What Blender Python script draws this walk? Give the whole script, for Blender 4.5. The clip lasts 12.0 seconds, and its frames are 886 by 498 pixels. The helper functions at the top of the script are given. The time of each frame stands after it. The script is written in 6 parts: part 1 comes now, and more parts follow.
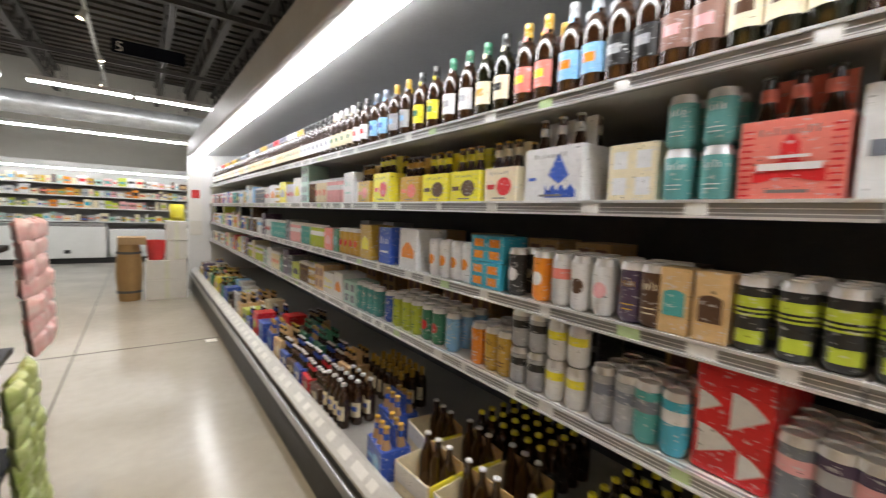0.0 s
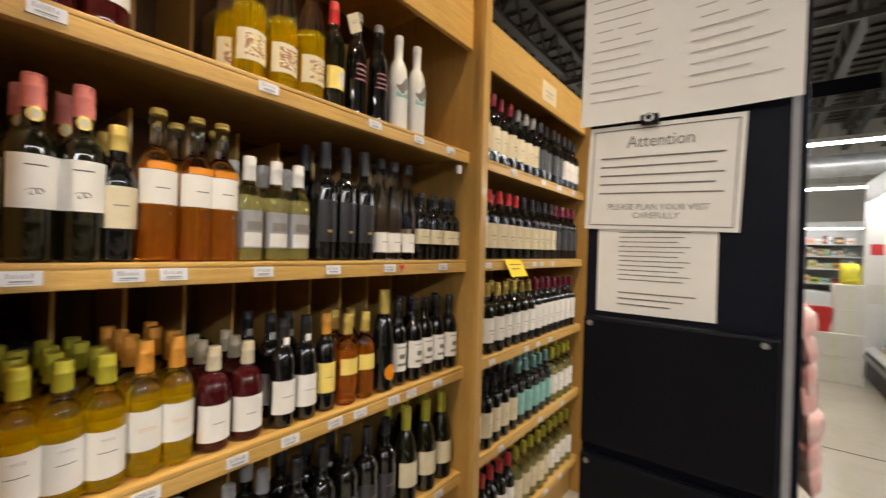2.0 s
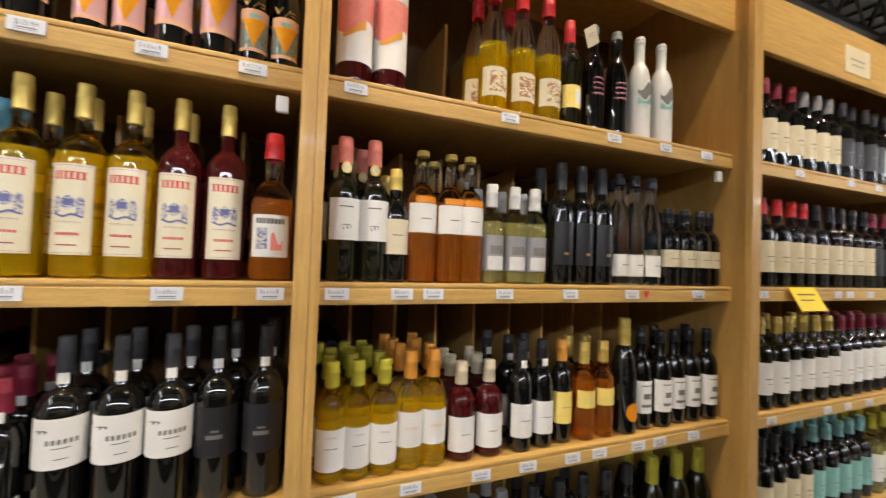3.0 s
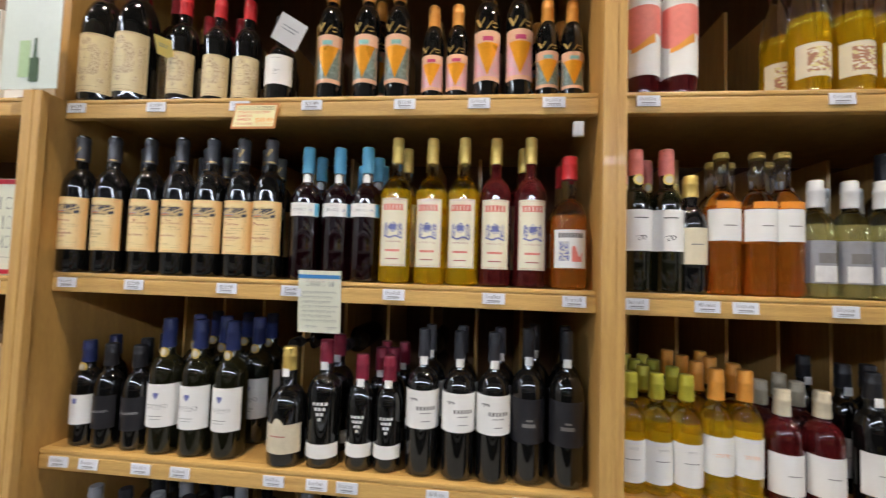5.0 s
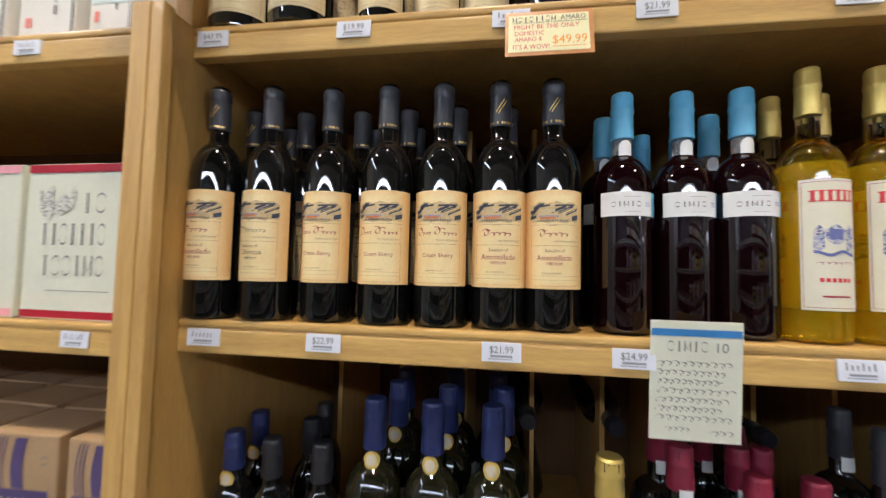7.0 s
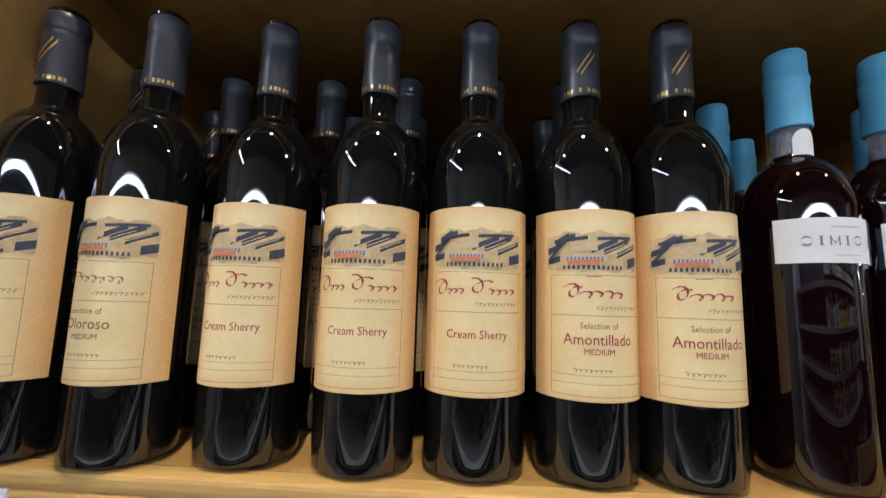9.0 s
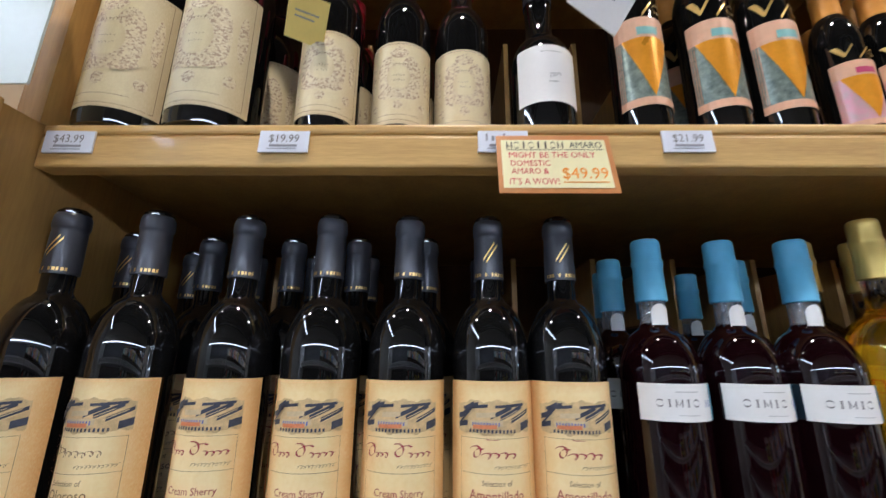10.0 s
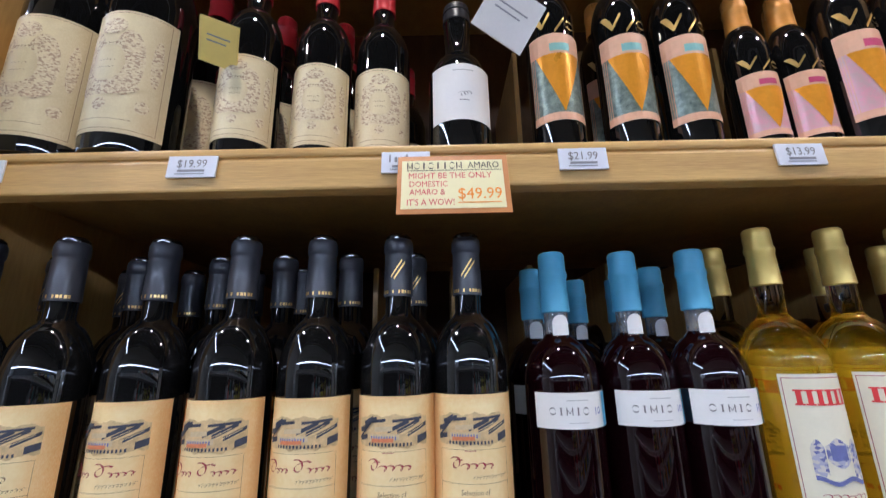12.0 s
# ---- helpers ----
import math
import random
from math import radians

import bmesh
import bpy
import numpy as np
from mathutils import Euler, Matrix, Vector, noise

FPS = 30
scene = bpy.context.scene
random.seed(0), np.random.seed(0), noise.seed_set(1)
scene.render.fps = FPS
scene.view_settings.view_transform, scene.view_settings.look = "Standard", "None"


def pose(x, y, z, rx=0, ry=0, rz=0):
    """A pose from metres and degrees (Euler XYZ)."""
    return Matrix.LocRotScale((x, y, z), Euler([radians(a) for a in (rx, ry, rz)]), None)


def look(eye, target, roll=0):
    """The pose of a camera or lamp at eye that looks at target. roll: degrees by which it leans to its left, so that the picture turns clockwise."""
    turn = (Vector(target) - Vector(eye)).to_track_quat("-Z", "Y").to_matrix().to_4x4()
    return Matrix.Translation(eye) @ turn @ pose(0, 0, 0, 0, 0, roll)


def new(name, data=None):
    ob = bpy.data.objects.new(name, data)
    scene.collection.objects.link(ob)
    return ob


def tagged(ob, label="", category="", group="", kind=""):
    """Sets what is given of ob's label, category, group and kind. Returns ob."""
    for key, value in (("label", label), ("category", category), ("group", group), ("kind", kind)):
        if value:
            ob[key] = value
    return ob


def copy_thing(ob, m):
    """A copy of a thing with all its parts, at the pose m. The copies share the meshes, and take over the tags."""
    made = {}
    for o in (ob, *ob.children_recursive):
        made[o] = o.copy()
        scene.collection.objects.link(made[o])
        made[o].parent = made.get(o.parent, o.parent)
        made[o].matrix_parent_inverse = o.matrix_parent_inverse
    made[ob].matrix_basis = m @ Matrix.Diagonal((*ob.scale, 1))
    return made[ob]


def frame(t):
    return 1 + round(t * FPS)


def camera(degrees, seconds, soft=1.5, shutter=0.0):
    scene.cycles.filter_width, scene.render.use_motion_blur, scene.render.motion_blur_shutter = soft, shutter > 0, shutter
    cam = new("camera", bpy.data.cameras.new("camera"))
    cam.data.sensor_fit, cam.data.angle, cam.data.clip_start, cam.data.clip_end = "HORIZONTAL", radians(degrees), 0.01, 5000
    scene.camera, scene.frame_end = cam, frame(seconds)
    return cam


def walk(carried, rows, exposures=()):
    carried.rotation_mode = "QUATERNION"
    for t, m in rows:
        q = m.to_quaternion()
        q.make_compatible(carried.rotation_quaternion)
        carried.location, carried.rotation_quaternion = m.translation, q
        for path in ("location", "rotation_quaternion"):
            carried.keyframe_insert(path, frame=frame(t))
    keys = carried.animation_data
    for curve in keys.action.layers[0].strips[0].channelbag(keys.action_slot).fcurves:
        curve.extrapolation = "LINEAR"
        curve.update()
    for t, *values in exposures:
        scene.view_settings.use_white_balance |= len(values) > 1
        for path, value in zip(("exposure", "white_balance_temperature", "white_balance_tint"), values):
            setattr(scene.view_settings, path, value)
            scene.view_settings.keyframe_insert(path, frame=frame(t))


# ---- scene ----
cam = camera(94.9, 12.0, soft=1.25, shutter=0.3)
PATH = [
    (0, (0.047, -0.028, 1.448), (1.241, 1.569, 1.288), 2.4),
    (0.5, (0.032, 0.192, 1.468), (0.688, 2.075, 1.312), 1.7),
    (1, (-0.13, 0.348, 1.478), (-0.126, 2.345, 1.364), 1.4),
    (1.5, (-0.296, 0.447, 1.496), (-0.953, 2.335, 1.436), 1.3),
    (2, (-0.372, 0.517, 1.505), (-1.603, 2.094, 1.501), 1.7),
    (2.5, (-0.417, 0.536, 1.522), (-2.054, 1.685, 1.525), 2.5),
    (3.1, (-0.431, 0.486, 1.512), (-2.309, 1.172, 1.577), 1.9),
    (4.8, (-0.412, 0.379, 1.498), (-2.403, 0.209, 1.59), 1.4),
    (5, (-0.399, 0.31, 1.498), (-2.385, 0.097, 1.596), 1.8),
    (5.5, (-0.361, 0.091, 1.487), (-2.332, -0.234, 1.582), 2.8),
    (6, (-0.349, -0.056, 1.48), (-2.304, -0.464, 1.575), 3.4),
    (6.5, (-0.52, -0.164, 1.486), (-2.471, -0.596, 1.582), 2.7),
    (7, (-0.752, -0.26, 1.536), (-2.727, -0.559, 1.643), 1.3),
    (7.2, (-0.819, -0.284, 1.547), (-2.802, -0.517, 1.661), 1.1),
    (9, (-0.996, -0.352, 1.577), (-2.977, -0.469, 1.824), 1.7),
    (9.5, (-0.959, -0.342, 1.629), (-2.919, -0.416, 2.02), 1.3),
    (10, (-0.908, -0.305, 1.658), (-2.84, -0.34, 2.172), 0.5),
    (10.5, (-0.885, -0.262, 1.676), (-2.789, -0.254, 2.288), -0.4),
    (11, (-0.887, -0.229, 1.687), (-2.777, -0.21, 2.34), -1.0),
    (11.5, (-0.888, -0.222, 1.687), (-2.789, -0.198, 2.306), -1.3),
    (12, (-0.891, -0.222, 1.674), (-2.828, -0.221, 2.171), -1.2),
]
EXPOSURES = [(0.0, 0.32, 7300, 14), (1.5, 0.34, 7700, 13), (3.1, 0.34, 6900, 13), (5.0, 0.22, 6300, 13), (7.0, 0.19, 6100, 13), (9.0, 0.08, 5750, 13), (10.0, 0.10, 5600, 14), (11.0, 0.08, 5400, 16), (12.0, 0.09, 5350, 17)]
walk(cam, [(t, look(eye, target, roll)) for t, eye, target, roll in PATH], EXPOSURES)

# ---- world and lamps ----
world = bpy.data.worlds.new("world")
scene.world = world
world.use_nodes = True
world.node_tree.nodes["Background"].inputs[0].default_value = (0.5, 0.52, 0.55, 1)
world.node_tree.nodes["Background"].inputs[1].default_value = 0.04
TUBE_POWER = 26.0      # emission of the cool white tubes
CANOPY_POWER = 28.0    # emission of the strip in the cooler's canopy
SPOT_POWER = 128.0      # watts of each track spot


# ---- helpers of the scene ----
def mat(name, col, rough=0.5, metal=0.0, var=0.12, scale=12.0, bump=0.0, bscale=150.0, stretch=(1, 1, 1), trans=0.0, emit=0.0, coat=0.0, spec=0.5, alt=None, fine=0.4, rvar=0.1):
    m = bpy.data.materials.new(name)
    m.use_nodes = True
    nt = m.node_tree
    b = nt.nodes["Principled BSDF"]
    b.inputs["Roughness"].default_value = rough
    b.inputs["Metallic"].default_value = metal
    b.inputs["Transmission Weight"].default_value = trans
    b.inputs["Coat Weight"].default_value = coat
    b.inputs["IOR"].default_value = 1.48
    b.inputs["Specular IOR Level"].default_value = spec
    if emit:
        b.inputs["Base Color"].default_value = (*col, 1)
        b.inputs["Emission Color"].default_value = (*col, 1)
        b.inputs["Emission Strength"].default_value = emit
        return m
    geo = nt.nodes.new("ShaderNodeNewGeometry")
    mp = nt.nodes.new("ShaderNodeMapping")
    mp.inputs["Scale"].default_value = stretch
    nt.links.new(geo.outputs["Position"], mp.inputs["Vector"])
    n1 = nt.nodes.new("ShaderNodeTexNoise")
    n1.inputs["Scale"].default_value = scale
    n1.inputs["Detail"].default_value = 4
    n2 = nt.nodes.new("ShaderNodeTexNoise")
    n2.inputs["Scale"].default_value = scale * 9
    n2.inputs["Detail"].default_value = 3
    for n in (n1, n2):
        nt.links.new(mp.outputs[0], n.inputs["Vector"])
    mixn = nt.nodes.new("ShaderNodeMix")
    mixn.inputs[0].default_value = fine
    nt.links.new(n1.outputs[0], mixn.inputs[2])
    nt.links.new(n2.outputs[0], mixn.inputs[3])
    ramp = nt.nodes.new("ShaderNodeValToRGB")
    ramp.color_ramp.elements[0].position = 0.3
    ramp.color_ramp.elements[1].position = 0.7
    lo = alt if alt else tuple(c * (1 - var) for c in col)
    hi = tuple(min(1, c * (1 + var)) for c in col)
    ramp.color_ramp.elements[0].color = (*lo, 1)
    ramp.color_ramp.elements[1].color = (*hi, 1)
    nt.links.new(mixn.outputs[0], ramp.inputs[0])
    nt.links.new(ramp.outputs[0], b.inputs["Base Color"])
    if rvar:
        mr = nt.nodes.new("ShaderNodeMapRange")
        mr.inputs[3].default_value = max(0.0, rough - rvar * rough)
        mr.inputs[4].default_value = min(1.0, rough + rvar * rough)
        nt.links.new(n1.outputs[0], mr.inputs[0])
        nt.links.new(mr.outputs[0], b.inputs["Roughness"])
    if bump:
        nb = nt.nodes.new("ShaderNodeTexNoise")
        nb.inputs["Scale"].default_value = bscale
        nt.links.new(mp.outputs[0], nb.inputs["Vector"])
        bp = nt.nodes.new("ShaderNodeBump")
        bp.inputs["Strength"].default_value = bump
        bp.inputs["Distance"].default_value = 0.002
        nt.links.new(nb.outputs[0], bp.inputs["Height"])
        nt.links.new(bp.outputs[0], b.inputs["Normal"])
    return m


def mesh_of(name, bm, material):
    me = bpy.data.meshes.new(name)
    bm.to_mesh(me)
    bm.free()
    me.materials.append(material)
    return me


def part(name, bm, material, parent, label="", smooth=False):
    me = mesh_of(name, bm, material)
    if smooth:
        me.polygons.foreach_set("use_smooth", [True] * len(me.polygons))
        me.set_sharp_from_angle(angle=radians(42))
    ob = new(name, me)
    ob.parent = parent
    if label:
        tagged(ob, label)
    return ob


def solid(name, bm, material, label="", category="", group="", kind="", at=None, smooth=False):
    ob = part(name, bm, material, None, "", smooth)
    if at is not None:
        ob.matrix_basis = at
    return tagged(ob, label, category, group, kind)


def empty(name, label, category, group="", at=None):
    ob = new(name)
    ob.empty_display_size = 0.05
    if at is not None:
        ob.matrix_basis = at
    return tagged(ob, label, category, group)


def add_box(bm, x0, x1, y0, y1, z0, z1, bevel=0.0):
    vs = [bm.verts.new((x, y, z)) for x in (x0, x1) for y in (y0, y1) for z in (z0, z1)]
    fs = [bm.faces.new([vs[i] for i in q]) for q in ((0, 1, 3, 2), (4, 6, 7, 5), (0, 4, 5, 1), (2, 3, 7, 6), (0, 2, 6, 4), (1, 5, 7, 3))]
    if bevel:
        es = list({e for f in fs for e in f.edges})
        bmesh.ops.bevel(bm, geom=es, offset=bevel, segments=2, affect="EDGES", profile=0.6)
    return bm


def box(x0, x1, y0, y1, z0, z1, bevel=0.0):
    return add_box(bmesh.new(), x0, x1, y0, y1, z0, z1, bevel)


def lathe(profile, seg=22, z0=0.0):
    """A closed solid turned round z from (radius, height) pairs."""
    bm = bmesh.new()
    rings = []
    for r, z in profile:
        if r < 1e-5:
            rings.append([bm.verts.new((0, 0, z + z0))])
        else:
            rings.append([bm.verts.new((r * math.cos(2 * math.pi * i / seg), r * math.sin(2 * math.pi * i / seg), z + z0)) for i in range(seg)])
    for a, b in zip(rings, rings[1:]):
        for i in range(seg):
            j = (i + 1) % seg
            if len(a) == 1 and len(b) == 1:
                continue
            if len(a) == 1:
                bm.faces.new((a[0], b[j], b[i]))
            elif len(b) == 1:
                bm.faces.new((a[i], a[j], b[0]))
            else:
                bm.faces.new((a[i], a[j], b[j], b[i]))
    bmesh.ops.recalc_face_normals(bm, faces=bm.faces)
    return bm


def add_strip(bm, u0, u1, lo, hi, n=8):
    """A flat patch in (u, v) between the curves lo(u) and hi(u)."""
    prev = None
    for i in range(n + 1):
        u = u0 + (u1 - u0) * i / n
        a = lo(u) if callable(lo) else lo
        b = hi(u) if callable(hi) else hi
        cur = (bm.verts.new((u, a, 0)), bm.verts.new((u, b, 0)))
        if prev:
            bm.faces.new((prev[0], cur[0], cur[1], prev[1]))
        prev = cur
    return bm


def add_scribble(bm, u0, u1, v, amp, turns, w, phase=0.0):
    """A thin waving stroke that stands for a line of handwriting."""
    n = int(turns * 10)
    prev = None
    for i in range(n + 1):
        s = i / n
        a = 2 * math.pi * turns * s + phase
        u = u0 + (u1 - u0) * s - amp * 0.9 * math.cos(a)
        k = amp * (0.45 + 0.55 * abs(math.sin(a * 0.31 + phase)))
        vv = v + k * math.sin(a)
        u += 0.35 * (vv - v)
        wd = w * (0.6 + 0.6 * abs(math.cos(a)))
        cur = (bm.verts.new((u - wd * 0.5, vv - wd * 0.5, 0)), bm.verts.new((u + wd * 0.5, vv + wd * 0.5, 0)))
        if prev:
            bm.faces.new((prev[0], cur[0], cur[1], prev[1]))
        prev = cur
    return bm


def add_text(bm, s, u, v, size, squeeze=1.0):
    """Flat letters centred on u, standing on v."""
    cu = bpy.data.curves.new("letters", "FONT")
    cu.body, cu.size, cu.align_x, cu.resolution_u = s, size, "CENTER", 2
    ob = new("letters", cu)
    bpy.context.view_layer.update()
    me = ob.to_mesh()
    vs = [bm.verts.new((p.co.x * squeeze + u, p.co.y + v, 0)) for p in me.vertices]
    for f in me.polygons:
        bm.faces.new([vs[i] for i in f.vertices])
    ob.to_mesh_clear()
    bpy.data.objects.remove(ob)
    bpy.data.curves.remove(cu)
    return bm


def bend(bm, r, turn=0.0):
    """Wrap a flat patch round a bottle of radius r; u = 0 faces +x."""
    for p in bm.verts:
        u, v = p.co.x, p.co.y
        a = u / r + turn
        p.co = (r * math.cos(a), r * math.sin(a), v)
    bmesh.ops.recalc_face_normals(bm, faces=bm.faces)
    return bm


def stand(bm, x=0.0, y=0.0, z=0.0):
    """Turn a flat patch upright, facing +x, with u along +y."""
    for p in bm.verts:
        p.co = (x, y + p.co.x, z + p.co.y)
    return bm


# ---- materials ----
oak_h = mat("oak_along", (0.68, 0.44, 0.140), 0.42, var=0.1, scale=7, stretch=(14, 0.9, 14), bump=0.08, bscale=40, alt=(0.50, 0.285, 0.085), coat=0.15)
oak_v = mat("oak_upright", (0.63, 0.395, 0.125), 0.42, var=0.1, scale=7, stretch=(14, 14, 0.9), bump=0.08, bscale=40, alt=(0.47, 0.26, 0.08), coat=0.15)
oak_panel = mat("oak_panel", (0.54, 0.315, 0.090), 0.5, var=0.12, scale=5, stretch=(6, 6, 0.8), alt=(0.41, 0.225, 0.06))
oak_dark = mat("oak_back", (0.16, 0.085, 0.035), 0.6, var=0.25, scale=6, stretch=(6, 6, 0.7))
paper = mat("white_paper", (0.84, 0.83, 0.80), 0.5, var=0.03, scale=30)
paper_old = mat("cream_paper", (0.74, 0.66, 0.48), 0.55, var=0.07, scale=35)
paper_sherry = mat("parchment_label", (0.93, 0.76, 0.42), 0.35, var=0.05, scale=28, alt=(0.89, 0.67, 0.31))
paper_carp = mat("engraved_label", (0.78, 0.68, 0.42), 0.38, var=0.06, scale=60, alt=(0.72, 0.60, 0.35), fine=0.5)
paper_yel = mat("yellow_paper", (0.92, 0.72, 0.20), 0.55, var=0.06)
ink = mat("dark_ink", (0.035, 0.03, 0.035), 0.6)
ink_grey = mat("grey_ink", (0.2, 0.19, 0.18), 0.6)
ink_faint = mat("faint_ink", (0.50, 0.49, 0.47), 0.6)
ink_red = mat("red_ink", (0.36, 0.03, 0.05), 0.5)
ink_brown = mat("brown_ink", (0.22, 0.11, 0.06), 0.6)
ink_gold = mat("gold_foil_print", (0.75, 0.5, 0.16), 0.3, metal=0.8)
ink_blue = mat("blue_ink", (0.16, 0.18, 0.42), 0.5, var=0.25, scale=120)
orange_ink = mat("orange_ink", (0.85, 0.29, 0.015), 0.4, var=0.08)
salmon_ink = mat("salmon_ink", (0.78, 0.46, 0.30), 0.4)
pink_ink = mat("pink_ink", (0.80, 0.36, 0.42), 0.4, var=0.15)
teal_ink = mat("teal_ink", (0.25, 0.52, 0.50), 0.4, var=0.15)
red_paint = mat("red_print", (0.70, 0.05, 0.05), 0.4)
coral = mat("coral_print", (0.80, 0.24, 0.20), 0.45)
glass_black = mat("black_green_glass", (0.005, 0.005, 0.005), 0.03, var=0.3, rvar=0.3, spec=1.0)
glass_olive = mat("olive_glass", (0.009, 0.009, 0.004), 0.04, var=0.3, spec=0.9)
glass_brown = mat("brown_glass", (0.035, 0.014, 0.006), 0.04, var=0.3, spec=0.9)
glass_ruby = mat("ruby_port_glass", (0.006, 0.001, 0.0018), 0.03, spec=0.9)
glass_gold = mat("golden_wine_glass", (1.0, 0.62, 0.012), 0.03, var=0.05, trans=0.78)
glass_amber = mat("amber_wine_glass", (0.78, 0.24, 0.02), 0.03, var=0.05, trans=0.8)
glass_rose = mat("dark_rose_glass", (0.13, 0.014, 0.016), 0.03, var=0.1, trans=0.6)
glass_straw = mat("pale_straw_glass", (0.66, 0.60, 0.22), 0.04, var=0.06, trans=0.75)
glass_clear = mat("clear_glass", (0.92, 0.93, 0.92), 0.03, var=0.02, trans=1.0)
glass_neck = mat("thick_clear_neck_glass", (0.72, 0.75, 0.80), 0.04, var=0.05, trans=0.75)
frost = mat("frosted_white_glass", (0.72, 0.72, 0.70), 0.35, var=0.05)
foil_dark = mat("dark_grey_foil", (0.045, 0.046, 0.055), 0.32, var=0.12, coat=0.1)
foil_black = mat("black_foil", (0.02, 0.02, 0.024), 0.3)
foil_navy = mat("navy_foil", (0.02, 0.03, 0.11), 0.35)
foil_red = mat("red_cap", (0.62, 0.03, 0.035), 0.32, var=0.08)
foil_maroon = mat("maroon_foil", (0.24, 0.02, 0.045), 0.35)
foil_blue = mat("sky_blue_foil", (0.15, 0.49, 0.72), 0.38, var=0.08)
foil_gold = mat("gold_cap", (0.80, 0.58, 0.16), 0.33, metal=0.55, var=0.08)
foil_olive = mat("yellow_green_foil", (0.50, 0.46, 0.05), 0.35, metal=0.2)
foil_orange = mat("orange_foil", (0.80, 0.35, 0.06), 0.35, metal=0.2)
foil_cream = mat("cream_capsule", (0.66, 0.58, 0.42), 0.4)
foil_white = mat("white_capsule", (0.72, 0.72, 0.72), 0.35)
foil_grey = mat("grey_capsule", (0.30, 0.30, 0.32), 0.35)


def picture_material(name, a, b, c, scale):
    """A small printed engraving in three inks."""
    m = bpy.data.materials.new(name)
    m.use_nodes = True
    nt = m.node_tree
    geo = nt.nodes.new("ShaderNodeNewGeometry")
    mp = nt.nodes.new("ShaderNodeMapping")
    mp.inputs["Scale"].default_value = (1, 1, 1.7)
    mp.inputs["Rotation"].default_value = (0.4, 0, 0)
    nt.links.new(geo.outputs["Position"], mp.inputs["Vector"])
    v = nt.nodes.new("ShaderNodeTexVoronoi")
    v.inputs["Scale"].default_value = scale
    nt.links.new(mp.outputs[0], v.inputs["Vector"])
    r = nt.nodes.new("ShaderNodeValToRGB")
    r.color_ramp.interpolation = "CONSTANT"
    r.color_ramp.elements[0].color = (*a, 1)
    r.color_ramp.elements[1].color = (*c, 1)
    r.color_ramp.elements[1].position = 0.62
    e = r.color_ramp.elements.new(0.33)
    e.color = (*b, 1)
    nt.links.new(v.outputs["Color"], r.inputs[0])
    nt.links.new(r.outputs[0], nt.nodes["Principled BSDF"].inputs["Base Color"])
    nt.nodes["Principled BSDF"].inputs["Roughness"].default_value = 0.5
    return m


pic_bodega = picture_material("bodega_engraving", (0.09, 0.10, 0.13), (0.72, 0.50, 0.24), (0.30, 0.17, 0.08), 210)
pic_crest = picture_material("crest_print", (0.16, 0.17, 0.38), (0.66, 0.62, 0.55), (0.45, 0.45, 0.55), 260)
pic_floral = picture_material("vine_engraving", (0.46, 0.32, 0.20), (0.76, 0.65, 0.41), (0.68, 0.55, 0.34), 430)
pic_lime = picture_material("lemon_print", (0.70, 0.62, 0.30), (0.42, 0.20, 0.12), (0.76, 0.70, 0.55), 160)



def toned_edges(m, tint, lo=0.26, hi=0.52):
    """Prints a toned, uneven border round a label."""
    nt = m.node_tree
    shader = nt.nodes["Principled BSDF"]
    base = shader.inputs["Base Color"].links[0].from_socket
    co = nt.nodes.new("ShaderNodeTexCoord")
    sep = nt.nodes.new("ShaderNodeSeparateXYZ")
    nt.links.new(co.outputs["Generated"], sep.inputs[0])
    tone = []
    for axis, a, b in (("Y", lo, hi), ("Z", 0.42, 0.56)):
        d = nt.nodes.new("ShaderNodeMath")
        d.operation = "SUBTRACT"
        d.inputs[1].default_value = 0.5
        nt.links.new(sep.outputs[axis], d.inputs[0])
        ab = nt.nodes.new("ShaderNodeMath")
        ab.operation = "ABSOLUTE"
        nt.links.new(d.outputs[0], ab.inputs[0])
        r = nt.nodes.new("ShaderNodeMapRange")
        r.inputs[1].default_value, r.inputs[2].default_value = a, b
        nt.links.new(ab.outputs[0], r.inputs[0])
        tone.append(r.outputs[0])
    top = nt.nodes.new("ShaderNodeMath")
    top.operation = "MAXIMUM"
    nt.links.new(tone[0], top.inputs[0])
    nt.links.new(tone[1], top.inputs[1])
    cloud = nt.nodes.new("ShaderNodeTexNoise")
    cloud.inputs["Scale"].default_value = 60
    k = nt.nodes.new("ShaderNodeMath")
    k.operation = "MULTIPLY"
    nt.links.new(top.outputs[0], k.inputs[0])
    nt.links.new(cloud.outputs[0], k.inputs[1])
    k2 = nt.nodes.new("ShaderNodeMath")
    k2.operation, k2.inputs[1].default_value, k2.use_clamp = "MULTIPLY", 1.6, True
    nt.links.new(k.outputs[0], k2.inputs[0])
    mix = nt.nodes.new("ShaderNodeMix")
    mix.data_type = "RGBA"
    nt.links.new(k2.outputs[0], mix.inputs[0])
    nt.links.new(base, mix.inputs[6])
    mix.inputs[7].default_value = (*tint, 1)
    nt.links.new(mix.outputs[2], shader.inputs["Base Color"])


toned_edges(paper_sherry, (0.80, 0.42, 0.13))
toned_edges(paper_carp, (0.60, 0.47, 0.26))

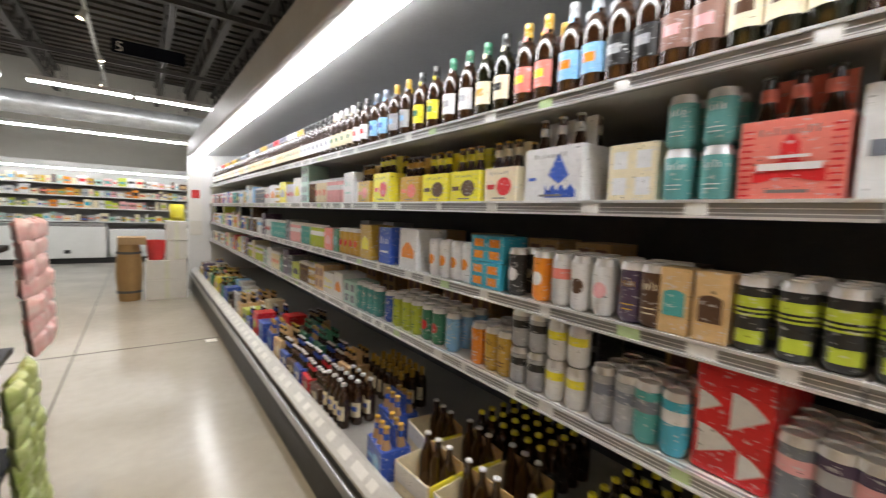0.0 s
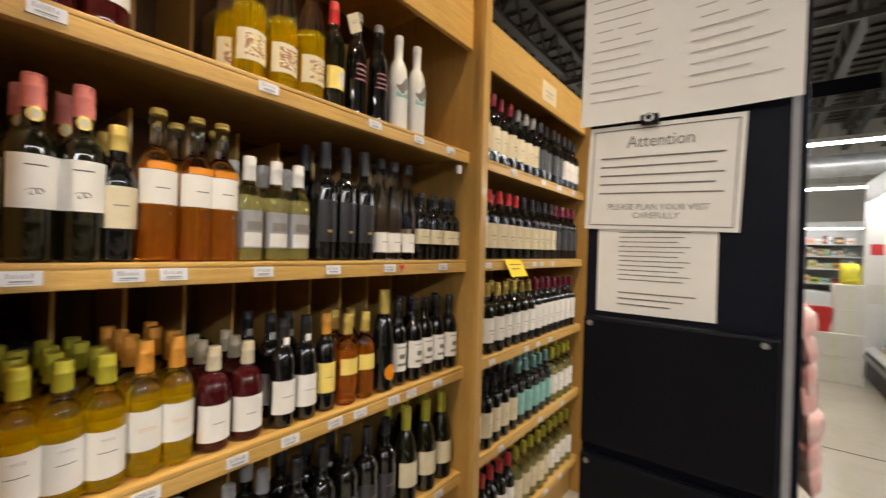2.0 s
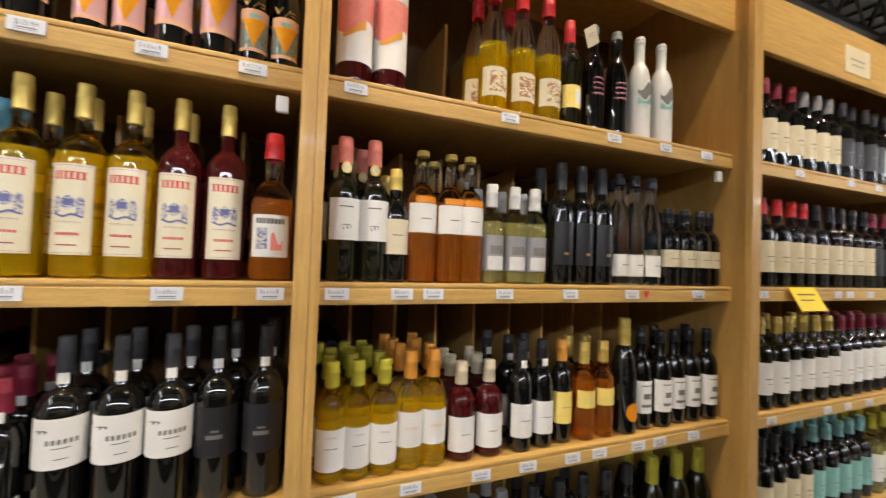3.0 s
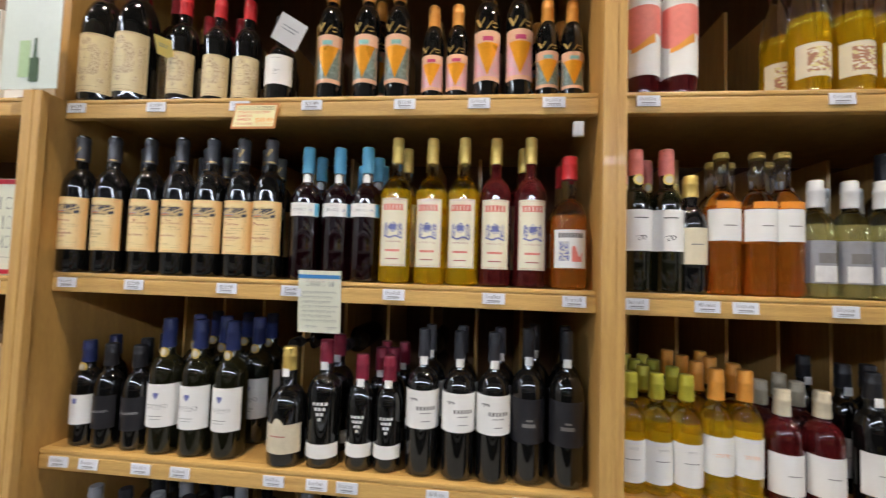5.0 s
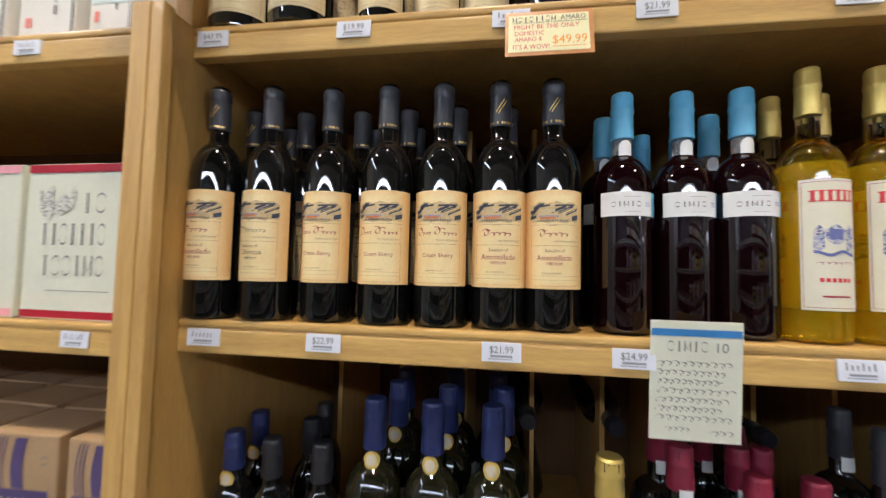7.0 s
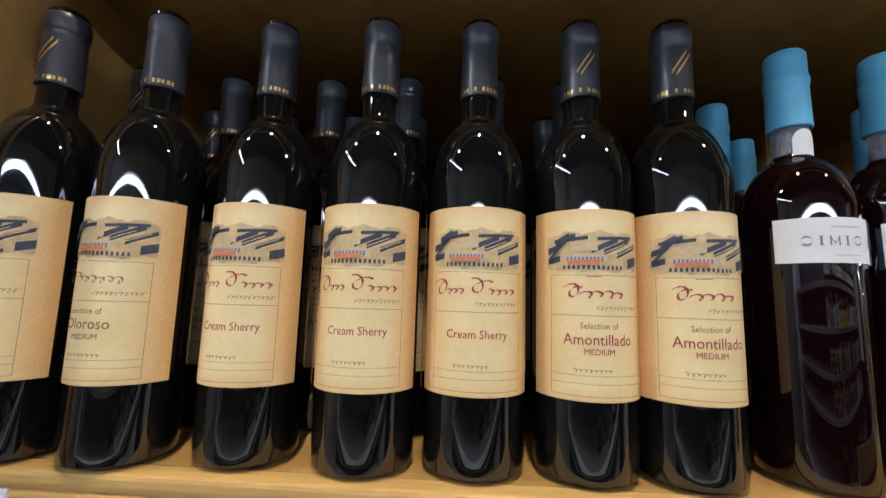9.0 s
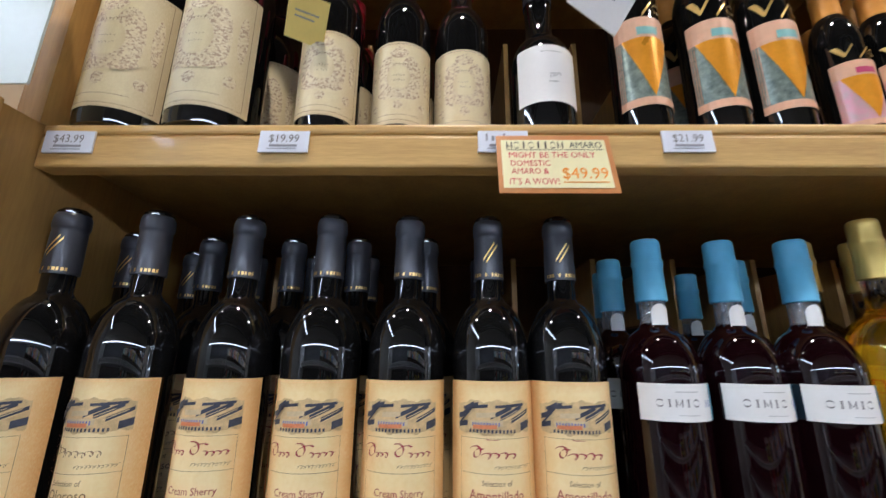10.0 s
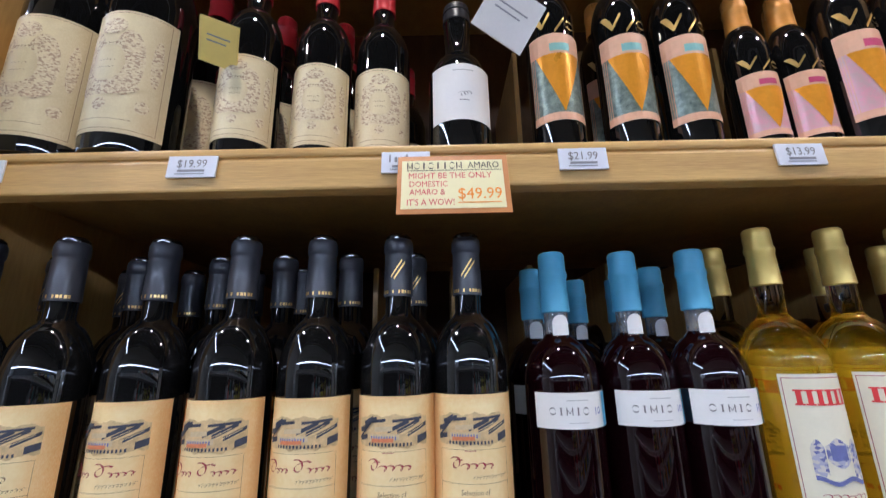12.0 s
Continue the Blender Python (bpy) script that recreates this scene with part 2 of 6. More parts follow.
# ---- the room ----
concrete = mat("polished_concrete", (0.36, 0.34, 0.30), 0.2, var=0.1, scale=1.3, bump=0.02, bscale=60, fine=0.35, rvar=0.45)
wall_paint = mat("grey_wall_paint", (0.56, 0.54, 0.49), 0.7, var=0.05, scale=2, bump=0.05)
deck_metal = mat("roof_deck", (0.075, 0.066, 0.055), 0.6, var=0.3, scale=3)
joist_paint = mat("dark_joist_paint", (0.08, 0.074, 0.068), 0.55, var=0.25, scale=6)
joint_dark = mat("joint_filler", (0.07, 0.065, 0.06), 0.8)
galv = mat("galvanised_duct", (0.70, 0.72, 0.74), 0.4, metal=0.5, var=0.28, scale=5, bump=0.3, bscale=6)
black_metal = mat("black_powder_coat", (0.0083, 0.0096, 0.0165), 0.42, var=0.2, scale=18, bump=0.06, bscale=260, spec=0.09)
black_plastic = mat("black_plastic_bin", (0.0044, 0.0050, 0.0080), 0.35, var=0.2, spec=0.12)
steel = mat("brushed_steel", (0.42, 0.42, 0.42), 0.34, metal=0.85, var=0.12, scale=30, stretch=(1, 0.1, 1))
cool_white = mat("cooler_enamel", (0.78, 0.78, 0.76), 0.35, var=0.05, scale=5)
cool_dark = mat("cooler_liner", (0.075, 0.08, 0.095), 0.5, var=0.2)
cool_grey = mat("cooler_grey", (0.36, 0.36, 0.35), 0.4, var=0.1, scale=6)
kick_black = mat("kick_plate", (0.02, 0.02, 0.02), 0.5, var=0.25)
tube_glow = mat("tube_glow", (0.84, 0.92, 1.0), emit=TUBE_POWER)
strip_glow = mat("canopy_strip_glow", (0.82, 0.90, 1.0), emit=CANOPY_POWER)
bulb_glow = mat("spot_bulb_glow", (1.0, 0.82, 0.55), emit=60)

XW, XE, YS, YN, ZC = -5.0, 2.25, -4.0, 13.6, 4.7
solid("floor", box(XW, XE, YS, YN, -0.1, 0.0), concrete, "grey polished concrete slab floor with saw-cut joints", "floor", kind="structure")
JX, JY = -0.47, 5.0
for i, b in enumerate((box(JX - 0.006, JX + 0.006, YS, JY - 0.006, 0.0, 0.002), box(JX - 0.006, JX + 0.006, JY + 0.006, YN, 0.0, 0.002), box(XW, XE, JY - 0.006, JY + 0.006, 0.0, 0.002))):
    solid("floor_joint", b, joint_dark, "dark filled joint sawn in the concrete floor", "trim", kind="structure")
solid("wall_east", box(XE, XE + 0.15, YS, YN, 0, ZC), wall_paint, "grey painted wall behind the long cooler", "wall", kind="structure")
solid("wall_west", box(XW - 0.15, XW, YS, YN, 0, ZC), wall_paint, "grey painted wall far behind the wine shelves", "wall", kind="structure")
solid("wall_south", box(XW - 0.15, XE + 0.15, YS - 0.15, YS, 0, ZC), wall_paint, "plain grey painted wall closing the shop", "wall", kind="structure")
solid("wall_north", box(XW - 0.15, XE + 0.15, YN, YN + 0.15, 0, ZC), wall_paint, "pale painted wall behind the far cooler", "wall", kind="structure")
bm = box(XW - 0.15, XE + 0.15, YS - 0.15, YN + 0.15, ZC, ZC + 0.1)
for k in range(58):
    add_box(bm, XW, XE, YS + 0.3 * k + 0.05, YS + 0.3 * k + 0.2, ZC - 0.045, ZC - 0.001)
solid("ceiling", bm, deck_metal, "dark corrugated metal roof deck over open joists", "ceiling", kind="structure")


def joist(x):
    j = empty("roof_joist", "dark painted open-web steel roof joist under the deck", "joist", "roof joists", pose(x, 0, 4.05))
    part("top_chord", box(-0.05, 0.05, YS, YN, 0.48, 0.54), joist_paint, j)
    part("bottom_chord", box(-0.05, 0.05, YS, YN, 0.0, 0.05), joist_paint, j)
    bm = bmesh.new()
    n = int((YN - YS) / 0.6)
    for i in range(n):
        y0 = YS + 0.6 * i
        for a, b in (((y0, 0.05), (y0 + 0.3, 0.48)), ((y0 + 0.3, 0.48), (y0 + 0.6, 0.05))):
            vs = [bm.verts.new((s, a[0] + d, a[1])) for s in (-0.014, 0.014) for d in (-0.016, 0.016)]
            ws = [bm.verts.new((s, b[0] + d, b[1])) for s in (-0.014, 0.014) for d in (-0.016, 0.016)]
            for q in ((0, 1), (1, 3), (3, 2), (2, 0)):
                bm.faces.new((vs[q[0]], vs[q[1]], ws[q[1]], ws[q[0]]))
    tagged(part("web", bm, joist_paint, j), kind="stuff")
    return j


for x in (-3.9, -2.7, -1.5, 0.45, 1.1, 1.75):
    joist(x)
for y in (3.2, 6.4, 9.8):
    solid("cross_brace", box(XW, XE, y - 0.03, y + 0.03, 3.98, 4.05), joist_paint, "dark steel bridging bar under the joists", "brace", "roof bracing")

# track with small warm spots
track = empty("light_track", "white ceiling track with warm spot lamps", "track light", at=pose(-0.48, 0, 3.9))
part("rail", box(-0.022, 0.022, YS + 0.5, 11.6, 0, 0.04, 0.004), cool_white, track)
for y in (-2.6, 3.0, 9.0):
    part("drop_rod", box(-0.006, 0.006, y - 0.006, y + 0.006, 0.04, 0.2), joist_paint, track)
for i, y in enumerate((-2.1, -0.3, 1.6, 3.45, 5.33, 7.16, 9.05, 10.9)):
    head = part("spot_head", lathe([(0, 0), (0.025, 0), (0.04, -0.06), (0.042, -0.13), (0.036, -0.13), (0.03, -0.1), (0, -0.1)], 16), cool_white, track, smooth=True)
    head.location = (0, y, 0)
    tilt = 24 if i % 2 else -24
    head.rotation_euler = (0, radians(tilt), 0)
    part("bulb", lathe([(0, -0.128), (0.03, -0.128), (0.03, -0.118), (0, -0.118)], 12), bulb_glow, head)
    if i < 6:
        lamp = bpy.data.lights.new("spot_light", "SPOT")
        lamp.energy, lamp.color, lamp.spot_size, lamp.spot_blend, lamp.shadow_soft_size = SPOT_POWER, (1.0, 0.86, 0.66), radians(100), 0.7, 0.04
        lo = new("spot_light", lamp)
        lo.matrix_basis = look((-0.48 + 0.06 * (1 if tilt < 0 else -1), y, 3.74), (-1.35 if i % 2 == 0 else -1.0, y, 1.2))


# hanging tubes across the shop
def tube_lamp(x0, x1, y, z):
    t = empty("linear_lamp", "long hanging linear lamp with a cool white tube", "ceiling lamp", "linear lamps", pose(0, y, z))
    part("housing", box(x0, x1, -0.06, 0.06, 0.03, 0.1, 0.01), cool_white, t)
    part("tube", box(x0 + 0.02, x1 - 0.02, -0.045, 0.045, 0.0, 0.028), tube_glow, t)
    for x in (x0 + 0.4, x1 - 0.4):
        part("hanger", box(x - 0.004, x + 0.004, -0.004, 0.004, 0.1, 4.64 - z), joist_paint, t)


tube_lamp(-1.32, -0.02, 9.0, 3.26)
tube_lamp(0.02, 1.5, 9.0, 3.26)
tube_lamp(-4.6, -1.6, 9.0, 3.26)
tube_lamp(-4.4, 1.2, 11.3, 2.86)
# the next two are unseen lamps, added to light the near end
tube_lamp(-3.6, -0.6, -2.6, 3.3)
tube_lamp(-0.5, 1.4, -2.6, 3.3)
bm = lathe([(0, 0), (0.19, 0), (0.19, 6.0), (0, 6.0)], 24)
duct = solid("air_duct", bm, galv, "round galvanised air duct hanging across the shop", "duct", at=pose(-4.6, 10.2, 3.12, 0, 90, 0), smooth=True)
for x in (-3.2, -1.0, 0.9):
    part("strap", lathe([(0.192, 0), (0.205, 0), (0.205, 0.03), (0.192, 0.03), (0.192, 0)], 24, x + 4.6), galv, duct, smooth=True)
    part("rod", box(-1.535, -0.206, -0.005, 0.005, x + 4.61, x + 4.62), joist_paint, duct)

# ---- the wine shelves ----
XF, XU, XB = -1.252, -1.19, -1.80      # shelf fronts, upright fronts, back
UP = [-1.975, -0.714, 0.548, 1.807, 3.083]
HALF = 0.0225
SIDE = 0.0145


def shelf_bay(y0, y1, tops, top, header, label, group, dividers=True):
    u = empty("wine_shelf", label, "shelf", group, pose(0, (y0 + y1) / 2, 0))
    w = (y1 - y0) / 2 - SIDE - 0.0005
    for z in tops:
        board = part("shelf_board", box(XB + 0.02, XF - 0.021, -w, w, z - 0.022, z - 0.001), oak_panel, u)
        edging = box(XF - 0.02, XF, -w, w, z - 0.045, z - 0.0125, 0.0025)
        add_box(edging, XF - 0.02, XF - 0.003, -w, w, z - 0.0124, z - 0.0101)
        add_box(edging, XF - 0.02, XF, -w, w, z - 0.010, z, 0.003)
        part("nosing", edging, oak_h, board, "honey coloured oak shelf edging with a groove")
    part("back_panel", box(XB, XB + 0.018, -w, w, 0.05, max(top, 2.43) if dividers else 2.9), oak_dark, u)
    for z, zt in zip(tops, tops[1:] + [header or top]):
        if not dividers:
            break
        n = int(2 * w / 0.118)
        for k in range(1, n):
            y = -w + 2 * w * k / n
            part("divider", box(XB + 0.019, XB + 0.27, y - 0.004, y + 0.004, z, z + min(0.345, zt - z - 0.05)), oak_v, u)
    if header:
        part("header_panel", box(XF - 0.02, XF, -w, w, header, top, 0.003), oak_h, u)
        part("top_board", box(XB, XF - 0.021, -w, w, top - 0.02, top), oak_panel, u)
    part("plinth", box(XF - 0.06, XF - 0.04, -w, w, 0, 0.16), oak_panel, u)
    return u


TOPS = [0.235, 0.656, 1.058, 1.463, 1.873]
TOPS_A = [0.2, 0.60, 1.012, 1.45, 1.882]
shelf_bay(UP[0], UP[1], TOPS_A, 1.882, None, "lower honey oak shelf bay stocked with boxed wine", "wine shelf bays", False)
shelf_bay(UP[1], UP[2], TOPS, 2.5, 2.26, "honey oak wine shelf bay of sherry, port and vermouth", "wine shelf bays")
shelf_bay(UP[2], UP[3], TOPS, 2.5, 2.26, "honey oak wine shelf bay of dessert wine half bottles", "wine shelf bays")
shelf_bay(UP[3], UP[4], TOPS, 2.43, 2.235, "honey oak wine shelf bay of red and white wine", "wine shelf bays")


def upright(y, z, label):
    o = empty("shelf_upright", label, "upright", "wine shelf uprights", pose(0, y, 0))
    part("side_panel", box(XB, XU - 0.0205, -SIDE, SIDE, 0, z), oak_panel, o)
    bm = box(XU - 0.02, XU, -HALF, HALF - 0.0185, 0, z, 0.002)
    add_box(bm, XU - 0.02, XU - 0.0015, HALF - 0.0182, HALF, 0, z, 0.002)
    part("face_stile", bm, oak_v, o)
    return o


upright(UP[0], 1.872, "honey oak shelf upright with a grooved face")
upright(UP[1], 1.872, "honey oak shelf upright, cut off above the top shelf")
for y, z in ((UP[2], 2.52), (UP[3], 2.52), (UP[4], 2.46)):
    o = upright(y, z, "tall honey oak shelf upright with a grooved face")
    part("cap_block", box(XU - 0.06, XU + 0.012, -HALF - 0.012, HALF + 0.012, z + 0.001, z + 0.03, 0.004), oak_h, o)
# the tall side of the sherry bay above its cut-off upright
solid("side_board", box(XB, XF + 0.004, UP[1] - 0.012, UP[1] + SIDE, 1.873, 2.5), oak_panel, "tall oak side board of the sherry bay", "board")


# ---- bottles ----
def profile(h, r, hs, hn, rn):
    """Foot, body, shoulder curve and neck with a lip."""
    pts = [(0, 0.004), (r * 0.8, 0.0), (r * 0.97, 0.004), (r, 0.012), (r, hs * 0.55), (r, hs)]
    for k in range(1, 8):
        s = k / 8
        pts.append((rn + (r - rn) * math.cos(s * math.pi / 2) ** 1.15, hs + (hn - hs) * math.sin(s * math.pi / 2) ** 1.3))
    pts += [(rn, hn + 0.004), (rn, h - 0.014), (rn + 0.0004, h - 0.013), (rn + 0.0004, h - 0.003), (rn * 0.8, h), (0, h)]
    return pts


SHAPES = {
    "bordeaux": lambda h: (0.037, 0.60 * h, 0.72 * h, 0.0142),
    "sherry": lambda h: (0.0352, 0.605 * h, 0.745 * h, 0.0128),
    "port": lambda h: (0.0362, 0.60 * h, 0.725 * h, 0.0118),
    "big": lambda h: (0.0475, 0.53 * h, 0.76 * h, 0.0155),
    "slim": lambda h: (0.031, 0.50 * h, 0.74 * h, 0.0135),
    "tall": lambda h: (0.0308, 0.66 * h, 0.80 * h, 0.0140),
    "slim_half": lambda h: (0.0258, 0.62 * h, 0.79 * h, 0.0130),
    "half": lambda h: (0.0305, 0.575 * h, 0.73 * h, 0.0135),
    "stout": lambda h: (0.042, 0.50 * h, 0.66 * h, 0.0160),
    "champ": lambda h: (0.041, 0.42 * h, 0.76 * h, 0.0155),
    "beer": lambda h: (0.0305, 0.56 * h, 0.80 * h, 0.0130),
    "bomber": lambda h: (0.0375, 0.58 * h, 0.79 * h, 0.0140),
}


def wrap(r, lift, draw):
    bm = bmesh.new()
    draw(bm)
    return bend(bm, r + lift)


def bottle_name(label):
    for k in ("sherry", "port", "vermouth", "champagne", "limoncello", "liqueur", "dessert", "aperitif", "beer"):
        if k in label:
            return k + "_bottle"
    return "wine_bottle"


def bottle(label, glass, shape, h, cap, cap_len=0.05, paper_mat=None, z0=0.05, z1=0.15, half=0.92, prints=(), neck=None, group="", category="bottle", lip=0.0006, cap_grow=0.0, r=None, clear=None):
    """A bottle with its capsule, label and printing. half: how far the label reaches round, as a share of a quarter turn."""
    rr, hs, hn, rn = SHAPES[shape](h)
    rr = r or rr
    ob = solid(bottle_name(label), lathe(profile(h, rr, hs, hn, rn), 24), glass, label, category, group, smooth=True)
    if glass in (glass_gold, glass_amber, glass_straw) and clear is None:
        clear = hs + 0.25 * (hn - hs)
    if clear:
        ob.data.materials.append(glass_neck if glass is glass_ruby else glass_clear)
        for f in ob.data.polygons:
            if f.center.z > clear:
                f.material_index = 1
    if cap:
        zc = h - cap_len
        a, b = rn + lip + cap_grow * 0.5, rn + lip + cap_grow
        part("capsule", lathe([(a, 0), (a + 0.0010, 0.001), (b, cap_len * 0.56), (b + 0.0010, cap_len * 0.60), (b + 0.0009, cap_len * 0.66), (b, cap_len * 0.70), (b, cap_len - 0.004), (b * 0.97, cap_len - 0.0005), (b * 0.86, cap_len + 0.0014), (0, cap_len + 0.0018)], 18, zc), cap, ob, smooth=True)
    if neck:
        if neck is foil_gold and not clear:
            part("neck_medallion", wrap(rn + 0.0035, 0.0011, lambda b: add_strip(b, -0.0115, 0.0115, lambda u: h - cap_len - 0.010 - 0.0118 * math.sqrt(max(0.0, 1 - (u / 0.0116) ** 2)), lambda u: h - cap_len - 0.010 + 0.0118 * math.sqrt(max(0.0, 1 - (u / 0.0116) ** 2)), 12)), foil_gold, ob, smooth=True)
            part("medallion_print", wrap(rn + 0.0035, 0.0016, lambda b: add_strip(b, -0.0075, 0.0075, lambda u: h - cap_len - 0.010 - 0.0078 * math.sqrt(max(0.0, 1 - (u / 0.0076) ** 2)), lambda u: h - cap_len - 0.010 + 0.0078 * math.sqrt(max(0.0, 1 - (u / 0.0076) ** 2)), 12)), foil_cream, ob, smooth=True)
            neck = None
    if neck:
        zs, hh = (h - cap_len - 0.0135, 0.0115) if clear else (h - cap_len - 0.004, 0.009)
        part("neck_seal", wrap(rn + (0.0 if clear else 0.0022), 0.0011, lambda b: add_strip(b, -0.0085, 0.0085, zs - hh, (lambda u: zs + hh * 0.2 + 0.0085 * math.sqrt(max(0.0, 1 - (u / 0.0086) ** 2))) if clear else zs + hh, 10)), neck, ob, smooth=True)
    if paper_mat:
        u = half * rr * math.pi / 2
        part("label", wrap(rr, 0.0005, lambda b: add_strip(b, -u, u, z0, z1, 14)), paper_mat, ob, smooth=True)
    for k, (m, draw) in enumerate(prints):
        tagged(part("print", wrap(rr, 0.0009 + 0.0002 * k, draw), m, ob), kind="stuff")
    return ob


def row(ob, ys, z, x=-1.30, depth=0, step=0.082, turn=6.0, keep=0.85, skip=0.0):
    """Stand copies of a bottle along a shelf, with more of them behind."""
    first = True
    for y in ys:
        for d in range(depth + 1):
            if d and random.random() > keep:
                continue
            jx, jy = random.uniform(-0.006, 0.004), random.uniform(-0.003, 0.003) + (random.uniform(-0.012, 0.02) if d else 0)
            m = pose(x + jx - step * d, y + jy, z, 0, 0, random.uniform(-turn, turn))
            if first:
                ob.matrix_basis = m
                first = False
            else:
                copy_thing(ob, m)


def words(s, u, v, size, squeeze=1.0):
    return lambda b: add_text(b, s, u, v, size, squeeze)


def many(*draws):
    def go(b):
        for d in draws:
            d(b)
    return go


def bar(u0, u1, v0, v1, n=6):
    return lambda b: add_strip(b, u0, u1, v0, v1, n)


def scrib(u0, u1, v, amp, turns, w, ph=0.0):
    return lambda b: add_scribble(b, u0, u1, v, amp, turns, w, ph)


def frame_lines(u, v0, v1, w=0.0004):
    return many(bar(-u, u, v1 - w, v1, 10), bar(-u, u, v0, v0 + w, 10), bar(u - w, u, v0, v1, 1), bar(-u, -u + w, v0, v1, 1))


wash_print = mat("ochre_wash_print", (0.72, 0.52, 0.25), 0.5, var=0.2, scale=160, alt=(0.50, 0.36, 0.18))
awning_print = mat("terracotta_print", (0.70, 0.24, 0.10), 0.5, var=0.15, scale=260)
roof_print = mat("slate_roof_print", (0.055, 0.06, 0.085), 0.5, var=0.4, scale=220)
facade_print = mat("pale_facade_print", (0.66, 0.52, 0.30), 0.5, var=0.15, scale=260)


def marks(u0, u1, v, h, kinds, w=0.0009, foot=True):
    """A name drawn as a run of rings, stems and wedges."""
    n = len(kinds)
    p = (u1 - u0) / n
    out = []
    for k, c in enumerate(kinds):
        a, b = u0 + p * k, u0 + p * (k + 0.78)
        m = (a + b) / 2
        if c in "oa":
            ra = (b - a) / 2
            f = lambda u, m=m, ra=ra: math.sqrt(max(0.0, 1 - ((u - m) / (ra * 1.001)) ** 2))
            out += [lambda bm, a=a, b=b, f=f: add_strip(bm, a, b, lambda u: v + h / 2 + (h / 2 - w) * f(u), lambda u: v + h / 2 + h / 2 * f(u) + w * 0.2, 12), lambda bm, a=a, b=b, f=f: add_strip(bm, a, b, lambda u: v + h / 2 - h / 2 * f(u) - w * 0.2, lambda u: v + h / 2 - (h / 2 - w) * f(u), 12)]
        elif c == "m":
            out += [bar(a, a + w, v, v + h, 1), bar(b - w, b, v, v + h, 1), lambda bm, a=a, b=b, m=m: add_strip(bm, a, b, lambda u: v + h - w - 1.2 * h * (1 - abs(u - m) / (m - a)) * 0.6, lambda u: v + h - 1.2 * h * (1 - abs(u - m) / (m - a)) * 0.6, 8)]
        else:
            out += [bar(m - w * 0.7, m + w * 0.7, v, v + h, 1)]
            if foot:
                out += [bar(m - w * 1.3, m + w * 1.3, t, t + w * 0.5, 1) for t in (v, v + h - w * 0.5)]
    return many(*out)


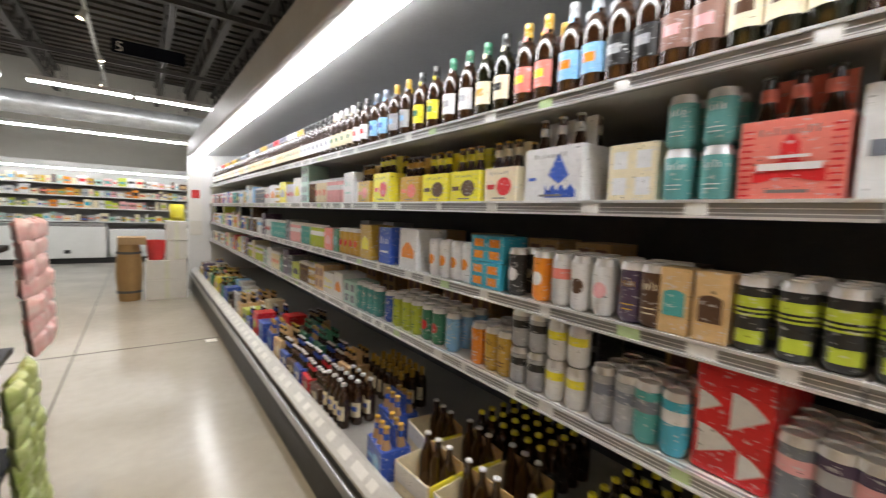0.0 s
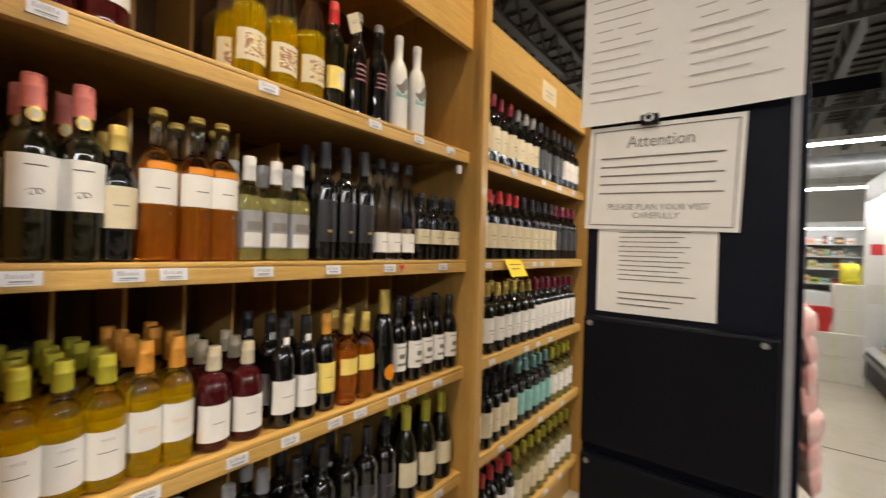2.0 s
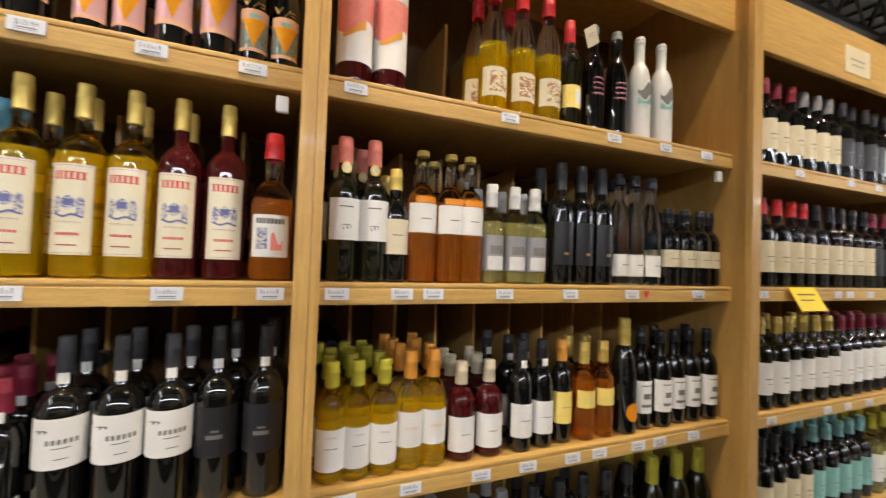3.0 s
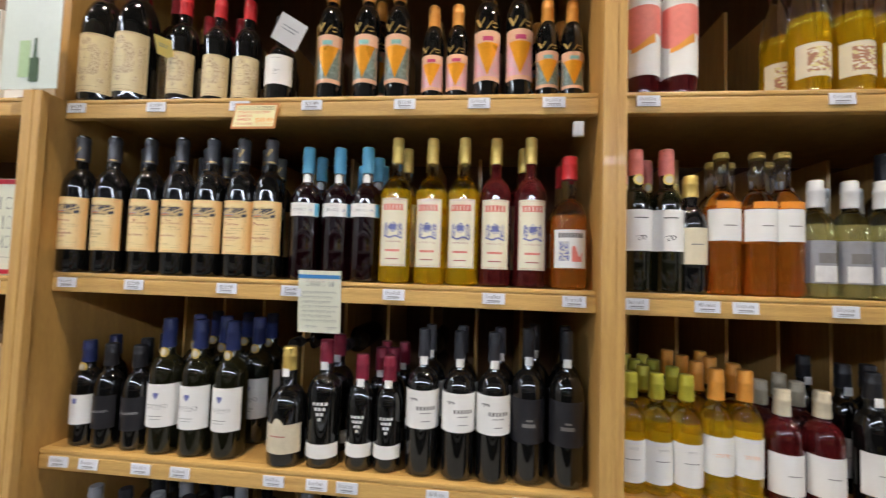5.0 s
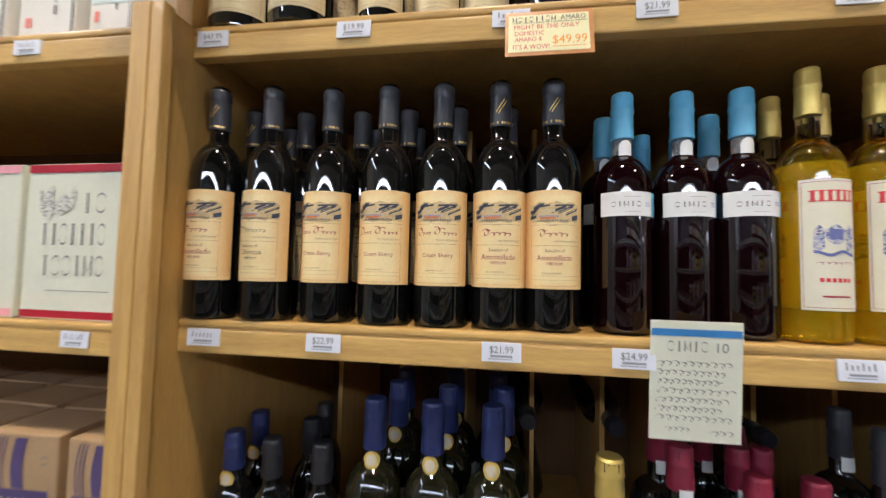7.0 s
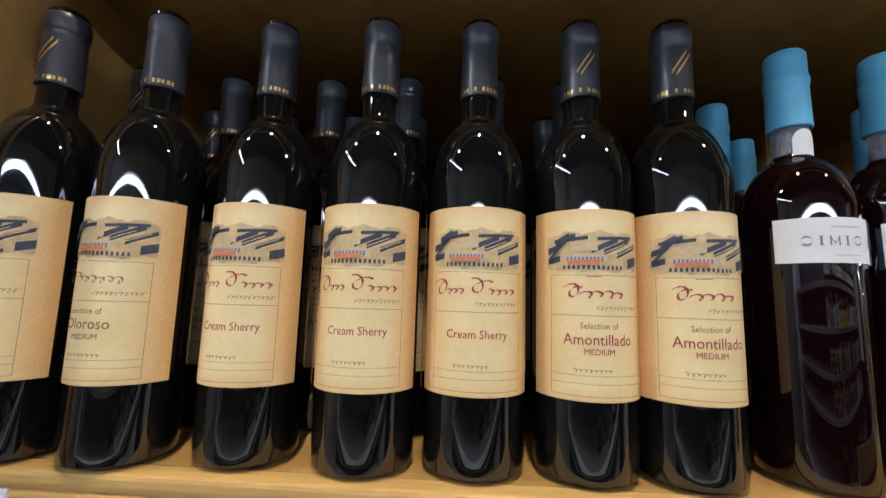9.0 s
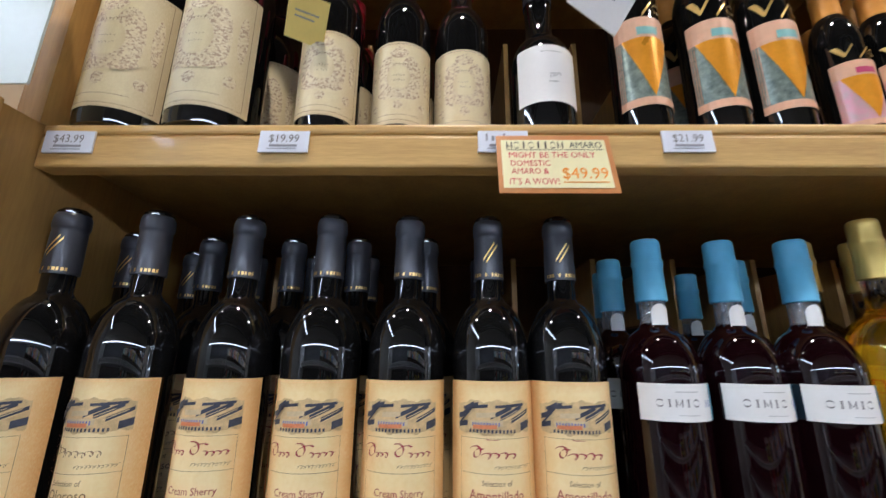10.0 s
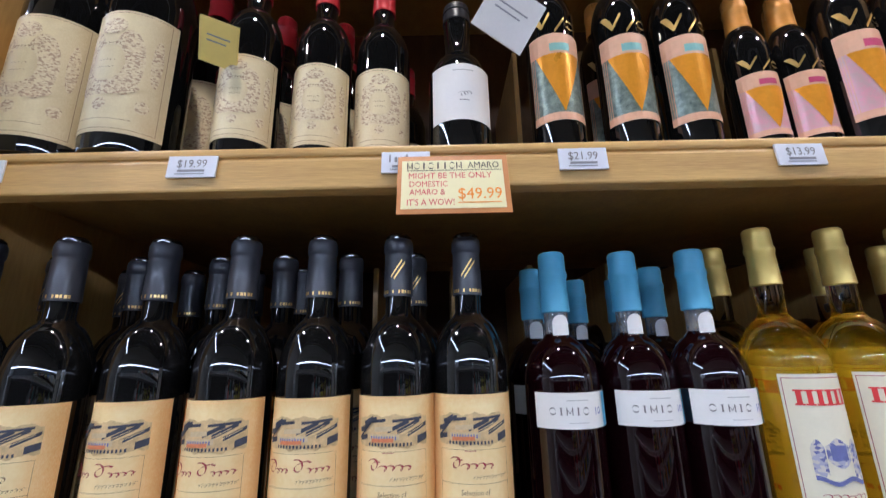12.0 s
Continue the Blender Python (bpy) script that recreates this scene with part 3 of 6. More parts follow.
def sherry(kind):
    z0, z1 = 0.0535, 0.176
    edge = lambda lo: (lambda u: lo + 0.0011 * math.sin(u * 310 + 1) + 0.0005 * math.sin(u * 830) - (0.5 if lo > 0.14 else -0.5) * 0.004 * (abs(u) / 0.033) ** 4)
    slab = lambda u0, u1, v, k, h: (lambda b: add_strip(b, u0, u1, lambda u: v + k * (u - u0), lambda u: v + k * (u - u0) + h, 5))
    pr = [(wash_print, lambda b: add_strip(b, -0.034, 0.032, edge(0.1355), edge(0.1605), 30)),
          (roof_print, many(slab(-0.004, 0.014, 0.1465, 0.42, 0.0035), slab(0.004, 0.024, 0.1455, 0.45, 0.0036), slab(0.013, 0.031, 0.1435, 0.42, 0.0034), slab(-0.033, -0.020, 0.146, 0.55, 0.0030), slab(-0.028, -0.006, 0.1535, 0.10, 0.0024),
                            slab(0.0, 0.026, 0.155, 0.06, 0.0022), slab(-0.033, -0.024, 0.1395, 0.2, 0.004), slab(0.022, 0.032, 0.1375, 0.25, 0.006), *[bar(-0.022 + 0.0031 * k, -0.0205 + 0.0031 * k, 0.1362, 0.1388, 1) for k in range(13)])),
          (facade_print, many(slab(-0.021, 0.006, 0.1405, 0.03, 0.0048), slab(-0.016, 0.0, 0.1475, 0.05, 0.0038))),
          (ink_blue, many(*[bar(-0.0195 + 0.0024 * k, -0.0183 + 0.0024 * k, 0.1412, 0.1442, 1) for k in range(10)])),
          (awning_print, slab(-0.019, 0.001, 0.1392, 0.02, 0.0030)),
          (paper_sherry, many(*[slab(0.003 + 0.0045 * k, 0.019 + 0.0045 * k, 0.1462 - 0.0006 * k, 0.43, 0.0005) for k in range(4)])),
          (roof_print, many(slab(-0.033, -0.022, 0.141, 0.95, 0.0022), slab(-0.027, -0.018, 0.1515, 0.5, 0.0042), slab(-0.033, -0.026, 0.1465, 0.2, 0.004), slab(-0.021, -0.014, 0.1555, 0.2, 0.0028))),
          (ink_brown, many(frame_lines(0.031, 0.0570, 0.1325, 0.00025), bar(-0.031, 0.031, 0.1065, 0.1068, 10), bar(-0.031, 0.031, 0.0695, 0.0697, 10), bar(-0.031, 0.031, 0.0645, 0.0647, 10), scrib(-0.016, 0.008, 0.0725, 0.0011, 8, 0.00035, 1),
                           scrib(-0.002, 0.028, 0.1115, 0.0013, 11, 0.0003, 2)))]
    if kind == "cream":
        pr += [(ink_red, many(scrib(-0.029, -0.021, 0.123, 0.0052, 1.1, 0.0010, 0.4), scrib(-0.021, -0.009, 0.1198, 0.0019, 3, 0.0008), scrib(-0.004, 0.005, 0.123, 0.0056, 1.2, 0.0010, 1.2), scrib(0.007, 0.027, 0.1198, 0.0019, 4, 0.0008, 1.2), words("Cream Sherry", 0.0, 0.09, 0.0078, 0.92)))]
        pr += [(orange_ink, bar(-0.0545, -0.0495, z0, z1, 2))]
        lab = "dark glass bottle of cream sherry with a parchment label"
    elif kind == "amontillado":
        pr += [(ink_red, many(scrib(-0.019, -0.012, 0.1225, 0.0046, 1.2, 0.0011, 0.6), scrib(-0.010, 0.017, 0.1202, 0.0024, 4, 0.0010), bar(-0.008, 0.002, 0.1313, 0.1318, 2), words("Amontillado", 0.0, 0.0885, 0.0098, 0.92), words("MEDIUM", 0.0, 0.0825, 0.0052, 1.0))),
               (ink_brown, words("Selection of", 0.0, 0.0985, 0.0056, 0.9))]
        lab = "dark glass bottle of amontillado sherry with a parchment label"
    else:
        pr += [(ink_brown, many(scrib(-0.024, -0.015, 0.1225, 0.0046, 1.5, 0.0007, 0.6), scrib(-0.015, 0.016, 0.1205, 0.0024, 6, 0.0006), words("Selection of", -0.006, 0.0985, 0.0056, 0.9), words("Oloroso", -0.004, 0.089, 0.0098, 0.92), words("MEDIUM", -0.004, 0.0825, 0.0050, 1.0)))]
        lab = "dark glass bottle of oloroso sherry with a parchment label"
    ob = bottle(lab, glass_black, "sherry", 0.3300, None, 0.064, paper_sherry, z0, z1, 0.86, pr, group="sherry bottles")
    dome = [(0.0148 * math.cos(a), 0.0118 * math.sin(a)) for a in (0.0, 0.25, 0.5, 0.75, 1.0, 1.25, 1.45)]
    part("capsule", lathe([(0.0131, 0), (0.0146, 0.0006), (0.0143, 0.020), (0.0139, 0.040), (0.0136, 0.0425), (0.0142, 0.0440), (0.0149, 0.0462)] + [(a, 0.0535 + b) for a, b in dome] + [(0, 0.0655)], 24, 0.2660), foil_dark, ob, smooth=True)
    rn = 0.0126
    part("capsule_print", wrap(rn, 0.0021, many(*[bar(-0.017 + 0.0031 * k, -0.0152 + 0.0031 * k + 0.0006 * (k % 2), 0.2685, 0.2717, 1) for k in range(11) if k not in (3, 5)], *( [lambda b: add_strip(b, -0.006, 0.005, lambda u: 0.2835 + 1.5 * (u + 0.006), lambda u: 0.286 + 1.5 * (u + 0.006), 6), lambda b: add_strip(b, -0.003, 0.008, lambda u: 0.2815 + 1.5 * (u + 0.003), lambda u: 0.284 + 1.5 * (u + 0.003), 6)] if kind == "amontillado" else []))), ink_gold, ob)
    return ob


SH = 1.463
row(sherry("amontillado"), [-0.269, -0.199], SH, depth=2, turn=3)
row(sherry("amontillado"), [-0.673], SH, x=-1.279, depth=2, turn=3)
row(sherry("oloroso"), [-0.589], SH, x=-1.285, depth=2, turn=3)
row(sherry("cream"), [-0.508, -0.423, -0.343], SH, x=-1.292, depth=2, turn=3)

otima = bottle("ruby tawny port bottle with sky-blue capsule and white label", glass_ruby, "port", 0.308, foil_blue, 0.060, paper, 0.145, 0.175, 0.72,
               [(ink_grey, marks(-0.0255, 0.0115, 0.1565, 0.0062, "oimio")), (ink_faint, many(bar(-0.010, 0.010, 0.1682, 0.1689), bar(-0.009, 0.009, 0.1498, 0.1503))), (foil_blue, bar(0.029, 0.0395, 0.1455, 0.1745)), (ink_blue, words("10", 0.0195, 0.1564, 0.0086))],
               paper, "blue-capped port bottles", lip=0.0012, cap_grow=0.0006, clear=0.229, r=0.0352)
row(otima, [-0.112, -0.036, 0.035], SH, x=-1.308, depth=2)


paper_lillet = mat("ivory_label", (0.84, 0.79, 0.60), 0.42, var=0.04, scale=30)


def lillet(label, glass):
    pr = [(red_paint, many(marks(-0.0235, 0.0235, 0.161, 0.0130, "iiiiii", 0.0028), *[bar(-0.016 + 0.0055 * k, -0.012 + 0.0055 * k, 0.07, 0.0745, 1) for k in range(6)])),
          (pic_crest, many(lambda b: add_strip(b, -0.010, 0.010, lambda u: 0.112 + 60 * u * u, lambda u: 0.132 + 0.003 * math.cos(u * 300), 10), lambda b: add_strip(b, -0.021, -0.011, lambda u: 0.105 + 0.003 * math.sin(u * 900), lambda u: 0.127 + 0.007 * math.sin((u + 0.021) * 300), 8), lambda b: add_strip(b, 0.011, 0.021, lambda u: 0.105 + 0.003 * math.sin(u * 900), lambda u: 0.127 + 0.007 * math.sin((0.021 - u) * 300), 8))),
          (ink_blue, many(lambda b: add_strip(b, -0.007, 0.007, lambda u: 0.118, 0.1295, 6), lambda b: add_strip(b, -0.021, 0.021, lambda u: 0.1005 + 0.002 * math.sin(u * 240), lambda u: 0.104 + 0.002 * math.sin(u * 240), 14))),
          (ink_red, many(frame_lines(0.031, 0.041, 0.184, 0.0005), scrib(-0.018, 0.018, 0.091, 0.0018, 6, 0.0006), bar(-0.014, 0.014, 0.053, 0.055)))]
    return bottle(label, glass, "port", 0.328, foil_gold, 0.058, paper_lillet, 0.038, 0.187, 0.58, pr, None, "aperitif wine bottles", r=0.0355, lip=0.0008)


row(lillet("clear bottle of golden aperitif wine with cream label and gold cap", glass_gold), [0.104, 0.181, 0.254], SH, x=-1.303, depth=1)
row(lillet("clear bottle of red aperitif wine with cream label and gold cap", glass_rose), [0.329, 0.401], SH, x=-1.303, depth=1)
caper = bottle("amber vermouth bottle with red cap and illustrated white label", glass_amber, "stout", 0.285, foil_red, 0.05, paper, 0.045, 0.125, 0.62,
               [(ink, many(*[bar(-0.026 + 0.0068 * k, -0.0215 + 0.0068 * k, 0.108, 0.118, 1) for k in range(8)])), (pic_crest, bar(-0.025, -0.004, 0.06, 0.1)), (coral, lambda b: add_strip(b, 0.002, 0.024, 0.058, lambda u: 0.08 + 0.012 * math.sin(u * 260), 8))], group="vermouth bottles", r=0.038)
row(caper, [0.486], SH, depth=1)

# top shelf of the sherry bay
ST = 1.873


def vermouth(label, h, shape, r, z1):
    k = z1 / 0.165
    h0 = z1 - 0.02
    oval = lambda cu, cv, a, c: (lambda b: add_strip(b, cu - a, cu + a, lambda u: cv - c * math.sqrt(max(0.0, 1 - ((u - cu) / (a * 1.001)) ** 2)), lambda u: cv + c * math.sqrt(max(0.0, 1 - ((u - cu) / (a * 1.001)) ** 2)), 16))
    pr = [(pic_floral, many(oval(-0.42 * r, 0.02 + 0.56 * h0, 0.36 * r, 0.27 * h0), oval(0.42 * r, 0.02 + 0.56 * h0, 0.36 * r, 0.27 * h0), oval(0, 0.02 + 0.86 * h0, 0.32 * r, 0.07 * h0), oval(0, 0.02 + 0.36 * h0, 0.75 * r, 0.07 * h0), oval(-0.85 * r, 0.02 + 0.22 * h0, 0.14 * r, 0.05 * h0), oval(0.85 * r, 0.02 + 0.22 * h0, 0.14 * r, 0.05 * h0), oval(0, 0.02 + 0.22 * h0, 0.16 * r, 0.05 * h0), oval(1.0 * r, 0.02 + 0.6 * h0, 0.12 * r, 0.2 * h0), oval(-1.0 * r, 0.02 + 0.6 * h0, 0.12 * r, 0.2 * h0))),
          (paper_carp, oval(0, 0.02 + 0.55 * h0, 0.40 * r, 0.15 * h0)),
          (ink_brown, many(frame_lines(1.2 * r, 0.024, z1 - 0.003, 0.0004), scrib(-0.25 * r, 0.25 * r, 0.02 + 0.71 * h0, 0.0015 * k, 6, 0.0004), scrib(-0.2 * r, 0.2 * r, 0.02 + 0.57 * h0, 0.001, 5, 0.00025), scrib(-0.2 * r, 0.2 * r, 0.02 + 0.51 * h0, 0.001, 5, 0.00025), bar(-0.7 * r, 0.7 * r, 0.02 + 0.10 * h0, 0.0204 + 0.10 * h0)))]
    return bottle(label, glass_black, shape, h, foil_red, 0.05, paper_carp, 0.02, z1, 0.86, pr, None, "engraved-label vermouth bottles", r=r)


row(vermouth("large dark vermouth bottle with an engraved cream label", 0.35, "big", 0.0455, 0.165), [-0.657, -0.560], ST, x=-1.296, depth=1, step=0.11)
small_vermouth = vermouth("small dark vermouth bottle with red cap and engraved label", 0.275, "half", 0.033, 0.122)
row(small_vermouth, [-0.443], ST, x=-1.297, depth=2, step=0.09)
row(copy_thing(small_vermouth, pose(0, 0, 0)), [-0.364], ST, x=-1.314, depth=2, step=0.085)
row(copy_thing(small_vermouth, pose(0, 0, 0)), [-0.292], ST, x=-1.327, depth=2, step=0.085)
amaro = bottle("dark amaro bottle with a plain white label and black stopper", glass_black, "stout", 0.225, foil_black, 0.024, paper, 0.047, 0.118, 0.72, [(ink_grey, many(scrib(-0.004, 0.006, 0.079, 0.003, 2.5, 0.0007), bar(-0.005, 0.006, 0.0705, 0.0713), bar(-0.012, 0.012, 0.109, 0.1096)))], group="", r=0.036)
row(amaro, [-0.197], ST, x=-1.322)


metal_teal = mat("grey_teal_foil_label", (0.30, 0.37, 0.33), 0.3, metal=0.45, var=0.3, scale=160, alt=(0.09, 0.13, 0.12))
pink_foil = mat("pink_foil_label", (0.74, 0.33, 0.42), 0.3, metal=0.3, var=0.15, scale=120, alt=(0.62, 0.50, 0.47))
foil_triangle = mat("orange_gold_foil_print", (0.90, 0.38, 0.02), 0.28, metal=0.35, var=0.12, scale=20)
crimson_ink = mat("crimson_block_print", (0.55, 0.06, 0.16), 0.4)


def vya(label, h, shape, r, side, block, z0, z1):
    """Dark vermouth bottle: blush bands, a foil field, a downward triangle and gold marks on the shoulder."""
    hh = z1 - z0
    band = z1 - 0.24 * hh
    tri = lambda b: add_strip(b, -0.95 * r, 0.95 * r, lambda u: band - (1 - abs(u) / (0.95 * r)) * (band - z0 - 0.09 * hh), band + 0.0004, 16)
    g = 0.20 * hh
    zb = z1 + 0.06 * hh
    vee = lambda b: add_strip(b, -1.05 * r, -0.25 * r, lambda u: zb + 2.3 * abs(u + 0.62 * r) * g / r - 0.02 * g, lambda u: min(zb + g, zb + 2.3 * abs(u + 0.62 * r) * g / r + (0.55 if u < -0.62 * r else 0.25) * g), 12)
    tail = lambda b: add_strip(b, -0.12 * r, 0.32 * r, lambda u: zb - 0.30 * g + 1.9 * (u + 0.12 * r) * g / r, lambda u: zb - 0.30 * g + 1.9 * (u + 0.12 * r) * g / r + 0.20 * g, 6)
    pr = [(foil_triangle, tri), (salmon_ink, many(bar(-1.25 * r, 1.25 * r, z0, z0 + 0.085 * hh, 12), bar(-1.25 * r, 1.25 * r, band, z1, 12), *[bar(s * r * (1.02 + 0.09 * k), s * r * (1.045 + 0.09 * k), z0 + 0.085 * hh, band, 1) for s in (-1, 1) for k in range(3)])),
          (block, bar(-0.38 * r, 0.42 * r, band + 0.03 * hh, band + 0.12 * hh)), (ink_gold, many(vee, tail, marks(0.34 * r, 0.92 * r, zb, 0.52 * g, "o", 0.0016)))]
    ob = bottle(label, glass_black, shape, h, foil_orange, 0.052, side, z0, z1, 0.78, pr, None, "vermouth bottles with triangle labels", r=r)
    return ob


TALL = (0.055, 0.172)
LOW = (0.038, 0.122)
row(vya("dark vermouth bottle with an orange triangle on its label", 0.315, "tall", 0.0308, metal_teal, teal_ink, *TALL), [-0.077, 0.009, 0.088], ST, x=-1.333, depth=1, turn=4)
row(vya("small dark vermouth bottle with a pink and orange label", 0.25, "slim_half", 0.0258, pink_foil, crimson_ink, *LOW), [0.169, 0.232], ST, x=-1.336, depth=1, turn=4)
row(vya("dark vermouth bottle with a pink and orange triangle label", 0.315, "tall", 0.0308, pink_foil, crimson_ink, *TALL), [0.300, 0.370], ST, x=-1.336, depth=1, turn=4)
row(vya("small dark vermouth bottle with a teal and orange label", 0.25, "slim_half", 0.0258, metal_teal, teal_ink, *LOW), [0.436, 0.492], ST, x=-1.336, depth=1, turn=4)

# port shelf of the sherry bay
SL = 1.058
crest = (ink_blue, lambda b: add_strip(b, -0.006, 0.006, lambda u: 0.124 + abs(u) * 1.6, 0.139, 6))
row(bottle("half bottle of port with navy capsule and white label", glass_black, "half", 0.24, foil_navy, 0.05, paper, 0.05, 0.118, 0.8, [(ink_blue, bar(-0.005, 0.005, 0.098, 0.11))], foil_gold, "port half bottles"), [-0.64], SL, depth=1)
row(bottle("half bottle of vintage port with a black label", glass_black, "half", 0.235, foil_black, 0.05, foil_black, 0.045, 0.12, 0.8, [(foil_white, words("VINTAGE PORTO", 0, 0.082, 0.0075, 0.8))], None, "port half bottles"), [-0.577, -0.505], SL, depth=2)
row(bottle("dark port bottle with navy capsule and white script label", glass_olive, "bordeaux", 0.302, foil_navy, 0.065, paper, 0.062, 0.158, 0.84, [crest, (ink_grey, many(scrib(-0.026, 0.024, 0.108, 0.006, 5, 0.0009), bar(-0.016, 0.016, 0.086, 0.0872), bar(-0.012, 0.012, 0.08, 0.081)))], foil_gold, "navy-capped port bottles"), [-0.43, -0.352, -0.272], SL, depth=2)
row(bottle("squat late bottled port with gold cap and beige label", glass_black, "stout", 0.252, foil_gold, 0.05, foil_cream, 0.03, 0.092, 0.8, [(ink_red, bar(-0.018, 0.018, 0.066, 0.068)), (foil_cream, lambda b: add_strip(b, -0.014, 0.014, 0.0915, lambda u: 0.092 + 0.014 * math.cos(u * 110), 8))], paper, "ports"), [-0.13], SL)
grapes = [(foil_white, many(*[bar(0.009 * (k - (4 - r_) / 2 + 0.5) - 0.003, 0.009 * (k - (4 - r_) / 2 + 0.5) + 0.003, 0.135 - 0.011 * r_, 0.142 - 0.011 * r_, 2) for r_ in range(4) for k in range(4 - r_)]))]
row(bottle("dark port bottle with maroon capsule and printed grapes", glass_black, "bordeaux", 0.27, foil_maroon, 0.05, paper, 0.022, 0.052, 0.8, grapes, paper, "ports"), [-0.045], SL, depth=1)
small_g = [(foil_white, many(*[bar(0.008 * (k - (4 - r_) / 2 + 0.5) - 0.0026, 0.008 * (k - (4 - r_) / 2 + 0.5) + 0.0026, 0.112 - 0.01 * r_, 0.118 - 0.01 * r_, 2) for r_ in range(4) for k in range(4 - r_)]))]
row(bottle("half bottle of port with maroon capsule and printed grapes", glass_black, "half", 0.243, foil_maroon, 0.055, paper, 0.03, 0.058, 0.8, small_g, paper, "ports"), [0.043, 0.102], SL, depth=2)
row(bottle("dark port bottle with grey capsule and white label", glass_black, "port", 0.305, foil_dark, 0.062, paper, 0.1, 0.18, 0.88, [(ink_grey, many(*[bar(-0.012 + 0.0075 * k, -0.0075 + 0.0075 * k, 0.139, 0.147, 1) for k in range(6)], bar(-0.004, 0.02, 0.132, 0.1335), bar(0.0, 0.018, 0.115, 0.1165))), (ink, scrib(-0.028, -0.01, 0.160, 0.003, 2, 0.002))], paper, "white-label ports"), [0.178, 0.257, 0.333], SL, depth=1)
row(bottle("black port bottle with a dark printed label", glass_black, "port", 0.315, foil_black, 0.062, foil_black, 0.085, 0.175, 0.85, [(ink_grey, many(bar(-0.014, 0.014, 0.118, 0.1255), bar(-0.006, 0.008, 0.13, 0.134)))], paper, "black-label ports"), [0.408, 0.485], SL, depth=1)

# lowest visible shelves, mostly the tops of bottles
S4 = 0.656
low_a = bottle("dark red wine bottle with a grey capsule and white label", glass_black, "bordeaux", 0.3, foil_grey, 0.05, paper, 0.06, 0.14, 0.85, [(ink_grey, bar(-0.016, 0.016, 0.1, 0.103))], None, "lower shelf bottles")
low_b = bottle("dark wine bottle with a black capsule and dark label", glass_black, "bordeaux", 0.3, foil_black, 0.05, foil_dark, 0.06, 0.14, 0.85, [(ink_grey, bar(-0.014, 0.014, 0.1, 0.104))], None, "lower shelf bottles")
low_c = bottle("green sparkling wine bottle with yellow foil", glass_olive, "champ", 0.31, foil_olive, 0.085, paper_old, 0.06, 0.14, 0.85, (), None, "lower shelf bottles")
low_d = bottle("pale wine bottle with a silver cap and white label", glass_straw, "half", 0.27, foil_grey, 0.045, paper, 0.05, 0.12, 0.85, (), None, "lower shelf bottles")
row(low_a, [-0.6 + 0.165 * k for k in range(7)], S4, depth=2)
row(low_b, [-0.52 + 0.165 * k for k in range(7)], S4, depth=2)
row(copy_thing(low_a, pose(0, 0, 0)), [0.64, 0.72, 0.95, 1.03], S4, depth=1)
row(low_d, [0.80, 0.88, 0.5915], S4, depth=1)
row(copy_thing(low_b, pose(0, 0, 0)), [1.12, 1.2, 1.28, 1.36, 1.44], S4, depth=1)
row(low_c, [1.53, 1.63, 1.73], S4, depth=1, step=0.1)

# dessert wine bay
row(bottle("slim olive wine bottle with coral capsule and white label", glass_olive, "bordeaux", 0.3, coral, 0.055, paper, 0.085, 0.17, 0.75, [(ink, many(scrib(-0.008, 0.008, 0.112, 0.006, 2, 0.0014), bar(-0.014, 0.014, 0.152, 0.154)))], foil_gold, "dessert wines", r=0.033), [0.623, 0.684], SH, depth=1)
row(bottle("dark half bottle with gold cap and cream label", glass_black, "half", 0.245, foil_gold, 0.045, paper_old, 0.06, 0.135, 0.8, [(ink_grey, bar(-0.012, 0.012, 0.1, 0.102))], None, "dessert wines"), [0.736], SH, depth=1)
row(bottle("orange muscat bottle with white label", glass_amber, "half", 0.295, foil_gold, 0.012, paper, 0.11, 0.175, 0.8, [(ink_grey, bar(-0.012, 0.012, 0.14, 0.142)), (orange_ink, bar(-0.026, 0.026, 0.176, 0.19))], None, "orange muscat bottles", r=0.034), [0.797, 0.865, 0.916], SH, depth=1)
row(bottle("pale half bottle with white capsule and grey label", glass_straw, "half", 0.238, foil_white, 0.055, foil_grey, 0.03, 0.115, 0.8, [(foil_white, bar(-0.024, 0.024, 0.033, 0.065)), (ink_grey, bar(-0.018, 0.018, 0.07, 0.09))], None, "pale dessert wines"), [0.98, 1.045, 1.1], SH, depth=1)
row(bottle("tall black wine bottle with a dark foil and label", glass_black, "bordeaux", 0.315, foil_black, 0.07, foil_black, 0.05, 0.16, 0.6, [(ink_gold, bar(-0.006, 0.006, 0.075, 0.082))], None, "tall black bottles", r=0.034), [1.18, 1.25, 1.32], SH, depth=1)
row(bottle("slim clear bottle with black top and small white label", glass_clear, "slim", 0.31, foil_black, 0.03, paper, 0.025, 0.085, 0.85, [(ink_grey, bar(-0.012, 0.012, 0.055, 0.057))], None, "slim clear bottles", r=0.028), [1.385, 1.445, 1.505], SH, depth=1)
row(bottle("small dark bottle with a pale yellow label band", glass_black, "half", 0.228, foil_black, 0.04, paper_old, 0.055, 0.105, 0.9, [(ink_grey, bar(-0.016, 0.016, 0.078, 0.08))], None, "small dark bottles", r=0.032), [1.575, 1.645, 1.715, 1.76], SH, depth=1)
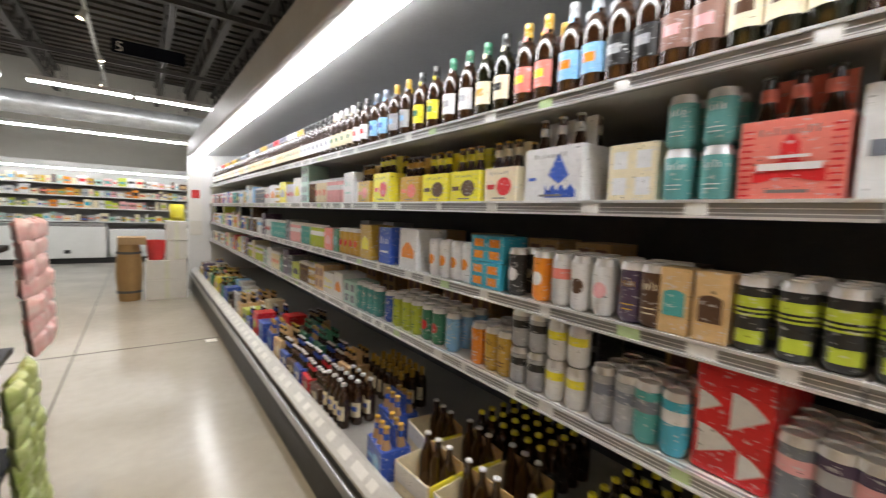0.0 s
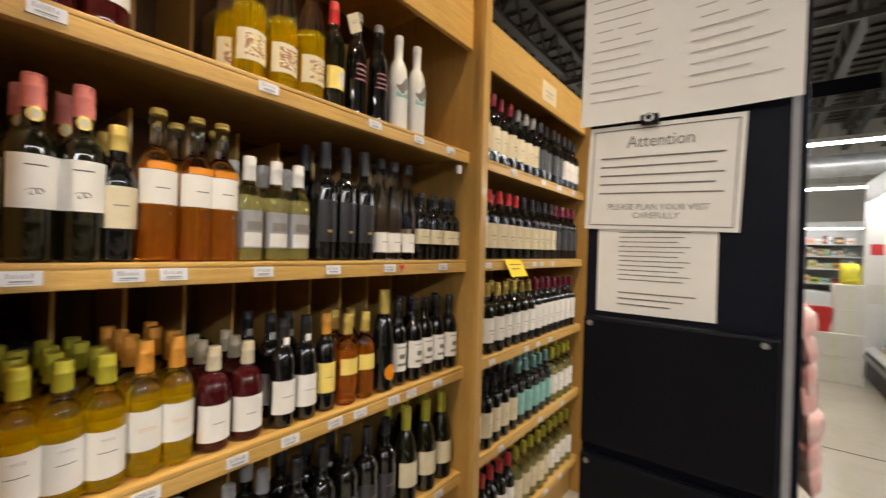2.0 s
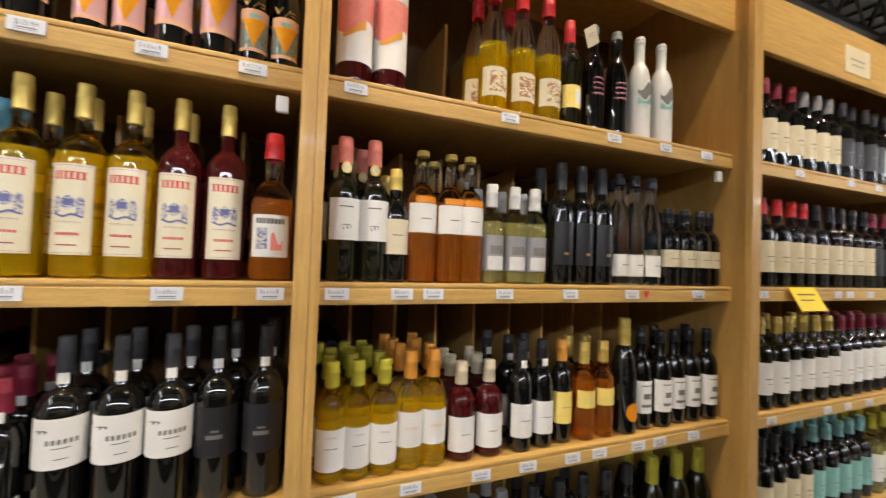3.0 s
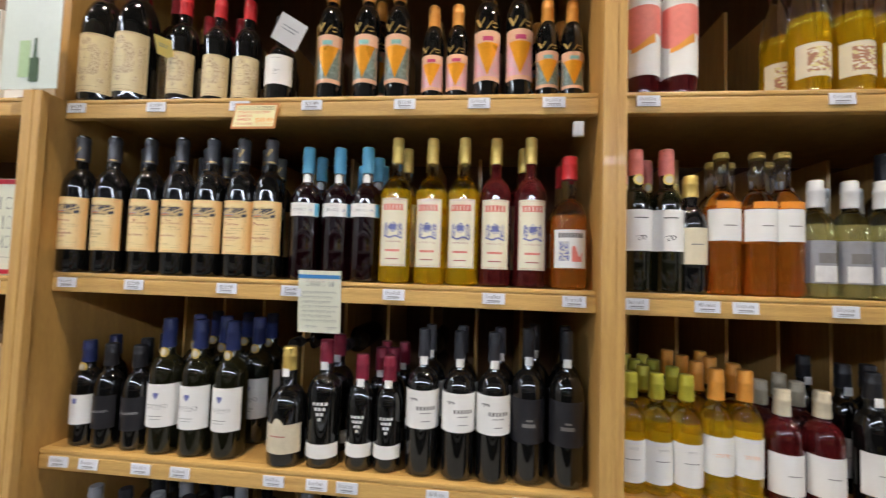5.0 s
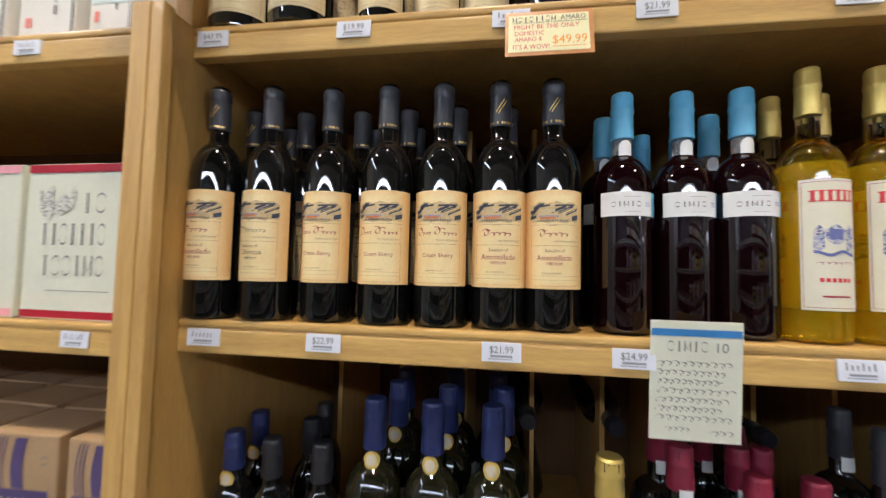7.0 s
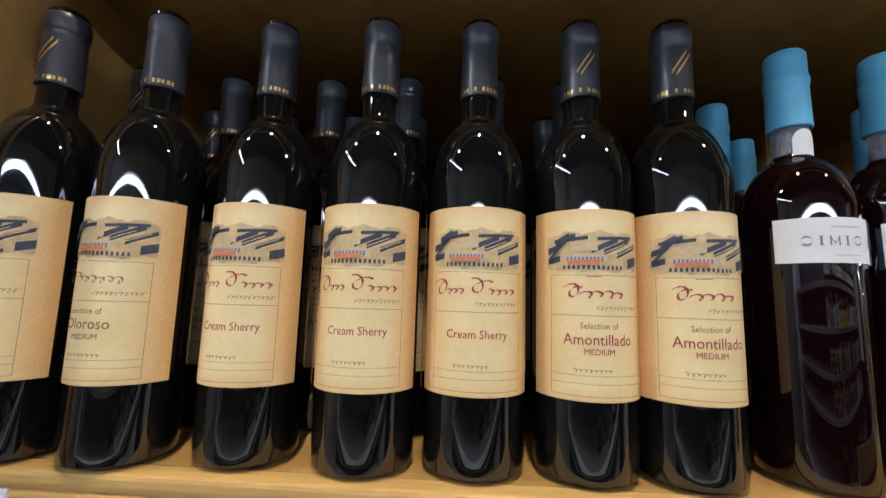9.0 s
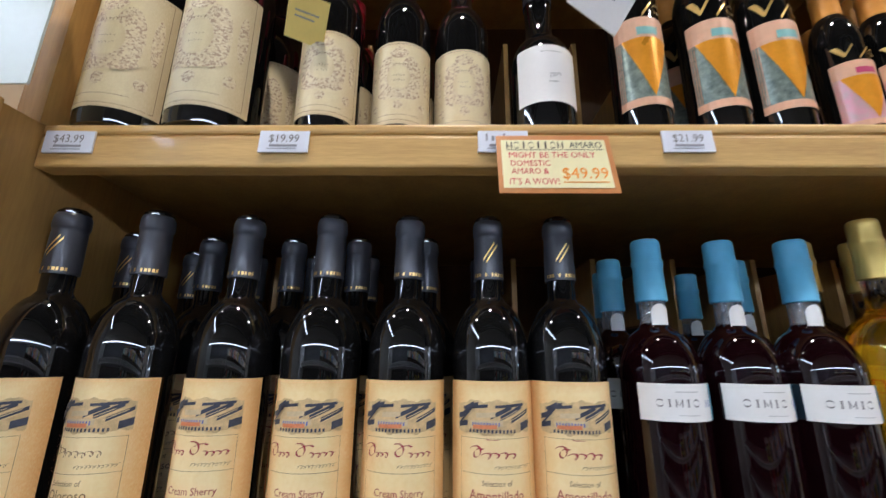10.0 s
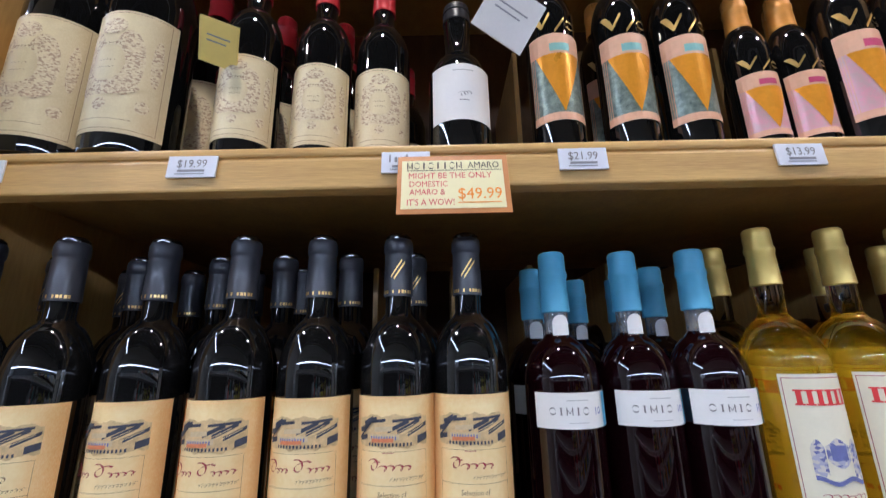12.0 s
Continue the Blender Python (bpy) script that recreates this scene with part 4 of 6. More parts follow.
row(bottle("golden sauternes half bottle with yellow foil and white label", glass_gold, "half", 0.237, foil_olive, 0.05, paper, 0.025, 0.108, 0.85, [(ink_grey, many(bar(-0.014, 0.014, 0.07, 0.0715), scrib(-0.01, 0.01, 0.092, 0.003, 3, 0.0006)))], None, "sauternes half bottles"), [0.614, 0.668, 0.725], SL, depth=3, step=0.066)
row(bottle("golden dessert wine half bottle with orange capsule and white label", glass_gold, "half", 0.252, foil_orange, 0.06, paper, 0.05, 0.125, 0.85, [(orange_ink, scrib(-0.014, 0.014, 0.09, 0.004, 4, 0.0007))], None, "orange-capped half bottles"), [0.783, 0.841], SL, depth=3, step=0.066)
row(bottle("dark rose dessert wine with cream capsule and white label", glass_rose, "half", 0.218, foil_cream, 0.05, paper, 0.022, 0.1, 0.85, [(ink_grey, bar(-0.012, 0.012, 0.06, 0.0615))], None, "rose dessert wines", r=0.034), [0.91, 0.988], SL, depth=2, step=0.075)
row(bottle("black dessert wine bottle with white neck band and label", glass_black, "half", 0.262, foil_black, 0.05, paper, 0.035, 0.115, 0.85, [(ink_grey, bar(-0.014, 0.014, 0.075, 0.0765))], paper, "white-banded bottles"), [1.069, 1.134], SL, depth=2, step=0.075)
row(bottle("dark half bottle with orange capsule and yellow label", glass_black, "half", 0.26, foil_orange, 0.055, paper_yel, 0.05, 0.13, 0.8, [(ink_grey, bar(-0.012, 0.012, 0.09, 0.0915))], None, "dessert wines", r=0.028), [1.2], SL, depth=1)
row(bottle("amber dessert wine half bottle with gold capsule", glass_amber, "half", 0.25, foil_gold, 0.055, paper_yel, 0.085, 0.13, 0.8, (), None, "amber dessert wines"), [1.268, 1.338], SL, depth=1)
row(bottle("champagne bottle with gold foil and orange shield label", glass_black, "champ", 0.31, foil_gold, 0.11, None, prints=[(orange_ink, lambda b: add_strip(b, -0.024, 0.024, lambda u: 0.06 - 0.025 * math.sqrt(max(0, 1 - (u / 0.0242) ** 2)), lambda u: 0.06 + 0.025 * math.sqrt(max(0, 1 - (u / 0.0242) ** 2)), 12))], group="", r=0.036), [1.41], SL)
row(bottle("dark liqueur wine bottle with a printed white label", glass_black, "half", 0.272, foil_black, 0.035, paper, 0.045, 0.135, 0.88, [(ink_grey, many(bar(-0.018, 0.018, 0.062, 0.07), bar(-0.012, 0.012, 0.085, 0.1), bar(-0.02, 0.02, 0.12, 0.123)))], None, "dark liqueur wines"), [1.485, 1.551, 1.617, 1.684, 1.75], SL, depth=1)
row(bottle("tall rose bottle with a coral and white wrap label", glass_rose, "bordeaux", 0.31, coral, 0.06, paper, 0.04, 0.215, 1.2, [(coral, lambda b: add_strip(b, -0.05, 0.05, lambda u: 0.115 + 0.015 * math.sin(u * 60), 0.19, 14)), (foil_orange, lambda b: add_strip(b, -0.03, 0.02, lambda u: 0.10 + 0.01 * math.sin(u * 60), lambda u: 0.115 + 0.015 * math.sin(u * 60), 14))], None, "coral wrap bottles"), [0.63, 0.705], ST)
row(bottle("yellow limoncello bottle with red cap and lemon label", glass_gold, "champ", 0.325, foil_red, 0.05, paper_old, 0.035, 0.105, 0.8, [(pic_lime, bar(-0.024, 0.024, 0.045, 0.095, 8))], None, "limoncello bottles", r=0.035), [0.965, 1.045, 1.125], ST, depth=1)
row(bottle("narrow yellow liqueur bottle with red cap and yellow label", glass_olive, "half", 0.29, foil_red, 0.06, paper_yel, 0.05, 0.11, 0.8, [(paper, bar(-0.002, 0.024, 0.06, 0.1))], None, "limoncello bottles"), [1.2], ST)
row(bottle("slim dark liqueur bottle with a printed red pattern", glass_black, "slim", 0.295, foil_grey, 0.022, None, prints=[(pink_ink, many(*[scrib(-0.022, 0.022, 0.1 + 0.014 * k, 0.003, 4, 0.002, k) for k in range(4)]))], group="slim liqueur bottles", r=0.03), [1.277, 1.355], ST)
row(bottle("slim frosted white bottle with a landscape print", frost, "slim", 0.3, foil_white, 0.02, None, prints=[(ink_grey, lambda b: add_strip(b, -0.03, 0.03, lambda u: 0.12 + 0.01 * math.sin(u * 150), lambda u: 0.15 + 0.014 * math.sin(u * 120 + 1), 12)), (teal_ink, lambda b: add_strip(b, -0.03, 0.03, 0.10, lambda u: 0.112 + 0.006 * math.sin(u * 150), 12))], group="frosted bottles", r=0.032), [1.44, 1.53], ST)

# the farther bay: rows of wine
D0 = 1.90


def wine_row(z, kinds, n, x=-1.30):
    ys = [D0 + (3.02 - D0) * (k + 0.5) / n for k in range(n)]
    runs = {}
    for k, y in enumerate(ys):
        runs.setdefault(kinds[k * len(kinds) // n], []).append(y)
    for ob, yy in runs.items():
        row(ob, yy, z, x, depth=1)


def wine(label, cap, pap, glass=glass_black, z0=0.05, z1=0.155, h=0.3):
    return bottle(label, glass, "bordeaux", h, cap, 0.055, pap, z0, z1, 0.85, [(ink_grey, many(bar(-0.018, 0.018, z0 + 0.05, z0 + 0.053), bar(-0.012, 0.012, z0 + 0.035, z0 + 0.037)))], None, "red and white wines")


wine_row(1.873, [wine("red wine bottle with maroon capsule and cream label", foil_maroon, paper_old), wine("red wine bottle with grey capsule and cream label", foil_grey, paper_old), wine("red wine bottle with black capsule and dark label", foil_black, foil_dark), wine("red wine bottle with black capsule and white label", foil_black, paper)], 14)
wine_row(1.463, [wine("red wine bottle with bright red capsule and cream label", foil_red, paper_old), wine("red wine bottle with black capsule and pale label", foil_black, paper_old), wine("red wine bottle with purple capsule and dark label", foil_maroon, foil_dark)], 14)
wine_row(1.058, [wine("green wine bottle with gold capsule and white label", foil_gold, paper, glass_olive), wine("red wine bottle with maroon capsule and tall white label", foil_maroon, paper, z1=0.17)], 14)
wine_row(0.656, [wine("red wine bottle with black capsule and buff label", foil_black, paper_old), wine("wine bottle with teal capsule and teal label", teal_ink, teal_ink), wine("white wine bottle with green capsule and white label", foil_olive, paper, glass_straw)], 14)
wine_row(0.235, [wine("red wine bottle with red capsule and white label", foil_red, paper), wine("golden white wine bottle with olive capsule", foil_olive, paper_old, glass_straw), wine("pale green wine bottle with yellow capsule", foil_olive, paper, glass_straw)], 14)

# bottles lying in the rack behind the port shelf and others
lying = bottle("dark bottle lying on its side in the back rack", glass_black, "bordeaux", 0.29, foil_black, 0.05, None, group="lying bottles")
first = True
for z, ys in ((1.058, (-0.215, -0.07, 0.16, 0.64, 1.0)), (1.463, (-0.3, 0.30, 0.4, 0.05))):
    for y in ys:
        for zz in (0.04, 0.12, 0.2):
            if random.random() < 0.35:
                continue
            m = pose(XB + 0.025, y, z + zz + 0.02, 0, 90, 0)
            if first:
                lying.matrix_basis = m
                first = False
            else:
                copy_thing(lying, m)

# ---- boxed wine in the lower bay ----
kraft = mat("kraft_board", (0.42, 0.27, 0.14), 0.7, var=0.1, scale=20)
card_white = mat("white_carton", (0.74, 0.72, 0.66), 0.45, var=0.04)
card_cream = mat("cream_carton", (0.72, 0.72, 0.58), 0.4, var=0.05)
card_black = mat("black_carton", (0.025, 0.025, 0.028), 0.4, var=0.2)
card_magenta = mat("magenta_carton", (0.55, 0.01, 0.10), 0.35, var=0.1)
card_yellow = mat("lemon_yellow_carton", (0.80, 0.72, 0.02), 0.35, var=0.06)
card_green = mat("green_carton", (0.10, 0.45, 0.03), 0.35, var=0.1)
card_orange = mat("orange_carton_print", (0.82, 0.38, 0.06), 0.45)
card_red = mat("brick_red_print", (0.62, 0.09, 0.05), 0.45)
card_purple = mat("dark_purple_print", (0.09, 0.06, 0.16), 0.45)
dark_red = mat("crimson_print", (0.42, 0.01, 0.03), 0.4)


def flat(name, m, parent, x, draw, label=""):
    """Printing on a face that looks along +x."""
    bm = bmesh.new()
    draw(bm)
    ob = part(name, stand(bm, x), m, parent, label)
    return tagged(ob, label, kind="stuff") if name in ("price", "small_print", "lettering", "handwriting", "panel_lettering", "title", "band_print", "border_print", "front_print", "edge_shade", "sketch_print", "print") else ob


def letters(u0, u1, v, h, n, seed=0):
    """A word that cannot be read or named, as upright blocks."""
    rng = random.Random(seed)
    p = (u1 - u0) / n
    return many(*[bar(u0 + p * k, u0 + p * (k + rng.uniform(0.22, 0.5)), v, v + h * (1.0 if k == 0 or rng.random() < 0.25 else 0.68), 1) for k in range(n)])


def curve_band(c, width, v0, v1, sway, n=12):
    """A printed stripe that swings from side to side on its way up."""
    def go(bm):
        prev = None
        for i in range(n + 1):
            v = v0 + (v1 - v0) * i / n
            cur = (bm.verts.new((c + sway(v), v, 0)), bm.verts.new((c + sway(v) + width, v, 0)))
            if prev:
                bm.faces.new((prev[0], prev[1], cur[1], cur[0]))
            prev = cur
    return go


def carton(name, label, y0, y1, z0, h, m, depth=0.12, x=-1.27, group="boxed wine", lean=0.0):
    w = (y1 - y0) / 2
    ob = solid(name, box(-depth, 0, -w, w, 0, h, 0.003), m, label, "box", group, at=pose(x, (y0 + y1) / 2, z0, 0, 0, lean))
    return ob, w


pic_rooster = picture_material("bird_engraving", (0.30, 0.29, 0.27), (0.58, 0.57, 0.50), (0.68, 0.67, 0.56), 230)
Z1, Z2, Z3, Z4 = 0.60, 1.012, 1.45, 1.882
for k, (a, b, trim, lab) in enumerate(((-0.988, -0.802, dark_red, "cream boxed red wine with a crimson border"), (-1.193, -0.998, pink_ink, "cream boxed rose wine with a pink border"), (-1.455, -1.305, card_yellow, "cream boxed white wine with a yellow border"))):
    ob, w = carton("wine_box", lab, a, b, Z3, 0.236, card_cream, 0.11, lean=random.uniform(-2, 2))
    flat("border_print", trim, ob, 0.0012, many(bar(-w + 0.002, w - 0.002, 0.222, 0.234), bar(-w + 0.002, w - 0.002, 0.003, 0.014)))
    flat("lettering", ink_grey, ob, 0.0012, many(marks(w * 0.1, w * 0.62, 0.160, 0.030, "io", 0.0022), marks(-w * 0.66, w * 0.62, 0.112, 0.032, "iioiiio", 0.0022), marks(-w * 0.62, w * 0.62, 0.066, 0.030, "iooimo", 0.0022), bar(-w * 0.5, w * 0.7, 0.043, 0.044)))
    flat("rooster_print", pic_rooster, ob, 0.0012, many(lambda b: add_strip(b, -w * 0.45, -w * 0.05, lambda u: 0.164 + 0.006 * math.cos(u * 110), lambda u: 0.184 + 0.006 * math.sin(u * 200), 14), lambda b: add_strip(b, -w * 0.72, -w * 0.45, lambda u: 0.158 + 0.010 * math.sin(u * 170 + 1), lambda u: 0.196 + 0.006 * math.sin(u * 240), 10), lambda b: add_strip(b, -w * 0.12, -w * 0.02, 0.180, lambda u: 0.198 + 0.004 * math.sin(u * 700), 6)))
ob, w = carton("wine_box", "cream boxed wine turned sideways with yellow edges", -1.298, -1.200, Z3, 0.232, card_cream, 0.18)
flat("border_print", card_yellow, ob, 0.0012, many(bar(-w + 0.002, w - 0.002, 0.218, 0.230), bar(-w + 0.002, w - 0.002, 0.003, 0.013)))
flat("bottles_print", ink_grey, ob, 0.0012, letters(-0.02, 0.02, 0.115, 0.04, 4, 5))
ob, w = carton("wine_box", "black boxed wine with bold white lettering", -1.68, -1.475, Z3, 0.245, card_black, 0.13)
flat("lettering", foil_white, ob, 0.0012, many(letters(-0.08, 0.085, 0.17, 0.045, 5, 7), letters(-0.08, 0.07, 0.02, 0.045, 4, 8), bar(-0.02, 0.05, 0.085, 0.09), bar(-0.02, -0.015, 0.085, 0.14), bar(0.045, 0.05, 0.085, 0.14), bar(-0.03, 0.06, 0.14, 0.146)))

for k, (a, b, m, lab) in enumerate(((-0.885, -0.772, card_purple, "purple"), (-1.03, -0.903, card_purple, "purple"), (-1.185, -1.048, card_red, "red"), (-1.345, -1.205, card_red, "red"), (-1.50, -1.365, card_orange, "orange"), (-1.66, -1.52, card_orange, "orange"))):
    for d in range(3):
        ob, w = carton("wine_box", f"kraft cardboard wine box with {lab} printed bands", a, b, Z2, 0.268, kraft, 0.105, -1.272 - 0.112 * d, "kraft wine boxes", random.uniform(-3, 3))
        if d:
            continue
        flat("label_panel", m, ob, 0.0012, bar(-w * 0.8, w * 0.8, 0.12, 0.188))
        sway = lambda v: 0.020 * math.cos(math.pi * (v - 0.07) / 0.15)
        flat("band_print", m, ob, 0.001, many(*[curve_band(c, wd, v0, v1, sway) for c, wd in ((-0.022, 0.0022), (-0.0155, 0.0022), (-0.009, 0.0022), (0.006, 0.020)) for v0, v1 in ((0.004, 0.119), (0.189, 0.262))]))
        flat("small_print", ink_grey, ob, 0.001, many(marks(w * 0.55, w * 0.8, 0.225, 0.012, "o", 0.002), bar(-w * 0.3, w * 0.1, 0.034, 0.0355), bar(-w * 0.3, w * 0.1, 0.041, 0.0425)))
        flat("panel_lettering", foil_cream, ob, 0.0018, many(marks(-w * 0.66, w * 0.66, 0.163, 0.013, "ioioimo", 0.0016), bar(-w * 0.6, w * 0.6, 0.15, 0.1515), bar(-w * 0.6, w * 0.6, 0.143, 0.1445), bar(-w * 0.4, w * 0.4, 0.13, 0.133)))
        flat("seal_print", foil_white, ob, 0.0018, lambda b: add_strip(b, -w * 0.75, -w * 0.75 + 0.028, lambda u: 0.105 - 0.014 * math.sqrt(max(0, 1 - ((u + w * 0.75 - 0.014) / 0.0141) ** 2)), lambda u: 0.105 + 0.014 * math.sqrt(max(0, 1 - ((u + w * 0.75 - 0.014) / 0.0141) ** 2)), 10))
for a, b, m, lab, h in ((-0.93, -0.79, card_yellow, "lemon yellow wine carton", 0.30), (-1.075, -0.94, card_yellow, "lemon yellow wine carton", 0.30), (-1.24, -1.10, card_magenta, "magenta wine carton", 0.31), (-1.395, -1.255, card_magenta, "magenta wine carton", 0.31), (-1.55, -1.41, card_magenta, "magenta wine carton", 0.31), (-1.70, -1.565, card_green, "bright green wine carton", 0.30)):
    for d in range(2):
        ob, w = carton("wine_carton", lab + " with a handle slot, on the lower shelf", a, b, Z1, h, m, 0.16, -1.262 - 0.17 * d, "bright wine cartons", random.uniform(-2, 2))
        bm = bmesh.new()
        add_box(bm, -0.10, -0.06, -0.03, 0.03, h - 0.001, h + 0.0012)
        part("handle_slot", bm, card_black if m is not card_yellow else card_orange, ob)
        flat("front_print", foil_grey if m is not card_yellow else card_green, ob, 0.0012, many(letters(-w * 0.7, w * 0.7, h * 0.6, 0.05, 5, 4), bar(-w * 0.6, w * 0.6, h * 0.4, h * 0.44)))
for k, (a, b) in enumerate(((-0.922, -0.835), (-1.062, -0.935), (-1.19, -1.07), (-1.302, -1.2), (-1.44, -1.325))):
    ob, w = carton("wine_pouch_box", "white wine carton with black sketches in clear wrap", a, b, Z4, 0.235 + 0.008 * (k % 3), card_white, 0.1, -1.285, "white sketch cartons", -6)
    hb = 0.235 + 0.008 * (k % 3)
    # black strips that paint the shadow along the carton's edges onto its front
    flat("edge_shade", card_black, ob, 0.0012, many(bar(w * 0.90, w - 0.003, 0.004, hb - 0.006, 1), bar(-w + 0.004, w * 0.88, 0.004, 0.014), bar(-w + 0.003, w * 0.88, hb - 0.008, hb - 0.005)))
    if k == 2:
        art = many(*[bar(w * (0.15 + 0.22 * q), w * (0.20 + 0.22 * q), 0.155, 0.222, 1) for q in range(3)], bar(w * 0.15, w * 0.64, 0.148, 0.156), bar(w * 0.36, w * 0.43, 0.055, 0.15, 1), *[letters(-w * 0.75, w * (0.02 + 0.04 * q), 0.105 + 0.027 * q, 0.022, 4 + q, q) for q in range(3)])
    elif k in (0, 1):
        art = many(*[letters(w * (0.30 + 0.02 * q), w * 0.46, 0.05 + 0.02 * q, 0.015, 1, q) for q in range(7)], lambda b: add_strip(b, -w * 0.75, -w * 0.05, lambda u: 0.155 + 0.03 * math.cos(u * 40), lambda u: 0.172 + 0.03 * math.cos(u * 40 + 0.3), 10), lambda b: add_strip(b, -w * 0.72, -w * 0.5, 0.12, lambda u: 0.16 + 0.01 * math.sin(u * 300), 5), bar(-w * 0.6, w * 0.1, hb - 0.035, hb - 0.022, 4), bar(w * 0.6, w * 0.8, 0.12, 0.17, 2))
    else:
        art = many(letters(-w * 0.75, -w * 0.1, 0.19, 0.022, 4, k), letters(-w * 0.02, w * 0.75, 0.188, 0.028, 4, k + 1), lambda b: add_strip(b, -w * 0.75, w * 0.8, lambda u: 0.150 - 10 * u * u, lambda u: 0.158 - 9 * u * u + 0.003 * math.sin(u * 120), 14), bar(-w * 0.5, -w * 0.1, 0.168, 0.172), bar(-w * 0.6, -w * 0.45, 0.11, 0.13), bar(w * 0.45, w * 0.49, 0.075, 0.15, 1))
    flat("sketch_print", ink, ob, 0.0014, art)
    flat("badge_print", coral, ob, 0.0014, bar(-w * 0.70, -w * 0.48, 0.035, 0.052))
row(bottle("tall dark sparkling wine bottle with a dark label", glass_black, "champ", 0.32, foil_black, 0.1, foil_dark, 0.05, 0.13, 0.8, [(ink_gold, bar(-0.014, 0.014, 0.1, 0.106))], None, "sparkling wines"), [-1.50, -1.60, -1.70], Z4, x=-1.31, depth=1, step=0.1)
sheet = solid("shelf_sign", box(-1.193, -1.191, UP[1] - 0.085, UP[1] + 0.06, 1.8735, 2.125), mat("pale_green_card", (0.66, 0.72, 0.66), 0.3, var=0.04), "pale laminated card with a small green wine bottle printed on it", "sign")
bm = bmesh.new()
add_strip(bm, -0.012, 0.012, 1.89, lambda u: 1.945 if abs(u) > 0.0045 else 1.99, 16)
part("bottle_print", stand(bm, -1.190, UP[1] + 0.0, 0), mat("bottle_print_green", (0.05, 0.10, 0.04), 0.4), sheet)
part("tint_print", stand(add_strip(bmesh.new(), -0.04, -0.012, 1.90, 1.985, 2), -1.190, UP[1], 0), mat("light_green_print", (0.42, 0.58, 0.32), 0.5), sheet)


# ---- price tags and cards on the shelf edges ----
tag_white = mat("price_tag_card", (0.76, 0.78, 0.84), 0.4, var=0.03)


def tag(y, z, s="", w=0.047, h=0.023, x=XF + 0.0005, lean=0.0):
    t = solid("price_tag", box(0, 0.0022, -w / 2, w / 2, -h / 2, h / 2, 0.0005), tag_white, "white plastic price tag on the oak shelf edge", "price tag", "shelf price tags", at=pose(x, y, z, lean, random.uniform(-6, 0), random.uniform(-2, 2)))
    if s:
        flat("price", ink_grey, t, 0.0026, words(s, 0, -0.001, 0.0118, 0.9))
    else:
        flat("price", foil_grey, t, 0.0026, letters(-0.016, 0.016, 0.0, 0.008, 6, int(y * 100)))
    flat("small_print", foil_grey, t, 0.0026, many(bar(-0.013, 0.013, -0.006, -0.0035), bar(-0.015, 0.013, -0.0085, -0.0075)))


for y, s in ((-0.668, "$43.99"), (-0.462, "$19.99"), (-0.256, ""), (-0.085, "$21.99"), (0.125, "$13.99"), (0.286, ""), (0.442, "")):
    tag(y, 1.853, s)
for y, s in ((-0.658, ""), (-0.488, "$22.99"), (-0.262, "$21.99"), (-0.112, "$24.99"), (0.116, ""), (0.327, ""), (0.489, "")):
    tag(y, 1.440, s)
for y in (-0.645, -0.57, -0.441, -0.347, -0.13, -0.034, 0.032, 0.223, 0.399):
    tag(y, 1.033)
for z, ys in ((1.853, (0.63, 0.99, 1.31, 1.5, 1.67)), (1.440, (0.61, 0.743, 0.813, 0.99, 1.18, 1.385, 1.645)), (1.033, (0.64, 0.778, 0.944, 1.069, 1.2, 1.286, 1.42, 1.5, 1.634)), (0.632, (0.7, 0.95, 1.2, 1.45, 1.66)),):
    for y in ys:
        tag(y, z)
for z, ys in ((1.853, (2.14, 2.46, 2.66, 2.88)), (1.440, (1.95, 2.38, 2.46, 2.6)), (1.033, (2.0, 2.32, 2.45, 2.6)), (0.632, (2.1, 2.5, 2.8)), (0.212, (2.1, 2.3, 2.6, 2.8))):
    for y in ys:
        tag(y, z)
for z, ys in ((1.86, (-0.98, -1.06, -1.33)), (1.427, (-0.86, -1.09, -1.36)), (0.988, (-0.95, -1.15, -1.38)),):
    for y in ys:
        tag(y, z)
heart = bmesh.new()
add_strip(heart, -0.011, 0.011, lambda u: -0.014 + abs(u) * 1.5, lambda u: 0.004 + 0.005 * math.sin(min(1, abs(u) / 0.011) * math.pi), 14)
solid("heart_sticker", stand(heart, XF + 0.004, 1.435, 1.442), red_paint, "small red heart sticker on the shelf edge", "sticker")

card = solid("shelf_card", box(-0.0012, 0, -0.052, 0.052, -0.066, 0, 0.0003), mat("orange_card_border", (0.55, 0.22, 0.06), 0.4), "handwritten amaro price card with an orange border", "sign", at=pose(XF + 0.004, -0.211, 1.858, 0, -14, 0))
flat("paper", mat("pale_yellow_paper", (0.80, 0.74, 0.42), 0.5, var=0.04), card, 0.0006, bar(-0.048, 0.047, -0.061, -0.006))
flat("title", ink, card, 0.001, many(marks(-0.043, 0.010, -0.0165, 0.0078, "moioiiom", 0.0010, False), words("AMARO", 0.029, -0.016, 0.0105, 0.8), bar(-0.043, 0.045, -0.0185, -0.0178)))
flat("lettering", mat("red_marker", (0.62, 0.04, 0.08), 0.5), card, 0.001, many(words("MIGHT BE THE ONLY", -0.003, -0.0275, 0.0095, 0.86), words("DOMESTIC", -0.023, -0.037, 0.0092, 0.8), words("AMARO &", -0.024, -0.046, 0.0092, 0.8), words("IT'S A WOW!", -0.021, -0.0575, 0.0098, 0.76)))
